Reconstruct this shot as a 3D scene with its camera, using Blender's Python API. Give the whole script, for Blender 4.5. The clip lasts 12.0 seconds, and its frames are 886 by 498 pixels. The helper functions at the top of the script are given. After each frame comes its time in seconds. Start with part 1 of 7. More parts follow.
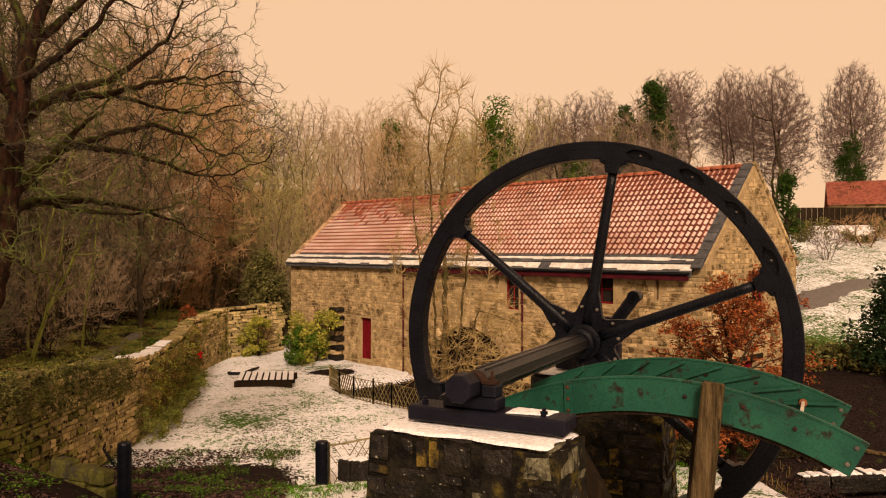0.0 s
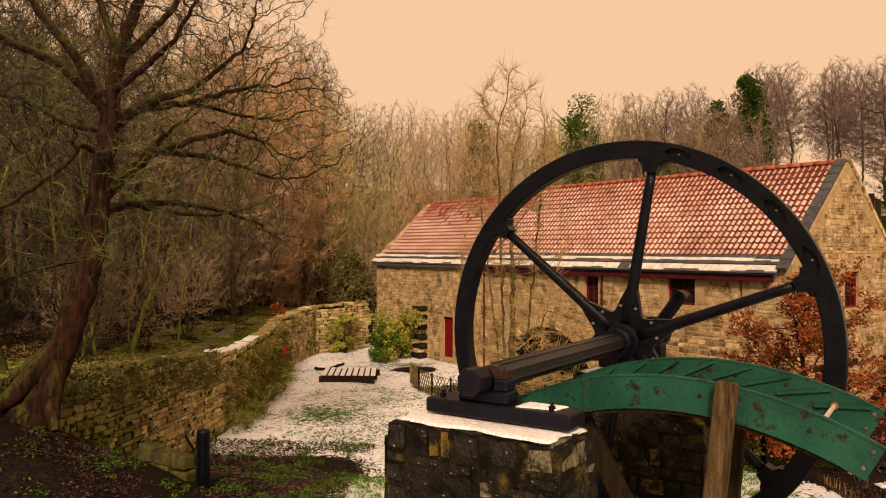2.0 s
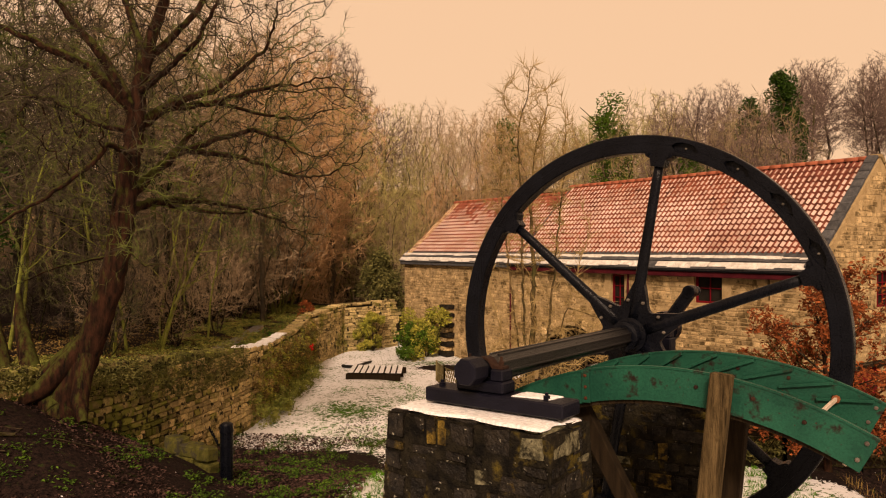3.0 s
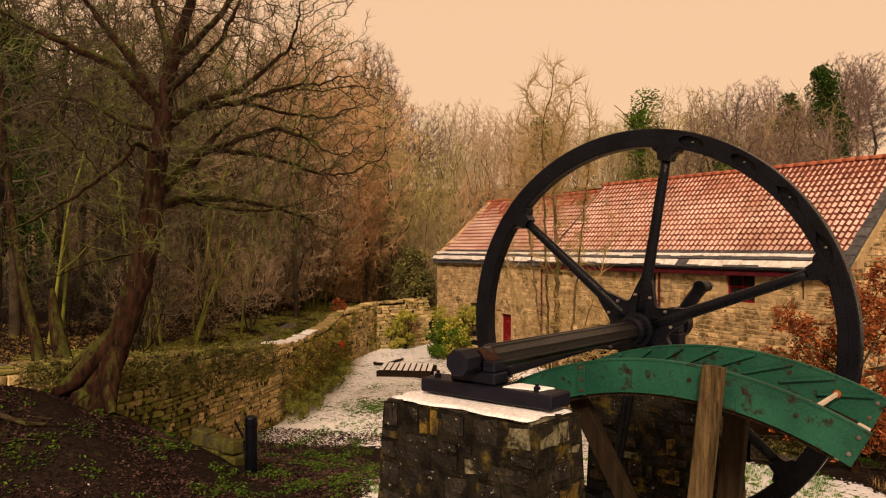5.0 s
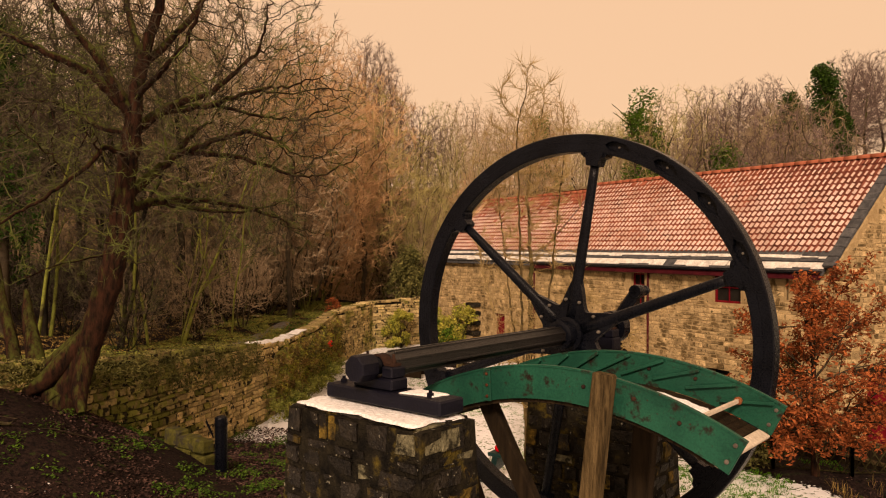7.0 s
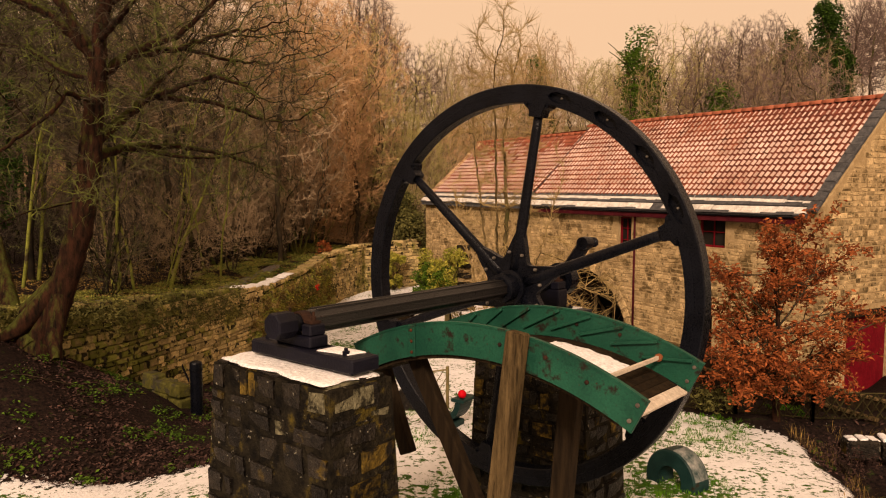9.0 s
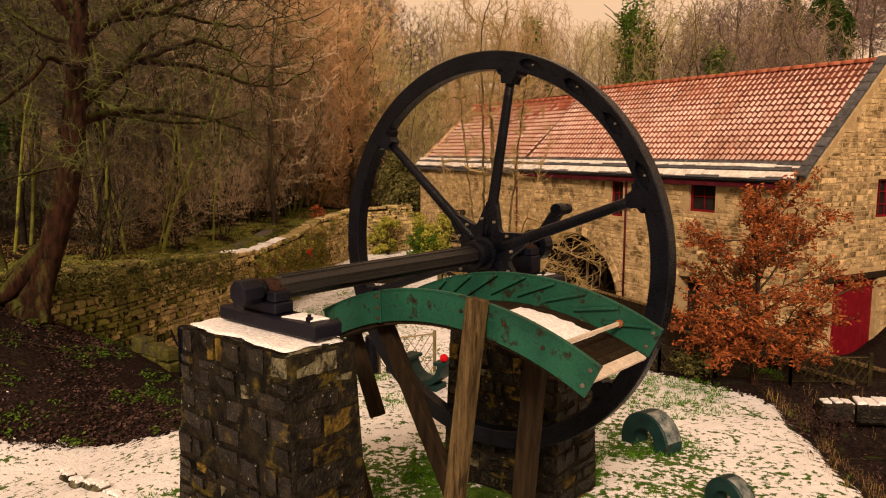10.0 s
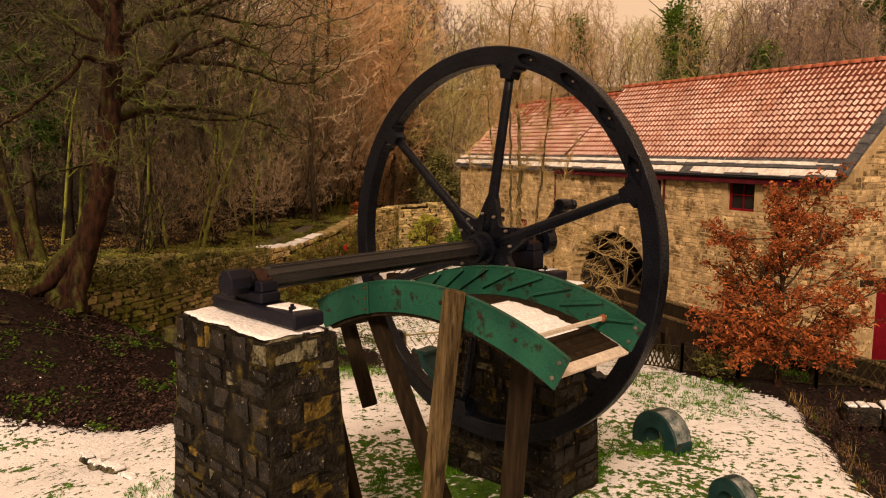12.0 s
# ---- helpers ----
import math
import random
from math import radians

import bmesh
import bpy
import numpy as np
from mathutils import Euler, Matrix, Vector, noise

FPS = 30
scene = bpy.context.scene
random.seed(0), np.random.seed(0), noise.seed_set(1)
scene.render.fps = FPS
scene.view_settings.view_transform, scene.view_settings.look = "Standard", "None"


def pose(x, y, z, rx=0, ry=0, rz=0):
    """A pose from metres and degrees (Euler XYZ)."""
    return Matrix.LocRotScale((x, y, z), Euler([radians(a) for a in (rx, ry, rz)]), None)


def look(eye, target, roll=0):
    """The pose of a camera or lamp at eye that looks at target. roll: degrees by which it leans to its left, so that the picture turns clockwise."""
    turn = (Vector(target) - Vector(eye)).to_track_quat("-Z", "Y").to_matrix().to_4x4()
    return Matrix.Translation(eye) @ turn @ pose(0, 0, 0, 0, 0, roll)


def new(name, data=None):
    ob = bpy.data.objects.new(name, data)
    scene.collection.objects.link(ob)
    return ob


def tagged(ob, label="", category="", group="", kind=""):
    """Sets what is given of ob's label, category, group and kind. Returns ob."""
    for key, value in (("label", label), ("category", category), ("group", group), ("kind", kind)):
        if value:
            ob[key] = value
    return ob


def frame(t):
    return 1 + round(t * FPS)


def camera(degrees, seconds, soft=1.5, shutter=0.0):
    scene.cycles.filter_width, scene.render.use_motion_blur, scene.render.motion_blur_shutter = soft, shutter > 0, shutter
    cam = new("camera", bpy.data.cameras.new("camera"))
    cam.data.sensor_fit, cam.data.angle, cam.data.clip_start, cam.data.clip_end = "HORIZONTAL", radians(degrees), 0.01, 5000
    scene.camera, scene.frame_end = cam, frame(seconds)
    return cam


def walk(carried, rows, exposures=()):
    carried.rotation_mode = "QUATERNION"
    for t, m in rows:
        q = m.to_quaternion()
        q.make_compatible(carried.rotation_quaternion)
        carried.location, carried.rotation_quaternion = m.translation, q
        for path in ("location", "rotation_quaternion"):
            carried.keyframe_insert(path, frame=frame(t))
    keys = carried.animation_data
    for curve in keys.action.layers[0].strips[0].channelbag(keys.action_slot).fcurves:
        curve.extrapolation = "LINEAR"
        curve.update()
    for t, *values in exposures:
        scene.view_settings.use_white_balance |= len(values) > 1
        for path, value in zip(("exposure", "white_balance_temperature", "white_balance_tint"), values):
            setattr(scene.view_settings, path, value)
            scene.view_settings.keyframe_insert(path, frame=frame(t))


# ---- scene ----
cam = camera(60.4, 12.0, soft=1.1)
EXPOSURE, KELVIN, TINT = 0.0, 9700, 22
METRES, EYE, TILT, LEAN, TURN = 4.0, 4.1, 0.0, 0.0, 0.0
ROWS = [
    (0.0, 0.0, 0.0, 0.0, -0.0, -0.0, -0.0),
    (0.5, 0.0359, -0.0129, 0.007, 1.4, 0.01, -0.0),
    (1.0, 0.076, -0.0269, 0.0117, 3.1, -0.0, -0.01),
    (1.5, 0.1202, -0.0418, 0.0062, 5.24, -0.0, -0.03),
    (2.0, 0.1627, -0.0514, -0.0025, 7.13, 0.0, -0.06),
    (2.5, 0.2047, -0.0608, -0.0108, 8.54, -0.0, -0.08),
    (3.0, 0.2371, -0.0688, -0.0189, 9.59, -0.0, -0.08),
    (3.5, 0.2604, -0.0768, -0.0276, 10.62, -0.01, -0.09),
    (5.5, 0.3757, -0.0627, -0.0342, 12.87, -0.04, -0.1),
    (6.0, 0.4345, -0.0542, -0.0272, 13.14, -0.05, -0.08),
    (6.5, 0.5033, -0.0451, -0.0203, 13.37, -0.05, -0.09),
    (8.5, 0.7039, 0.0131, 0.0106, 13.89, -2.79, -0.1),
    (9.0, 0.737, 0.0235, 0.0225, 13.93, -4.7, -0.08),
    (9.5, 0.7736, 0.027, 0.0304, 13.93, -6.47, -0.07),
    (10.0, 0.8161, 0.0253, 0.0324, 13.91, -7.42, -0.07),
    (10.5, 0.8624, 0.0254, 0.03, 14.14, -7.47, -0.09),
    (11.0, 0.9036, 0.0281, 0.0275, 15.0, -7.5, -0.1),
    (11.5, 0.9321, 0.0335, 0.0246, 16.29, -7.53, -0.12),
    (12.0, 0.9599, 0.0442, 0.0227, 17.7, -7.54, -0.14),
]
walk(cam, [(t, pose(0, 0, EYE, TILT, LEAN, TURN) @ pose(METRES * x, METRES * y, METRES * z, 90 + pitch, roll, yaw)) for t, x, y, z, yaw, pitch, roll in ROWS],
     [(0.0, EXPOSURE, KELVIN, TINT), (12.0, EXPOSURE, KELVIN, TINT)])

# ---- world and light ----
SUN_AZ, SUN_EL = 177.0, 33.0          # degrees, compass of the light's origin (0 = +y, clockwise)
world = bpy.data.worlds.new("overcast")
scene.world = world
world.use_nodes = True
wn, wl = world.node_tree.nodes, world.node_tree.links
wn.clear()
sky = wn.new("ShaderNodeTexSky")
sky.sky_type, sky.sun_disc = "NISHITA", False
sky.sun_elevation, sky.sun_rotation = radians(SUN_EL), radians(SUN_AZ)
sky.air_density, sky.dust_density, sky.ozone_density = 1.0, 4.0, 1.0
sky_gain = wn.new("ShaderNodeVectorMath")
sky_gain.operation = "SCALE"
sky_gain.inputs[3].default_value = 0.08
haze = wn.new("ShaderNodeMix")
haze.data_type = "RGBA"
haze.inputs[0].default_value = 0.88
haze.inputs[7].default_value = (1.0, 0.775, 0.59, 1)
bg = wn.new("ShaderNodeBackground")
bg.inputs[1].default_value = 0.86
wout = wn.new("ShaderNodeOutputWorld")
wl.new(sky.outputs[0], sky_gain.inputs[0])
wl.new(sky_gain.outputs[0], haze.inputs[6])
wl.new(haze.outputs[2], bg.inputs[0])
wl.new(bg.outputs[0], wout.inputs[0])

sun_data = bpy.data.lights.new("sun", "SUN")
sun_data.energy, sun_data.angle, sun_data.color = 3.2, radians(10), (1.0, 0.92, 0.86)
sun = new("sun", sun_data)
az, el = radians(SUN_AZ), radians(SUN_EL)
sun.matrix_world = look((60 * math.sin(az) * math.cos(el), 60 * math.cos(az) * math.cos(el), 60 * math.sin(el)), (0, 0, 0))


# ---- materials ----
def rgb(c):
    return (*c, 1.0)


def mat(name, c1, c2, scale=5.0, rough=0.8, bump=0.25, bscale=45.0, metal=0.0, c3=None, at3=0.62, scale3=2.0, c4=None, at4=0.72, scale4=30.0,
        vary=0.0, island=0.0, stretch=(1, 1, 1), spec=0.06, placed=False, moss=None):
    """Two-tone noise, finer grain on top, stains of a third colour, and a bump at grain size."""
    m = bpy.data.materials.new(name)
    m.use_nodes = True
    n, l = m.node_tree.nodes, m.node_tree.links
    b = n["Principled BSDF"]
    b.inputs["Metallic"].default_value = metal
    b.inputs["Specular IOR Level"].default_value = spec
    tc = n.new("ShaderNodeTexCoord")
    mp = n.new("ShaderNodeMapping")
    mp.inputs["Scale"].default_value = stretch
    geo = n.new("ShaderNodeNewGeometry")
    l.new(geo.outputs["Position"] if placed else tc.outputs["Object"], mp.inputs[0])
    info = n.new("ShaderNodeObjectInfo")
    shift = n.new("ShaderNodeVectorMath")
    shift.operation = "MULTIPLY_ADD"
    l.new(info.outputs["Random"], shift.inputs[0])
    shift.inputs[1].default_value = (17.0, 31.0, 11.0) if vary else (0, 0, 0)
    l.new(mp.outputs[0], shift.inputs[2])

    def tex(sc, detail=6.0, roughness=0.6):
        t = n.new("ShaderNodeTexNoise")
        t.inputs["Scale"].default_value = sc
        t.inputs["Detail"].default_value = detail
        t.inputs["Roughness"].default_value = roughness
        l.new(shift.outputs[0], t.inputs["Vector"])
        return t.outputs[0]

    def ramp(src, lo, hi):
        r = n.new("ShaderNodeMapRange")
        r.inputs[1].default_value, r.inputs[2].default_value = lo, hi
        l.new(src, r.inputs[0])
        return r.outputs[0]

    def mix(f, a, c, mode="MIX"):
        x = n.new("ShaderNodeMix")
        x.data_type, x.blend_type = "RGBA", mode
        for sock, v in ((x.inputs[0], f), (x.inputs[6], a), (x.inputs[7], c)):
            if isinstance(v, (float, int)):
                sock.default_value = v
            elif isinstance(v, tuple):
                sock.default_value = rgb(v)
            else:
                l.new(v, sock)
        return x.outputs[2]

    col = mix(ramp(tex(scale), 0.35, 0.65), c1, c2)
    grain = ramp(tex(bscale, 3.0), 0.3, 0.7)
    g = n.new("ShaderNodeMapRange")
    g.inputs[3].default_value, g.inputs[4].default_value = 0.72, 1.22
    l.new(grain, g.inputs[0])
    gc = n.new("ShaderNodeCombineColor")
    for k in range(3):
        l.new(g.outputs[0], gc.inputs[k])
    col = mix(0.8, col, gc.outputs[0], "MULTIPLY")
    if c3:
        col = mix(ramp(tex(scale3, 5.0, 0.65), at3 - 0.05, at3 + 0.05), col, c3)
    if c4:
        col = mix(ramp(tex(scale4, 3.0, 0.5), at4 - 0.03, at4 + 0.03), col, c4)
    if moss:
        split = n.new("ShaderNodeSeparateXYZ")
        l.new(geo.outputs["Normal"], split.inputs[0])
        lean = n.new("ShaderNodeMath")
        lean.operation = "MULTIPLY_ADD"
        l.new(tex(3.4, 5.0, 0.7), lean.inputs[0])
        lean.inputs[1].default_value = 2.4
        l.new(split.outputs[2], lean.inputs[2])
        col = mix(ramp(lean.outputs[0], 1.4, 1.95), col, moss)
    for amount, source in ((vary, info.outputs["Random"]), (island, None)):
        if amount:
            if source is None:
                source = n.new("ShaderNodeNewGeometry").outputs["Random Per Island"]
            v = n.new("ShaderNodeMapRange")
            v.inputs[3].default_value, v.inputs[4].default_value = 1 - amount, 1 + amount
            l.new(source, v.inputs[0])
            vc = n.new("ShaderNodeCombineColor")
            for k in range(3):
                l.new(v.outputs[0], vc.inputs[k])
            col = mix(1.0, col, vc.outputs[0], "MULTIPLY")
    l.new(col, b.inputs["Base Color"])
    rr = n.new("ShaderNodeMapRange")
    rr.inputs[3].default_value, rr.inputs[4].default_value = max(0.05, rough - 0.12), min(1.0, rough + 0.1)
    l.new(grain, rr.inputs[0])
    l.new(rr.outputs[0], b.inputs["Roughness"])
    if bump:
        bp = n.new("ShaderNodeBump")
        bp.inputs["Strength"].default_value, bp.inputs["Distance"].default_value = bump, 0.02
        l.new(grain, bp.inputs["Height"])
        l.new(bp.outputs[0], b.inputs["Normal"])
    return m


IRON = mat("black_iron", (0.0016, 0.0021, 0.004), (0.004, 0.005, 0.0085), 4, 0.3, 0.2, 60, 0.0, (0.02, 0.011, 0.008), 0.72, 3, spec=0.13)
SHAFT_IRON = mat("worn_shaft_iron", (0.0035, 0.0034, 0.004), (0.0095, 0.0085, 0.009), 4, 0.34, 0.25, 60, 0.0, (0.035, 0.02, 0.014), 0.7, 4, spec=0.5, stretch=(4, 0.5, 4))
# Pale trough bolts, and studs painted as light through the wheel's holes.
STEEL_AND_HOLE_LIGHT = mat("steel_and_hole_light", (0.07, 0.06, 0.052), (0.16, 0.14, 0.12), 8, 0.5, 0.1)
NAVY = mat("navy_iron", (0.002, 0.0022, 0.006), (0.005, 0.0052, 0.012), 4, 0.5, 0.2, 50, 0.0, spec=0.16)
GREEN = mat("green_paint", (0.003, 0.050, 0.033), (0.006, 0.084, 0.053), 3, 0.5, 0.12, 50, 0.0, (0.016, 0.010, 0.008), 0.60, 6.0, (0.05, 0.02, 0.01), 0.73, 26, spec=0.15)
RUST = mat("rust", (0.16, 0.05, 0.02), (0.28, 0.10, 0.05), 8, 0.85, 0.3, 70)
RUST_DARK = mat("dark_rust", (0.05, 0.018, 0.01), (0.11, 0.04, 0.022), 8, 0.85, 0.3, 70)
CAP_RUST = mat("rusty_iron", (0.012, 0.008, 0.008), (0.045, 0.022, 0.015), 6, 0.7, 0.3, 60)
TIMBER = mat("weathered_timber", (0.04, 0.026, 0.012), (0.19, 0.13, 0.065), 3, 0.85, 0.7, 30, 0, (0.035, 0.024, 0.012), 0.58, 2.6, vary=0.25, stretch=(6, 6, 0.6))
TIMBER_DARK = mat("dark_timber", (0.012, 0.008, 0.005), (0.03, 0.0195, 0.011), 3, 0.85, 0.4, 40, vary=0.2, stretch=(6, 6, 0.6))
STONE_DARK = mat("dark_wet_stone", (0.0035, 0.003, 0.003), (0.02, 0.016, 0.012), 9, 0.45, 1.0, 26, 0, (0.085, 0.056, 0.01), 0.645, 2.6, (0.2, 0.19, 0.15), 0.7, 26, vary=0.5, placed=True, spec=0.14)
STONE_OCHRE = mat("ochre_lichen_stone", (0.025, 0.019, 0.009), (0.17, 0.11, 0.025), 11, 0.7, 0.9, 30, 0, (0.012, 0.01, 0.008), 0.52, 6.0, vary=0.35, placed=True)
STONE_PALE = mat("pale_lichen_stone", (0.045, 0.042, 0.026), (0.20, 0.185, 0.12), 12, 0.85, 0.8, 30, 0, (0.02, 0.018, 0.012), 0.56, 9.0, vary=0.2, placed=True)
# Mossy stone whose darker base also paints the shade on the near wall.
GARDEN_MOSS_SHADE = mat("shaded_mossy_wall_stone", (0.15, 0.12, 0.058), (0.42, 0.325, 0.155), 5, 0.85, 0.8, 30, 0, (0.17, 0.175, 0.045), 0.47, 1.6, (0.025, 0.021, 0.012), 0.57, 5.0, vary=0.5, placed=True)
MORTAR_DARK = mat("dark_mortar", (0.005, 0.0045, 0.004), (0.024, 0.02, 0.013), 6, 0.9, 0.8, 30, 0, (0.08, 0.06, 0.014), 0.61, 3.0, (0.2, 0.19, 0.15), 0.71, 22)
SANDSTONE = mat("sandstone", (0.33, 0.228, 0.118), (0.6, 0.435, 0.245), 3, 0.85, 0.7, 34, 0, (0.15, 0.1, 0.048), 0.56, 1.7, (0.12, 0.095, 0.05), 0.64, 9, vary=0.42, placed=True)
SANDSTONE_MANY = mat("sandstone_courses", (0.33, 0.228, 0.118), (0.6, 0.435, 0.245), 3, 0.85, 0.7, 34, 0, (0.15, 0.1, 0.048), 0.56, 1.7, (0.12, 0.095, 0.05), 0.64, 9, island=0.26)
MORTAR = mat("lime_mortar", (0.34, 0.235, 0.125), (0.47, 0.34, 0.19), 6, 0.9, 0.4, 60)
GARDEN_STONE = mat("garden_wall_stone", (0.32, 0.245, 0.12), (0.68, 0.51, 0.26), 5, 0.85, 0.8, 30, 0, (0.21, 0.19, 0.055), 0.56, 0.9, (0.03, 0.026, 0.015), 0.6, 5.0, vary=0.45, placed=True)
GARDEN_STONE_MANY = mat("garden_wall_courses", (0.32, 0.245, 0.12), (0.68, 0.51, 0.26), 5, 0.85, 0.8, 30, 0, (0.21, 0.19, 0.055), 0.56, 0.9, (0.03, 0.026, 0.015), 0.6, 5.0, island=0.45)
TILE = mat("clay_pantile", (0.15, 0.038, 0.028), (0.26, 0.085, 0.06), 4, 0.75, 0.3, 60, 0, (0.12, 0.04, 0.028), 0.60, 1.1, vary=0.25)
TILE_MANY = mat("clay_pantiles", (0.2, 0.05, 0.032), (0.33, 0.108, 0.068), 4, 0.75, 0.3, 60, 0, (0.12, 0.04, 0.028), 0.60, 1.1, island=0.25)
SLATE = mat("stone_slate", (0.05, 0.052, 0.058), (0.1, 0.1, 0.104), 5, 0.8, 0.4, 40, vary=0.2)
FASCIA = mat("dark_red_fascia", (0.045, 0.006, 0.01), (0.09, 0.012, 0.018), 3, 0.6, 0.1)
# Pale pink for frost and for the painted highlight on every tile.
FROST_HIGHLIGHT = mat("frost_and_highlight", (0.40, 0.255, 0.205), (0.62, 0.46, 0.41), 0.7, 0.8, 0.2, 40, island=0.14)
RIDGE_CLAY = mat("ridge_clay", (0.30, 0.085, 0.05), (0.40, 0.13, 0.08), 2, 0.75, 0.2, 50)
LIT_FROST_TEAL = mat("lit_frosted_teal", (0.03, 0.055, 0.055), (0.26, 0.27, 0.26), 7, 0.7, 0.3, 30)
EAVE_SNOW = mat("thawing_snow", (0.52, 0.49, 0.46), (0.76, 0.74, 0.71), 4, 0.8, 0.3, 30, 0, (0.3, 0.28, 0.26), 0.66, 3.0)
TARMAC = mat("wet_tarmac", (0.09, 0.08, 0.076), (0.15, 0.135, 0.128), 6, 0.6, 0.3, 60, spec=0.3)
SNOW = mat("snow", (0.74, 0.74, 0.77), (0.80, 0.80, 0.82), 6, 0.75, 0.5, 30)
RED = mat("red_paint", (0.12, 0.005, 0.01), (0.18, 0.008, 0.015), 4, 0.55, 0.1, 50)
# Near-black that paints the shade inside openings and behind panes.
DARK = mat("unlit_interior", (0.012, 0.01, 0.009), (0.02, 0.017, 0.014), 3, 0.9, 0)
BARK = mat("oak_bark", (0.008, 0.006, 0.005), (0.055, 0.023, 0.014), 4, 0.9, 0.9, 26, 0, (0.035, 0.04, 0.012), 0.66, 1.3, stretch=(3, 3, 0.8), moss=(0.07, 0.08, 0.02))
BARK_WOOD = mat("woodland_bark", (0.025, 0.019, 0.013), (0.075, 0.055, 0.035), 2, 0.9, 0.4, 20, 0, (0.10, 0.105, 0.025), 0.56, 0.6)
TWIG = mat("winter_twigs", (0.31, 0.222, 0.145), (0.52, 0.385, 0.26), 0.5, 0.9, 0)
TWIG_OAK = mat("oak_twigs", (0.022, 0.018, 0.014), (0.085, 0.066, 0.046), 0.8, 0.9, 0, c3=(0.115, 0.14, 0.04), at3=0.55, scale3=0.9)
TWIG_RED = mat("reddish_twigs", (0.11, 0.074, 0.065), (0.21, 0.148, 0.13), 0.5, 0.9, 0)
COPPER = mat("copper_leaves", (0.115, 0.027, 0.012), (0.37, 0.108, 0.04), 5, 0.7, 0, island=0.5)
LEAF = mat("evergreen_leaves", (0.012, 0.035, 0.006), (0.035, 0.075, 0.012), 3, 0.55, 0, island=0.4)
CONIFER = mat("dark_conifer_needles", (0.006, 0.018, 0.008), (0.02, 0.042, 0.016), 3, 0.6, 0, island=0.4)
LEAF_YELLOW = mat("variegated_leaves", (0.20, 0.22, 0.04), (0.42, 0.37, 0.08), 3, 0.6, 0, island=0.4)
GRASS = mat("grass_blades", (0.03, 0.125, 0.01), (0.085, 0.24, 0.02), 3, 0.7, 0, island=0.3)

# Mossy bark with the deep wood's shade painted into its dark base.
BARK_SHADE = mat("shaded_mossy_bark", (0.008, 0.007, 0.005), (0.03, 0.022, 0.014), 2, 0.9, 0.4, 20, 0, (0.07, 0.085, 0.018), 0.58, 0.7, moss=(0.07, 0.085, 0.018))
BARK_WILLOW = mat("willow_bark", (0.05, 0.036, 0.018), (0.15, 0.105, 0.05), 3, 0.9, 0.4, 25, 0, (0.06, 0.055, 0.02), 0.6, 1.4)
TWIG_RUSSET = mat("russet_twigs", (0.43, 0.25, 0.135), (0.66, 0.42, 0.24), 0.5, 0.9, 0)
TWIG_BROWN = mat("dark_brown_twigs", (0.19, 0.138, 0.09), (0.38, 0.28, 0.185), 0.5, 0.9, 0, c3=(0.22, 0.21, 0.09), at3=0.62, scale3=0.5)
TWIG_TAN = mat("tan_twigs", (0.25, 0.175, 0.075), (0.42, 0.305, 0.15), 0.8, 0.9, 0)
IVY = mat("ivy_leaves", (0.055, 0.06, 0.02), (0.2, 0.18, 0.065), 2, 0.6, 0, island=0.5)
BRAMBLE = mat("dry_bramble_leaves", (0.085, 0.055, 0.022), (0.3, 0.2, 0.07), 2, 0.8, 0, island=0.5)
HEDGE = mat("green_shrub_leaves", (0.03, 0.075, 0.01), (0.08, 0.15, 0.02), 2, 0.6, 0, island=0.4)
CREEPER = mat("creeper_leaves", (0.08, 0.11, 0.025), (0.3, 0.3, 0.08), 2, 0.6, 0, island=0.5)
HERB = mat("woodland_herb_leaves", (0.022, 0.055, 0.008), (0.06, 0.115, 0.016), 2, 0.6, 0, island=0.5)
DEAD_LEAF = mat("fallen_leaves", (0.01, 0.006, 0.0058), (0.085, 0.047, 0.04), 4, 0.8, 0, island=0.6)
TEAL = mat("teal_iron", (0.003, 0.02, 0.02), (0.008, 0.038, 0.036), 4, 0.4, 0.15, 50, 0.0, (0.02, 0.014, 0.01), 0.66, 4, spec=0.12)
MOSS_STONE = mat("mossy_stone", (0.05, 0.05, 0.015), (0.12, 0.11, 0.03), 4, 0.9, 0.7, 30, 0, (0.05, 0.045, 0.03), 0.55, 3)
LATTICE = mat("lattice_wood", (0.1, 0.08, 0.036), (0.22, 0.175, 0.085), 3, 0.85, 0.3, 40, vary=0.25)
LATTICE_DARK = mat("dark_lattice_wood", (0.016, 0.013, 0.006), (0.05, 0.042, 0.018), 3, 0.85, 0.3, 40, vary=0.25)
MOSS_BARK = mat("moss_covered_bark", (0.11, 0.125, 0.028), (0.27, 0.29, 0.065), 3, 0.9, 0.5, 30, 0, (0.05, 0.04, 0.022), 0.58, 1.5)
# Moss patches over a twig colour darkened to paint the wood's shade.
TWIG_MOSS_SHADE = mat("shaded_mossy_twigs", (0.036, 0.029, 0.023), (0.125, 0.096, 0.07), 0.6, 0.9, 0, c3=(0.12, 0.135, 0.048), at3=0.56, scale3=0.5)
TWIG_OLIVE = mat("olive_twigs", (0.28, 0.24, 0.1), (0.47, 0.405, 0.175), 0.5, 0.9, 0)
PALE_WOOD = mat("bare_pale_wood", (0.42, 0.35, 0.28), (0.6, 0.52, 0.44), 4, 0.8, 0.3, 40)
RED_GLOSS = mat("red_gloss", (0.5, 0.006, 0.012), (0.6, 0.01, 0.02), 4, 0.25, 0)


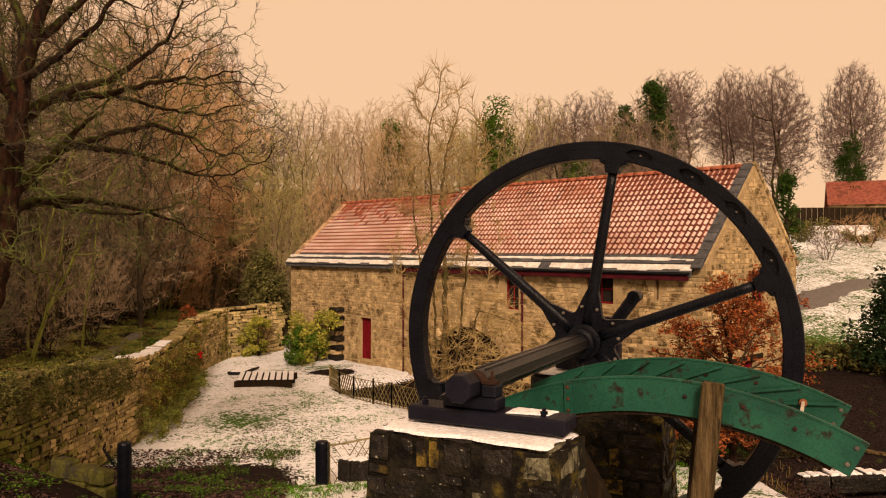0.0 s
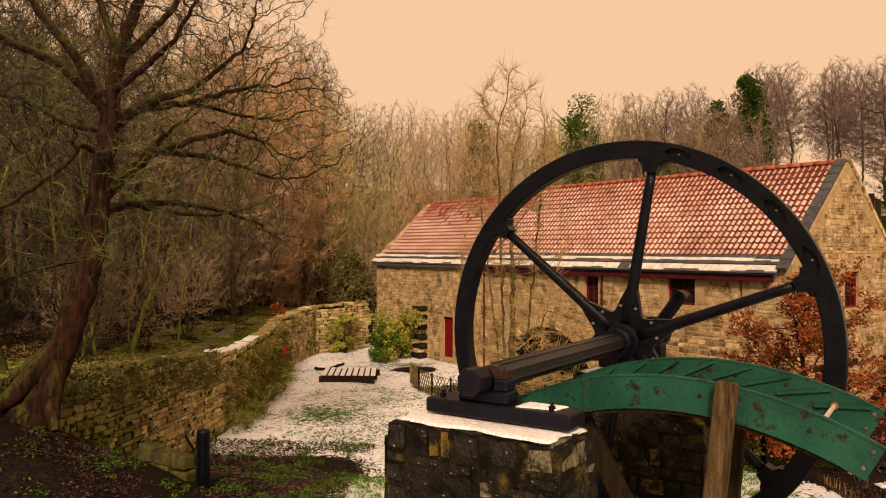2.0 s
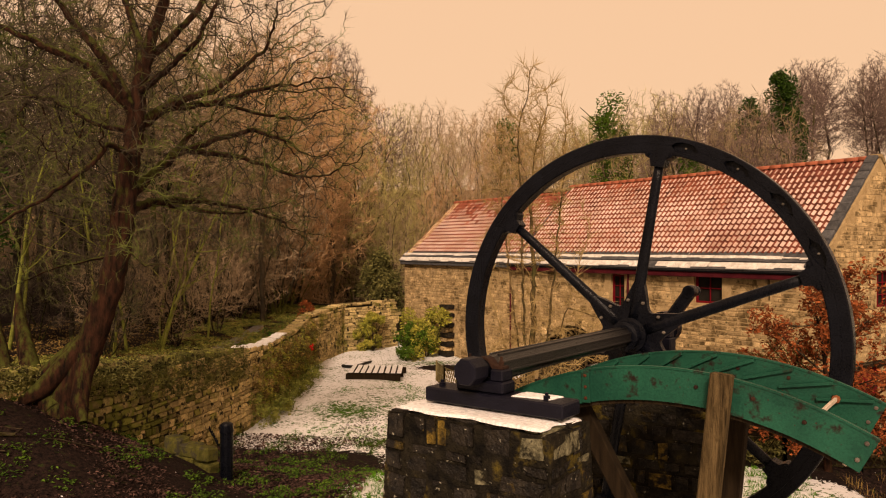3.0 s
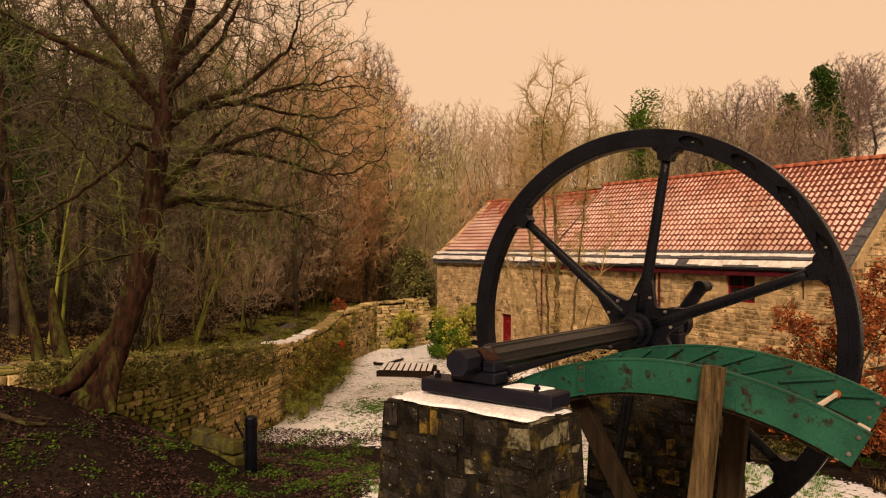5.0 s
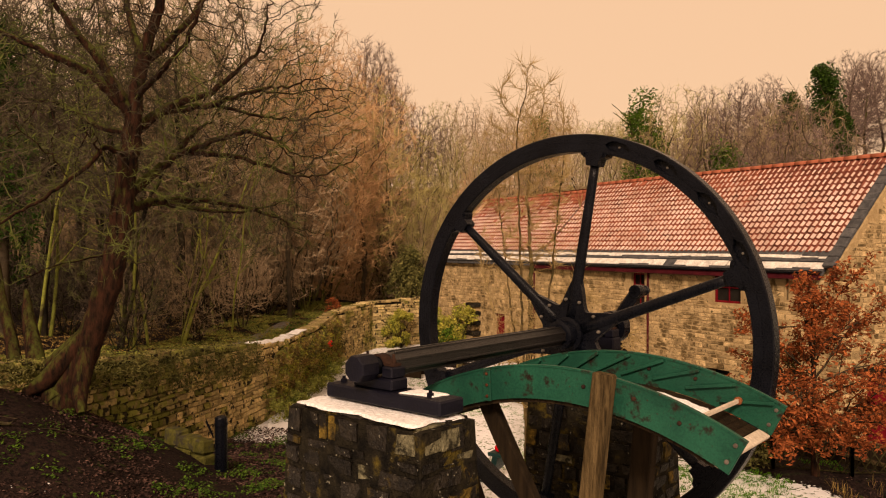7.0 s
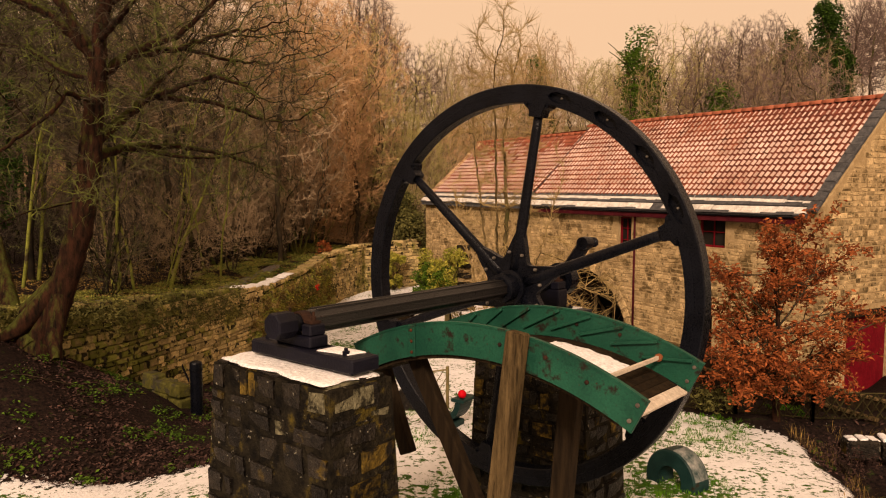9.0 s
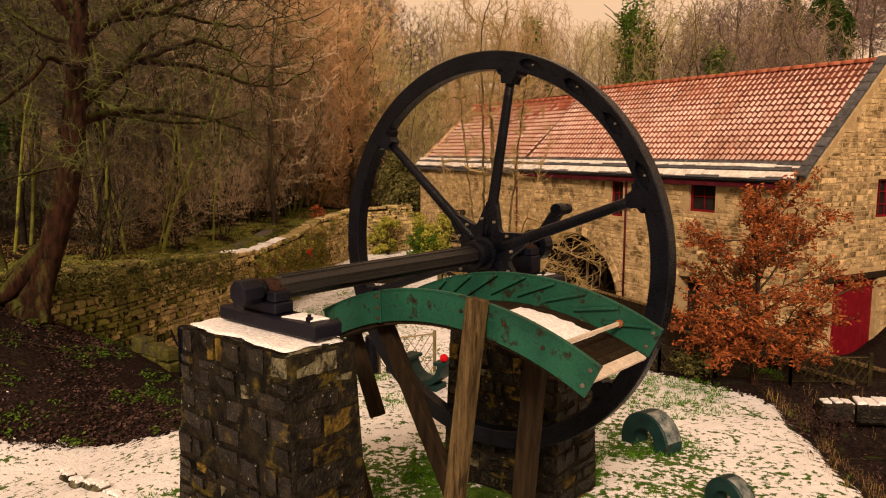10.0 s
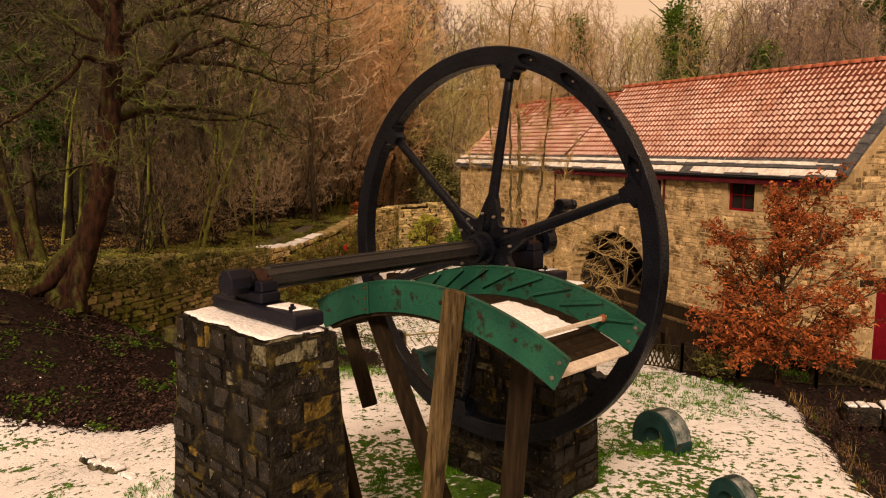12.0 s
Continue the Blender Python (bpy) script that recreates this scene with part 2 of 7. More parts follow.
def ground_material():
    """Snow over turf, leaf mould and bare earth, by where each lies."""
    m = bpy.data.materials.new("ground_cover")
    m.use_nodes = True
    n, l = m.node_tree.nodes, m.node_tree.links
    b = n["Principled BSDF"]
    b.inputs["Roughness"].default_value = 0.9
    b.inputs["Specular IOR Level"].default_value = 0.05
    tc = n.new("ShaderNodeTexCoord")

    def tex(sc, detail=5.0):
        t = n.new("ShaderNodeTexNoise")
        t.inputs["Scale"].default_value, t.inputs["Detail"].default_value = sc, detail
        t.inputs["Roughness"].default_value = 0.65
        l.new(tc.outputs["Object"], t.inputs["Vector"])
        return t.outputs[0]

    def ramp(src, lo, hi, a=0.0, c=1.0):
        r = n.new("ShaderNodeMapRange")
        r.inputs[1].default_value, r.inputs[2].default_value = lo, hi
        r.inputs[3].default_value, r.inputs[4].default_value = a, c
        l.new(src, r.inputs[0])
        return r.outputs[0]

    def mix(f, a, c):
        x = n.new("ShaderNodeMix")
        x.data_type = "RGBA"
        for sock, v in ((x.inputs[0], f), (x.inputs[6], a), (x.inputs[7], c)):
            if isinstance(v, tuple):
                sock.default_value = rgb(v)
            else:
                l.new(v, sock)
        return x.outputs[2]

    def attr(name):
        a = n.new("ShaderNodeAttribute")
        a.attribute_name = name
        return a.outputs["Fac"]

    def math2(op, a, c):
        x = n.new("ShaderNodeMath")
        x.operation = op
        for sock, v in zip(x.inputs, (a, c)):
            if isinstance(v, (int, float)):
                sock.default_value = v
            else:
                l.new(v, sock)
        return x.outputs[0]

    turf = mix(ramp(tex(9), 0.35, 0.65), (0.022, 0.07, 0.012), (0.075, 0.15, 0.026))
    mould = mix(ramp(tex(14), 0.38, 0.62), (0.006, 0.0042, 0.0042), (0.024, 0.0145, 0.0125))
    mould = mix(ramp(tex(3.2), 0.60, 0.68), mould, (0.03, 0.045, 0.012))
    bracken = mix(ramp(tex(5), 0.35, 0.65), (0.09, 0.062, 0.036), (0.24, 0.165, 0.095))
    base = mix(attr("litter"), turf, mix(attr("bracken"), mould, bracken))
    fleck = math2("ADD", math2("ADD", math2("MULTIPLY", tex(11.0, 6.0), 0.62), math2("MULTIPLY", tex(4.2, 3.0), 0.26)), math2("MULTIPLY", tex(0.9, 3.0), 0.22))
    cover = math2("ADD", attr("snow"), math2("MULTIPLY", math2("SUBTRACT", fleck, 0.55), 2.9))
    whole = mix(ramp(cover, 0.46, 0.54), base, mix(ramp(tex(5), 0.4, 0.6), (0.72, 0.72, 0.75), (0.79, 0.79, 0.82)))
    l.new(whole, b.inputs["Base Color"])
    bp = n.new("ShaderNodeBump")
    bp.inputs["Strength"].default_value, bp.inputs["Distance"].default_value = 0.7, 0.04
    l.new(math2("ADD", tex(24, 4.0), math2("MULTIPLY", cover, 0.5)), bp.inputs["Height"])
    l.new(bp.outputs[0], b.inputs["Normal"])
    return m


GROUND = ground_material()


# ---- building helpers ----
def mesh_object(name, verts, faces, material, parent=None, label="", smooth=False):
    me = bpy.data.meshes.new(name)
    me.from_pydata([tuple(v) for v in verts], [], faces)
    me.materials.append(material)
    if smooth:
        me.polygons.foreach_set("use_smooth", [True] * len(me.polygons))
    me.update()
    ob = new(name, me)
    ob.parent = parent
    return tagged(ob, label)


def part(name, bm, material, parent, label="", smooth=False):
    me = bpy.data.meshes.new(name)
    bmesh.ops.recalc_face_normals(bm, faces=bm.faces)
    bm.to_mesh(me)
    bm.free()
    me.materials.append(material)
    if smooth:
        me.polygons.foreach_set("use_smooth", [True] * len(me.polygons))
    ob = new(name, me)
    ob.parent = parent
    return tagged(ob, label)


def thing(name, m, label, category, group="", kind=""):
    ob = new(name)
    ob.empty_display_size = 0.2
    ob.matrix_basis = m
    return tagged(ob, label, category, group, kind)


def box(lo, hi, bevel=0.0, bm=None, m=None, jitter=0.0, rng=random):
    bm = bm or bmesh.new()
    vs = []
    for z in (lo[2], hi[2]):
        for x, y in ((lo[0], lo[1]), (hi[0], lo[1]), (hi[0], hi[1]), (lo[0], hi[1])):
            p = Vector((x, y, z)) + Vector([rng.uniform(-jitter, jitter) for _ in range(3)])
            vs.append(bm.verts.new(m @ p if m else p))
    fs = [bm.faces.new([vs[i] for i in q]) for q in ((3, 2, 1, 0), (4, 5, 6, 7), (0, 1, 5, 4), (1, 2, 6, 5), (2, 3, 7, 6), (3, 0, 4, 7))]
    if bevel:
        es = {e for f in fs for e in f.edges}
        bmesh.ops.bevel(bm, geom=list(es), offset=bevel, segments=1, affect="EDGES")
    return bm


def beam(p, q, w, h, bevel=0.01, bm=None, up=(0, 0, 1)):
    """A squared timber from p to q, w across and h deep."""
    p, q = Vector(p), Vector(q)
    d = (q - p).normalized()
    side = d.cross(Vector(up))
    if side.length < 1e-4:
        side = d.cross(Vector((1, 0, 0)))
    side.normalize()
    top = side.cross(d)
    m = Matrix((side, top, d)).transposed().to_4x4()
    m.translation = p
    return box((-w / 2, -h / 2, 0), (w / 2, h / 2, (q - p).length), bevel, bm, m)


def lathe(rings, n=16, bm=None, m=None, cap=True):
    """Rings of (radius, height) turned round the z axis."""
    bm = bm or bmesh.new()
    rows = []
    for r, z in rings:
        row = [Vector((r * math.cos(math.tau * k / n), r * math.sin(math.tau * k / n), z)) for k in range(n)]
        rows.append([bm.verts.new(m @ v if m else v) for v in row])
    for a, b in zip(rows, rows[1:]):
        for k in range(n):
            bm.faces.new((a[k], a[(k + 1) % n], b[(k + 1) % n], b[k]))
    if cap:
        bm.faces.new(rows[0][::-1])
        bm.faces.new(rows[-1])
    return bm


def align(p, q):
    """The pose at p whose z axis points to q."""
    p, q = Vector(p), Vector(q)
    m = (q - p).to_track_quat("Z", "Y").to_matrix().to_4x4()
    m.translation = p
    return m


def smooth01(a, b, x):
    t = np.clip((x - a) / (b - a), 0, 1)
    return t * t * (3 - 2 * t)


# ---- the lie of the land ----
MILL_A = radians(-46.34)
MX, MY = math.cos(MILL_A), math.sin(MILL_A)           # the mill's long axis, towards its near gable
MILL_O = (7.84, 24.17)
WALL_LINE = [(-10.4, 9.0), (-9.5, 12.5), (-8.95, 15.5), (-8.85, 19.5), (-8.95, 23.4), (-9.9, 29.0), (-11.0, 33.5), (-11.0, 38.6), (-8.9, 41.6)]
WALL_TOP = [1.75, 1.6, 1.36, 1.05, 0.72, 0.75, 0.85, 1.0, 1.05]


def wall_x(y):
    ys = [p[1] for p in WALL_LINE]
    return np.interp(y, ys, [p[0] for p in WALL_LINE]), np.interp(y, ys, WALL_TOP)


def lawn_side(x, y):
    return smooth01(-1.6, 0.6, x - 0.445 * y) * smooth01(23.5, 27.0, y)


def land(x, y):
    """Height of the ground; takes numbers or arrays."""
    x, y = np.asarray(x, float), np.asarray(y, float)
    dx, dy = x - MILL_O[0], y - MILL_O[1]
    along = dx * MX + dy * MY
    front = -(dx * -MY + dy * MX)
    z = -1.45 * smooth01(12.5, 21.0, y - 0.35 * np.clip(x, -9, 6))
    # the mill race below the terrace
    pit = smooth01(5.0, 3.6, front) * smooth01(-14.0, -12.0, along) * smooth01(-9, -7, front)
    z = z * (1 - pit) - 2.1 * pit
    # the dark stream bed beside the terrace
    bed = smooth01(5.9, 7.4, x + 0.12 * (y - 10)) * smooth01(15.0, 13.6, y) * smooth01(5.0, 7.5, y)
    z = z * (1 - bed) - 0.8 * bed
    z = z - 0.4 * np.exp(-((x + 2.4) ** 2 + (y - 17.2) ** 2) / 3.2)
    # lawn and lane climbing behind the near gable
    rise = lawn_side(x, y)
    hill = -0.4 + 0.165 * np.clip(y - 27, 0, 27) + 1.9 * smooth01(55.5, 58.5, y)
    z = z * (1 - rise) + hill * rise
    # the bank under the oak
    bank = np.clip((-4.4 - x) / 4.8, 0, 1.15) * smooth01(19.5, 13.0, y) * smooth01(6.5, 12.0, y)
    z = z + 1.5 * bank ** 1.5 - 0.22 * np.exp(-((x + 5.8) ** 2 / 1.6 + (y - 13.6) ** 2 / 2.4)) - 0.45 * smooth01(-2.5, -5.5, x) * smooth01(16, 12, y) * np.clip(1 - 1.2 * bank, 0, 1)
    # the wood behind the garden wall
    wx, wz = wall_x(y)
    back = smooth01(wx - 0.05, wx - 0.5, x)
    slope = wz - 0.25 + 0.05 * np.clip(wx - x - 2, 0, 6) + 0.10 * np.clip(wx - x - 8, 0, 60)
    z = np.where(y < 41.6, z * (1 - back) + slope * back, z)
    far = smooth01(41.0, 48.0, y + 0.3 * x) * (1 - rise)
    z = z * (1 - far) + (0.9 + 0.3 * np.clip(y - 42, 0, 30) + 0.07 * np.clip(-x - 18, 0, 60)) * far
    return z


def build_ground():
    def axis(lo, hi, step, out):
        mid = np.arange(lo, hi + 1e-6, step)
        grow = np.cumsum(step * 1.22 ** np.arange(1, 40))
        grow = grow[grow < out]
        return np.concatenate([lo - grow[::-1], mid, hi + grow])
    xs, ys = axis(-12.5, 12.5, 0.2, 900), axis(3.0, 43.0, 0.2, 900)
    gx, gy = np.meshgrid(xs, ys)
    gz = land(gx, gy)
    for k, (amp, f) in enumerate(((0.05, 0.9), (0.02, 2.7))):
        ph = np.random.RandomState(k).uniform(0, 6.28, 8)
        gz = gz + amp * (np.sin(gx * f + ph[0] + 1.3 * np.sin(gy * f * 0.7 + ph[1])) * np.sin(gy * f * 1.1 + ph[2] + np.sin(gx * f * 0.6 + ph[3])))
    nx, ny = len(xs), len(ys)
    verts = np.stack([gx, gy, gz], -1).reshape(-1, 3)
    i = (np.arange(ny - 1)[:, None] * nx + np.arange(nx - 1)).ravel()
    faces = np.stack([i, i + 1, i + nx + 1, i + nx], -1)
    me = bpy.data.meshes.new("ground")
    me.from_pydata(verts.tolist(), [], faces.tolist())
    me.polygons.foreach_set("use_smooth", [True] * len(me.polygons))
    me.materials.append(GROUND)
    x, y = verts[:, 0], verts[:, 1]
    wx, _ = wall_x(y)
    along = (x - MILL_O[0]) * MX + (y - MILL_O[1]) * MY
    front = -((x - MILL_O[0]) * -MY + (y - MILL_O[1]) * MX)
    wood = smooth01(wx + 0.3, wx - 0.6, x)
    litter = np.clip(wood + smooth01(-1.9, -3.3, x + 0.16 * (y - 12)) * smooth01(20.8, 18.6, y) * smooth01(8.9, 10.2, y - 0.33 * (x + 5.5)), 0, 1)
    pit = smooth01(4.9, 4.4, front) * smooth01(-14.0, -12.6, along) * smooth01(-9.0, -7.5, front) * (1 - lawn_side(x, y))
    litter = np.clip(np.maximum(litter, pit * smooth01(4, 1, along)), 0, 1)
    wet = smooth01(5.6, 6.3, x + 0.1 * (y - 11)) * smooth01(0.0, 1.0, front) * smooth01(4.5, 6.5, y)
    fence = smooth01(12.9, 13.9, 0.62 * (x - 5.6) + 0.78 * (y - 13.6) + 13.4) * smooth01(3.0, 4.2, x) * smooth01(0.0, 1.0, front)
    bank = smooth01(6.6, 8.2, x) * smooth01(28.6, 27.4, y) * smooth01(4.5, 6.5, y)
    litter = np.maximum(litter, np.maximum(np.maximum(wet, bank), fence))
    wedge = np.exp(-((x + 5.0) ** 2 / 1.2 + (y - 34.2) ** 2 / 0.8))
    litter = np.maximum(litter, np.clip(wedge * 1.6, 0, 1))
    back = smooth01(41, 45, y + 0.3 * x) * (1 - lawn_side(x, y))
    litter = np.maximum(litter, back)
    snow = 0.64 * (1 - smooth01(0.45, 0.95, litter)) + 0.02
    litter = smooth01(0.12, 0.42, litter)
    # bare turf between the piers and at the lawn's edge
    for cx, cy, rr, cut in ((0.9, 9.3, 1.3, 0.27), (1.9, 8.3, 1.0, 0.24), (3.6, 11.2, 0.9, 0.2), (4.4, 9.4, 0.7, 0.2), (3.9, 10.2, 1.6, 0.07), (-6.6, 24.5, 1.2, 0.3), (-5.0, 26.0, 1.6, 0.1), (-7.2, 34.8, 0.9, 0.12), (-5.6, 35.6, 1.0, 0.22), (-8.2, 32.6, 0.9, 0.2)):
        snow = snow - cut * np.exp(-((x - cx) ** 2 + (y - cy) ** 2) / rr ** 2)
    lawn = lawn_side(x, y)
    snow = snow - lawn * (0.13 + 0.07 * np.sin(0.9 * x + 1.3 * np.sin(0.7 * y))) * (y < 56) - 0.3 * np.exp(-((x - 15.2) ** 2 / 4 + (y - 30.5) ** 2 / 2)) 
    for name, val in (("litter", litter), ("snow", snow), ("bracken", back)):
        a = me.attributes.new(name, "FLOAT", "POINT")
        a.data.foreach_set("value", val.astype(np.float32))
    return tagged(new("ground", me), "snow-dusted turf with leaf mould under the trees", "ground", kind="structure")


build_ground()


# ---- the engine: piers, flywheel, bearings, green trough ----
ENGINE = pose(1.598, 8.688, 0, 0, 0, -26.8)      # x along the wheel, y along the shaft, away
HUB_Z = 3.04


def stone_block(seed, bevel=0.08, rounds=1):
    """A unit stone, roughly squared, with worn edges."""
    rng = random.Random(seed)
    bm = box((-0.5, -0.5, -0.5), (0.5, 0.5, 0.5), 0, jitter=0.075, rng=rng)
    bmesh.ops.bevel(bm, geom=list(bm.edges), offset=bevel, segments=rounds, affect="EDGES")
    for v in bm.verts:
        v.co += Vector([rng.uniform(-0.03, 0.03) for _ in range(3)])
    return bm


def stone_meshes(material, count, seed, bevel=0.08, rounds=1):
    out = []
    for k in range(count):
        bm = stone_block(seed + k, bevel, rounds)
        bmesh.ops.recalc_face_normals(bm, faces=bm.faces)
        me = bpy.data.meshes.new("stone")
        bm.to_mesh(me)
        bm.free()
        me.materials.append(material)
        out.append(me)
    return out


DARK_STONES = stone_meshes(STONE_DARK, 10, 10, 0.14, 2)
OCHRE_STONES = stone_meshes(STONE_OCHRE, 4, 30, 0.14, 2)
PALE_STONES = stone_meshes(STONE_PALE, 3, 40, 0.17, 2)


def place_stone(meshes, rng, centre, size, turn, parent):
    ob = new("stone", rng.choice(meshes))
    ob.parent = parent
    ob.matrix_basis = Matrix.LocRotScale(centre, Euler((rng.uniform(-0.03, 0.03), rng.uniform(-0.03, 0.03), turn + rng.uniform(-0.03, 0.03))), size)
    return ob


def stone_pier(x0, x1, y0, y1, top, foot, seed, spread):
    """A squared rubble pier, a little wider at its foot, with snow on its head."""
    rng = random.Random(seed)
    pier = thing("stone_pier", ENGINE, "dark weathered rubble stone pier capped with thin snow", "pier", "engine piers")
    core = bmesh.new()
    s = spread * 0.9
    rows = [(foot - 0.3, s), (top - 0.03, 0.0)]
    ring = []
    for z, g in rows:
        ring.append([core.verts.new((x, y, z)) for x, y in ((x0 - g - 0.003, y0 - g - 0.003), (x1 + g + 0.003, y0 - g - 0.003), (x1 + g + 0.003, y1 + g + 0.003), (x0 - g - 0.003, y1 + g + 0.003))])
    for k in range(4):
        core.faces.new((ring[0][k], ring[0][(k + 1) % 4], ring[1][(k + 1) % 4], ring[1][k]))
    core.faces.new(ring[1])
    part("mortar_core", core, MORTAR_DARK, pier)
    z = foot - 0.15
    crown = top - 0.25
    while z < top - 0.02:
        h = rng.choice((0.1, 0.13, 0.16, 0.2, 0.24))
        if z < crown and crown - z - h < 0.09:
            h = crown - z
        elif z >= crown - 0.01:
            h = top - z
        g = spread * (top - z - h / 2) / (top - foot)
        for side in range(4):
            if side in (0, 2):
                lo, hi, y = x0 - g, x1 + g, (y0 - g, y1 + g)[side // 2]
            else:
                lo, hi, y = y0 - g + 0.16, y1 + g - 0.16, (x1 + g, x0 - g)[side // 2]
            a, index = lo, 0
            head = top - z < 0.27 and y0 < 0
            while a < hi - 0.01:
                w = rng.uniform(0.12, 0.42)
                if head and side == 0:
                    w = (0.22, 0.2, 0.1, 0.1, 0.3, 0.32, 0.36)[min(index, 6)]
                if hi - a - w < 0.11:
                    w = hi - a
                kind = rng.random()
                ochre = 0.02 if side == 0 else 0.22
                meshes = DARK_STONES if kind < 0.98 - ochre else OCHRE_STONES if kind < 0.98 else PALE_STONES
                if head and side == 0:
                    meshes = PALE_STONES if index == 6 else OCHRE_STONES if index in (2, 3) else DARK_STONES
                elif head and side == 1 and index == 0:
                    meshes = PALE_STONES
                index += 1
                deep, proud = rng.uniform(0.28, 0.34), rng.uniform(-0.004, 0.018)
                c = a + w / 2
                inn = y + (deep / 2 - proud) * (1 if side in (0, 3) else -1)
                if side in (0, 2):
                    place_stone(meshes, rng, (c, inn, z + h / 2), (w - 0.004, deep, h - 0.004), 0, pier)
                else:
                    place_stone(meshes, rng, (inn, c, z + h / 2), (deep, w - 0.004, h - 0.004), 0, pier)
                a += w
        z += h
    return pier


def snow_patch(name, outline, z, thick, label, parent_pose, seed=0, rows=7):
    """A thin drift with a rounded, ragged rim."""
    rng = random.Random(seed)
    n = len(outline)
    cx, cy = sum(p[0] for p in outline) / n, sum(p[1] for p in outline) / n
    pts = []
    for k in range(n):
        (ax, ay), (bx, by) = outline[k], outline[(k + 1) % n]
        for j in range(8):
            t = j / 8
            pts.append((ax + (bx - ax) * t, ay + (by - ay) * t))
    w1, w2 = rng.uniform(0, 6), rng.uniform(0, 6)
    pts = [(cx + (x - cx) * g, cy + (y - cy) * g) for x, y, g in ((x, y, 0.945 + 0.04 * math.sin(5 * k / 8 + w1) + 0.022 * math.sin(13 * k / 8 + w2)) for k, (x, y) in enumerate(pts))]
    bm = bmesh.new()
    rings = []
    for f, hgt in ((1.0, 0.0), (0.99, 0.5), (0.965, 0.85), (0.85, 1.0), (0.5, 1.0)):
        rings.append([bm.verts.new((cx + (x - cx) * f, cy + (y - cy) * f, z + thick * hgt * rng.uniform(0.85, 1.1))) for x, y in pts])
    mid = bm.verts.new((cx, cy, z + thick))
    m = len(pts)
    for a, b in zip(rings, rings[1:]):
        for k in range(m):
            bm.faces.new((a[k], a[(k + 1) % m], b[(k + 1) % m], b[k]))
    for k in range(m):
        bm.faces.new((rings[-1][k], rings[-1][(k + 1) % m], mid))
    ob = part(name, bm, SNOW, None, smooth=True)
    ob.matrix_basis = parent_pose
    return tagged(ob, label, "snow")


stone_pier(-0.71, 0.82, -3.4, -2.76, 2.69, -0.05, 5, 0.14)
stone_pier(-0.78, 0.78, 0.42, 1.2, 2.56, -0.1, 8, 0.1)
snow_patch("snow_patch", [(-0.68, -3.36), (-0.3, -3.42), (0.1, -3.36), (0.45, -3.42), (0.78, -3.4), (0.84, -2.86), (-0.2, -2.82), (-0.7, -2.86)], 2.685, 0.024, "thin melting snow on a stone pier head", ENGINE, 3)
snow_patch("snow_patch", [(-0.7, 0.46), (0.72, 0.46), (0.74, 1.14), (-0.72, 1.14)], 2.555, 0.035, "thin melting snow on a stone pier head", ENGINE, 4)


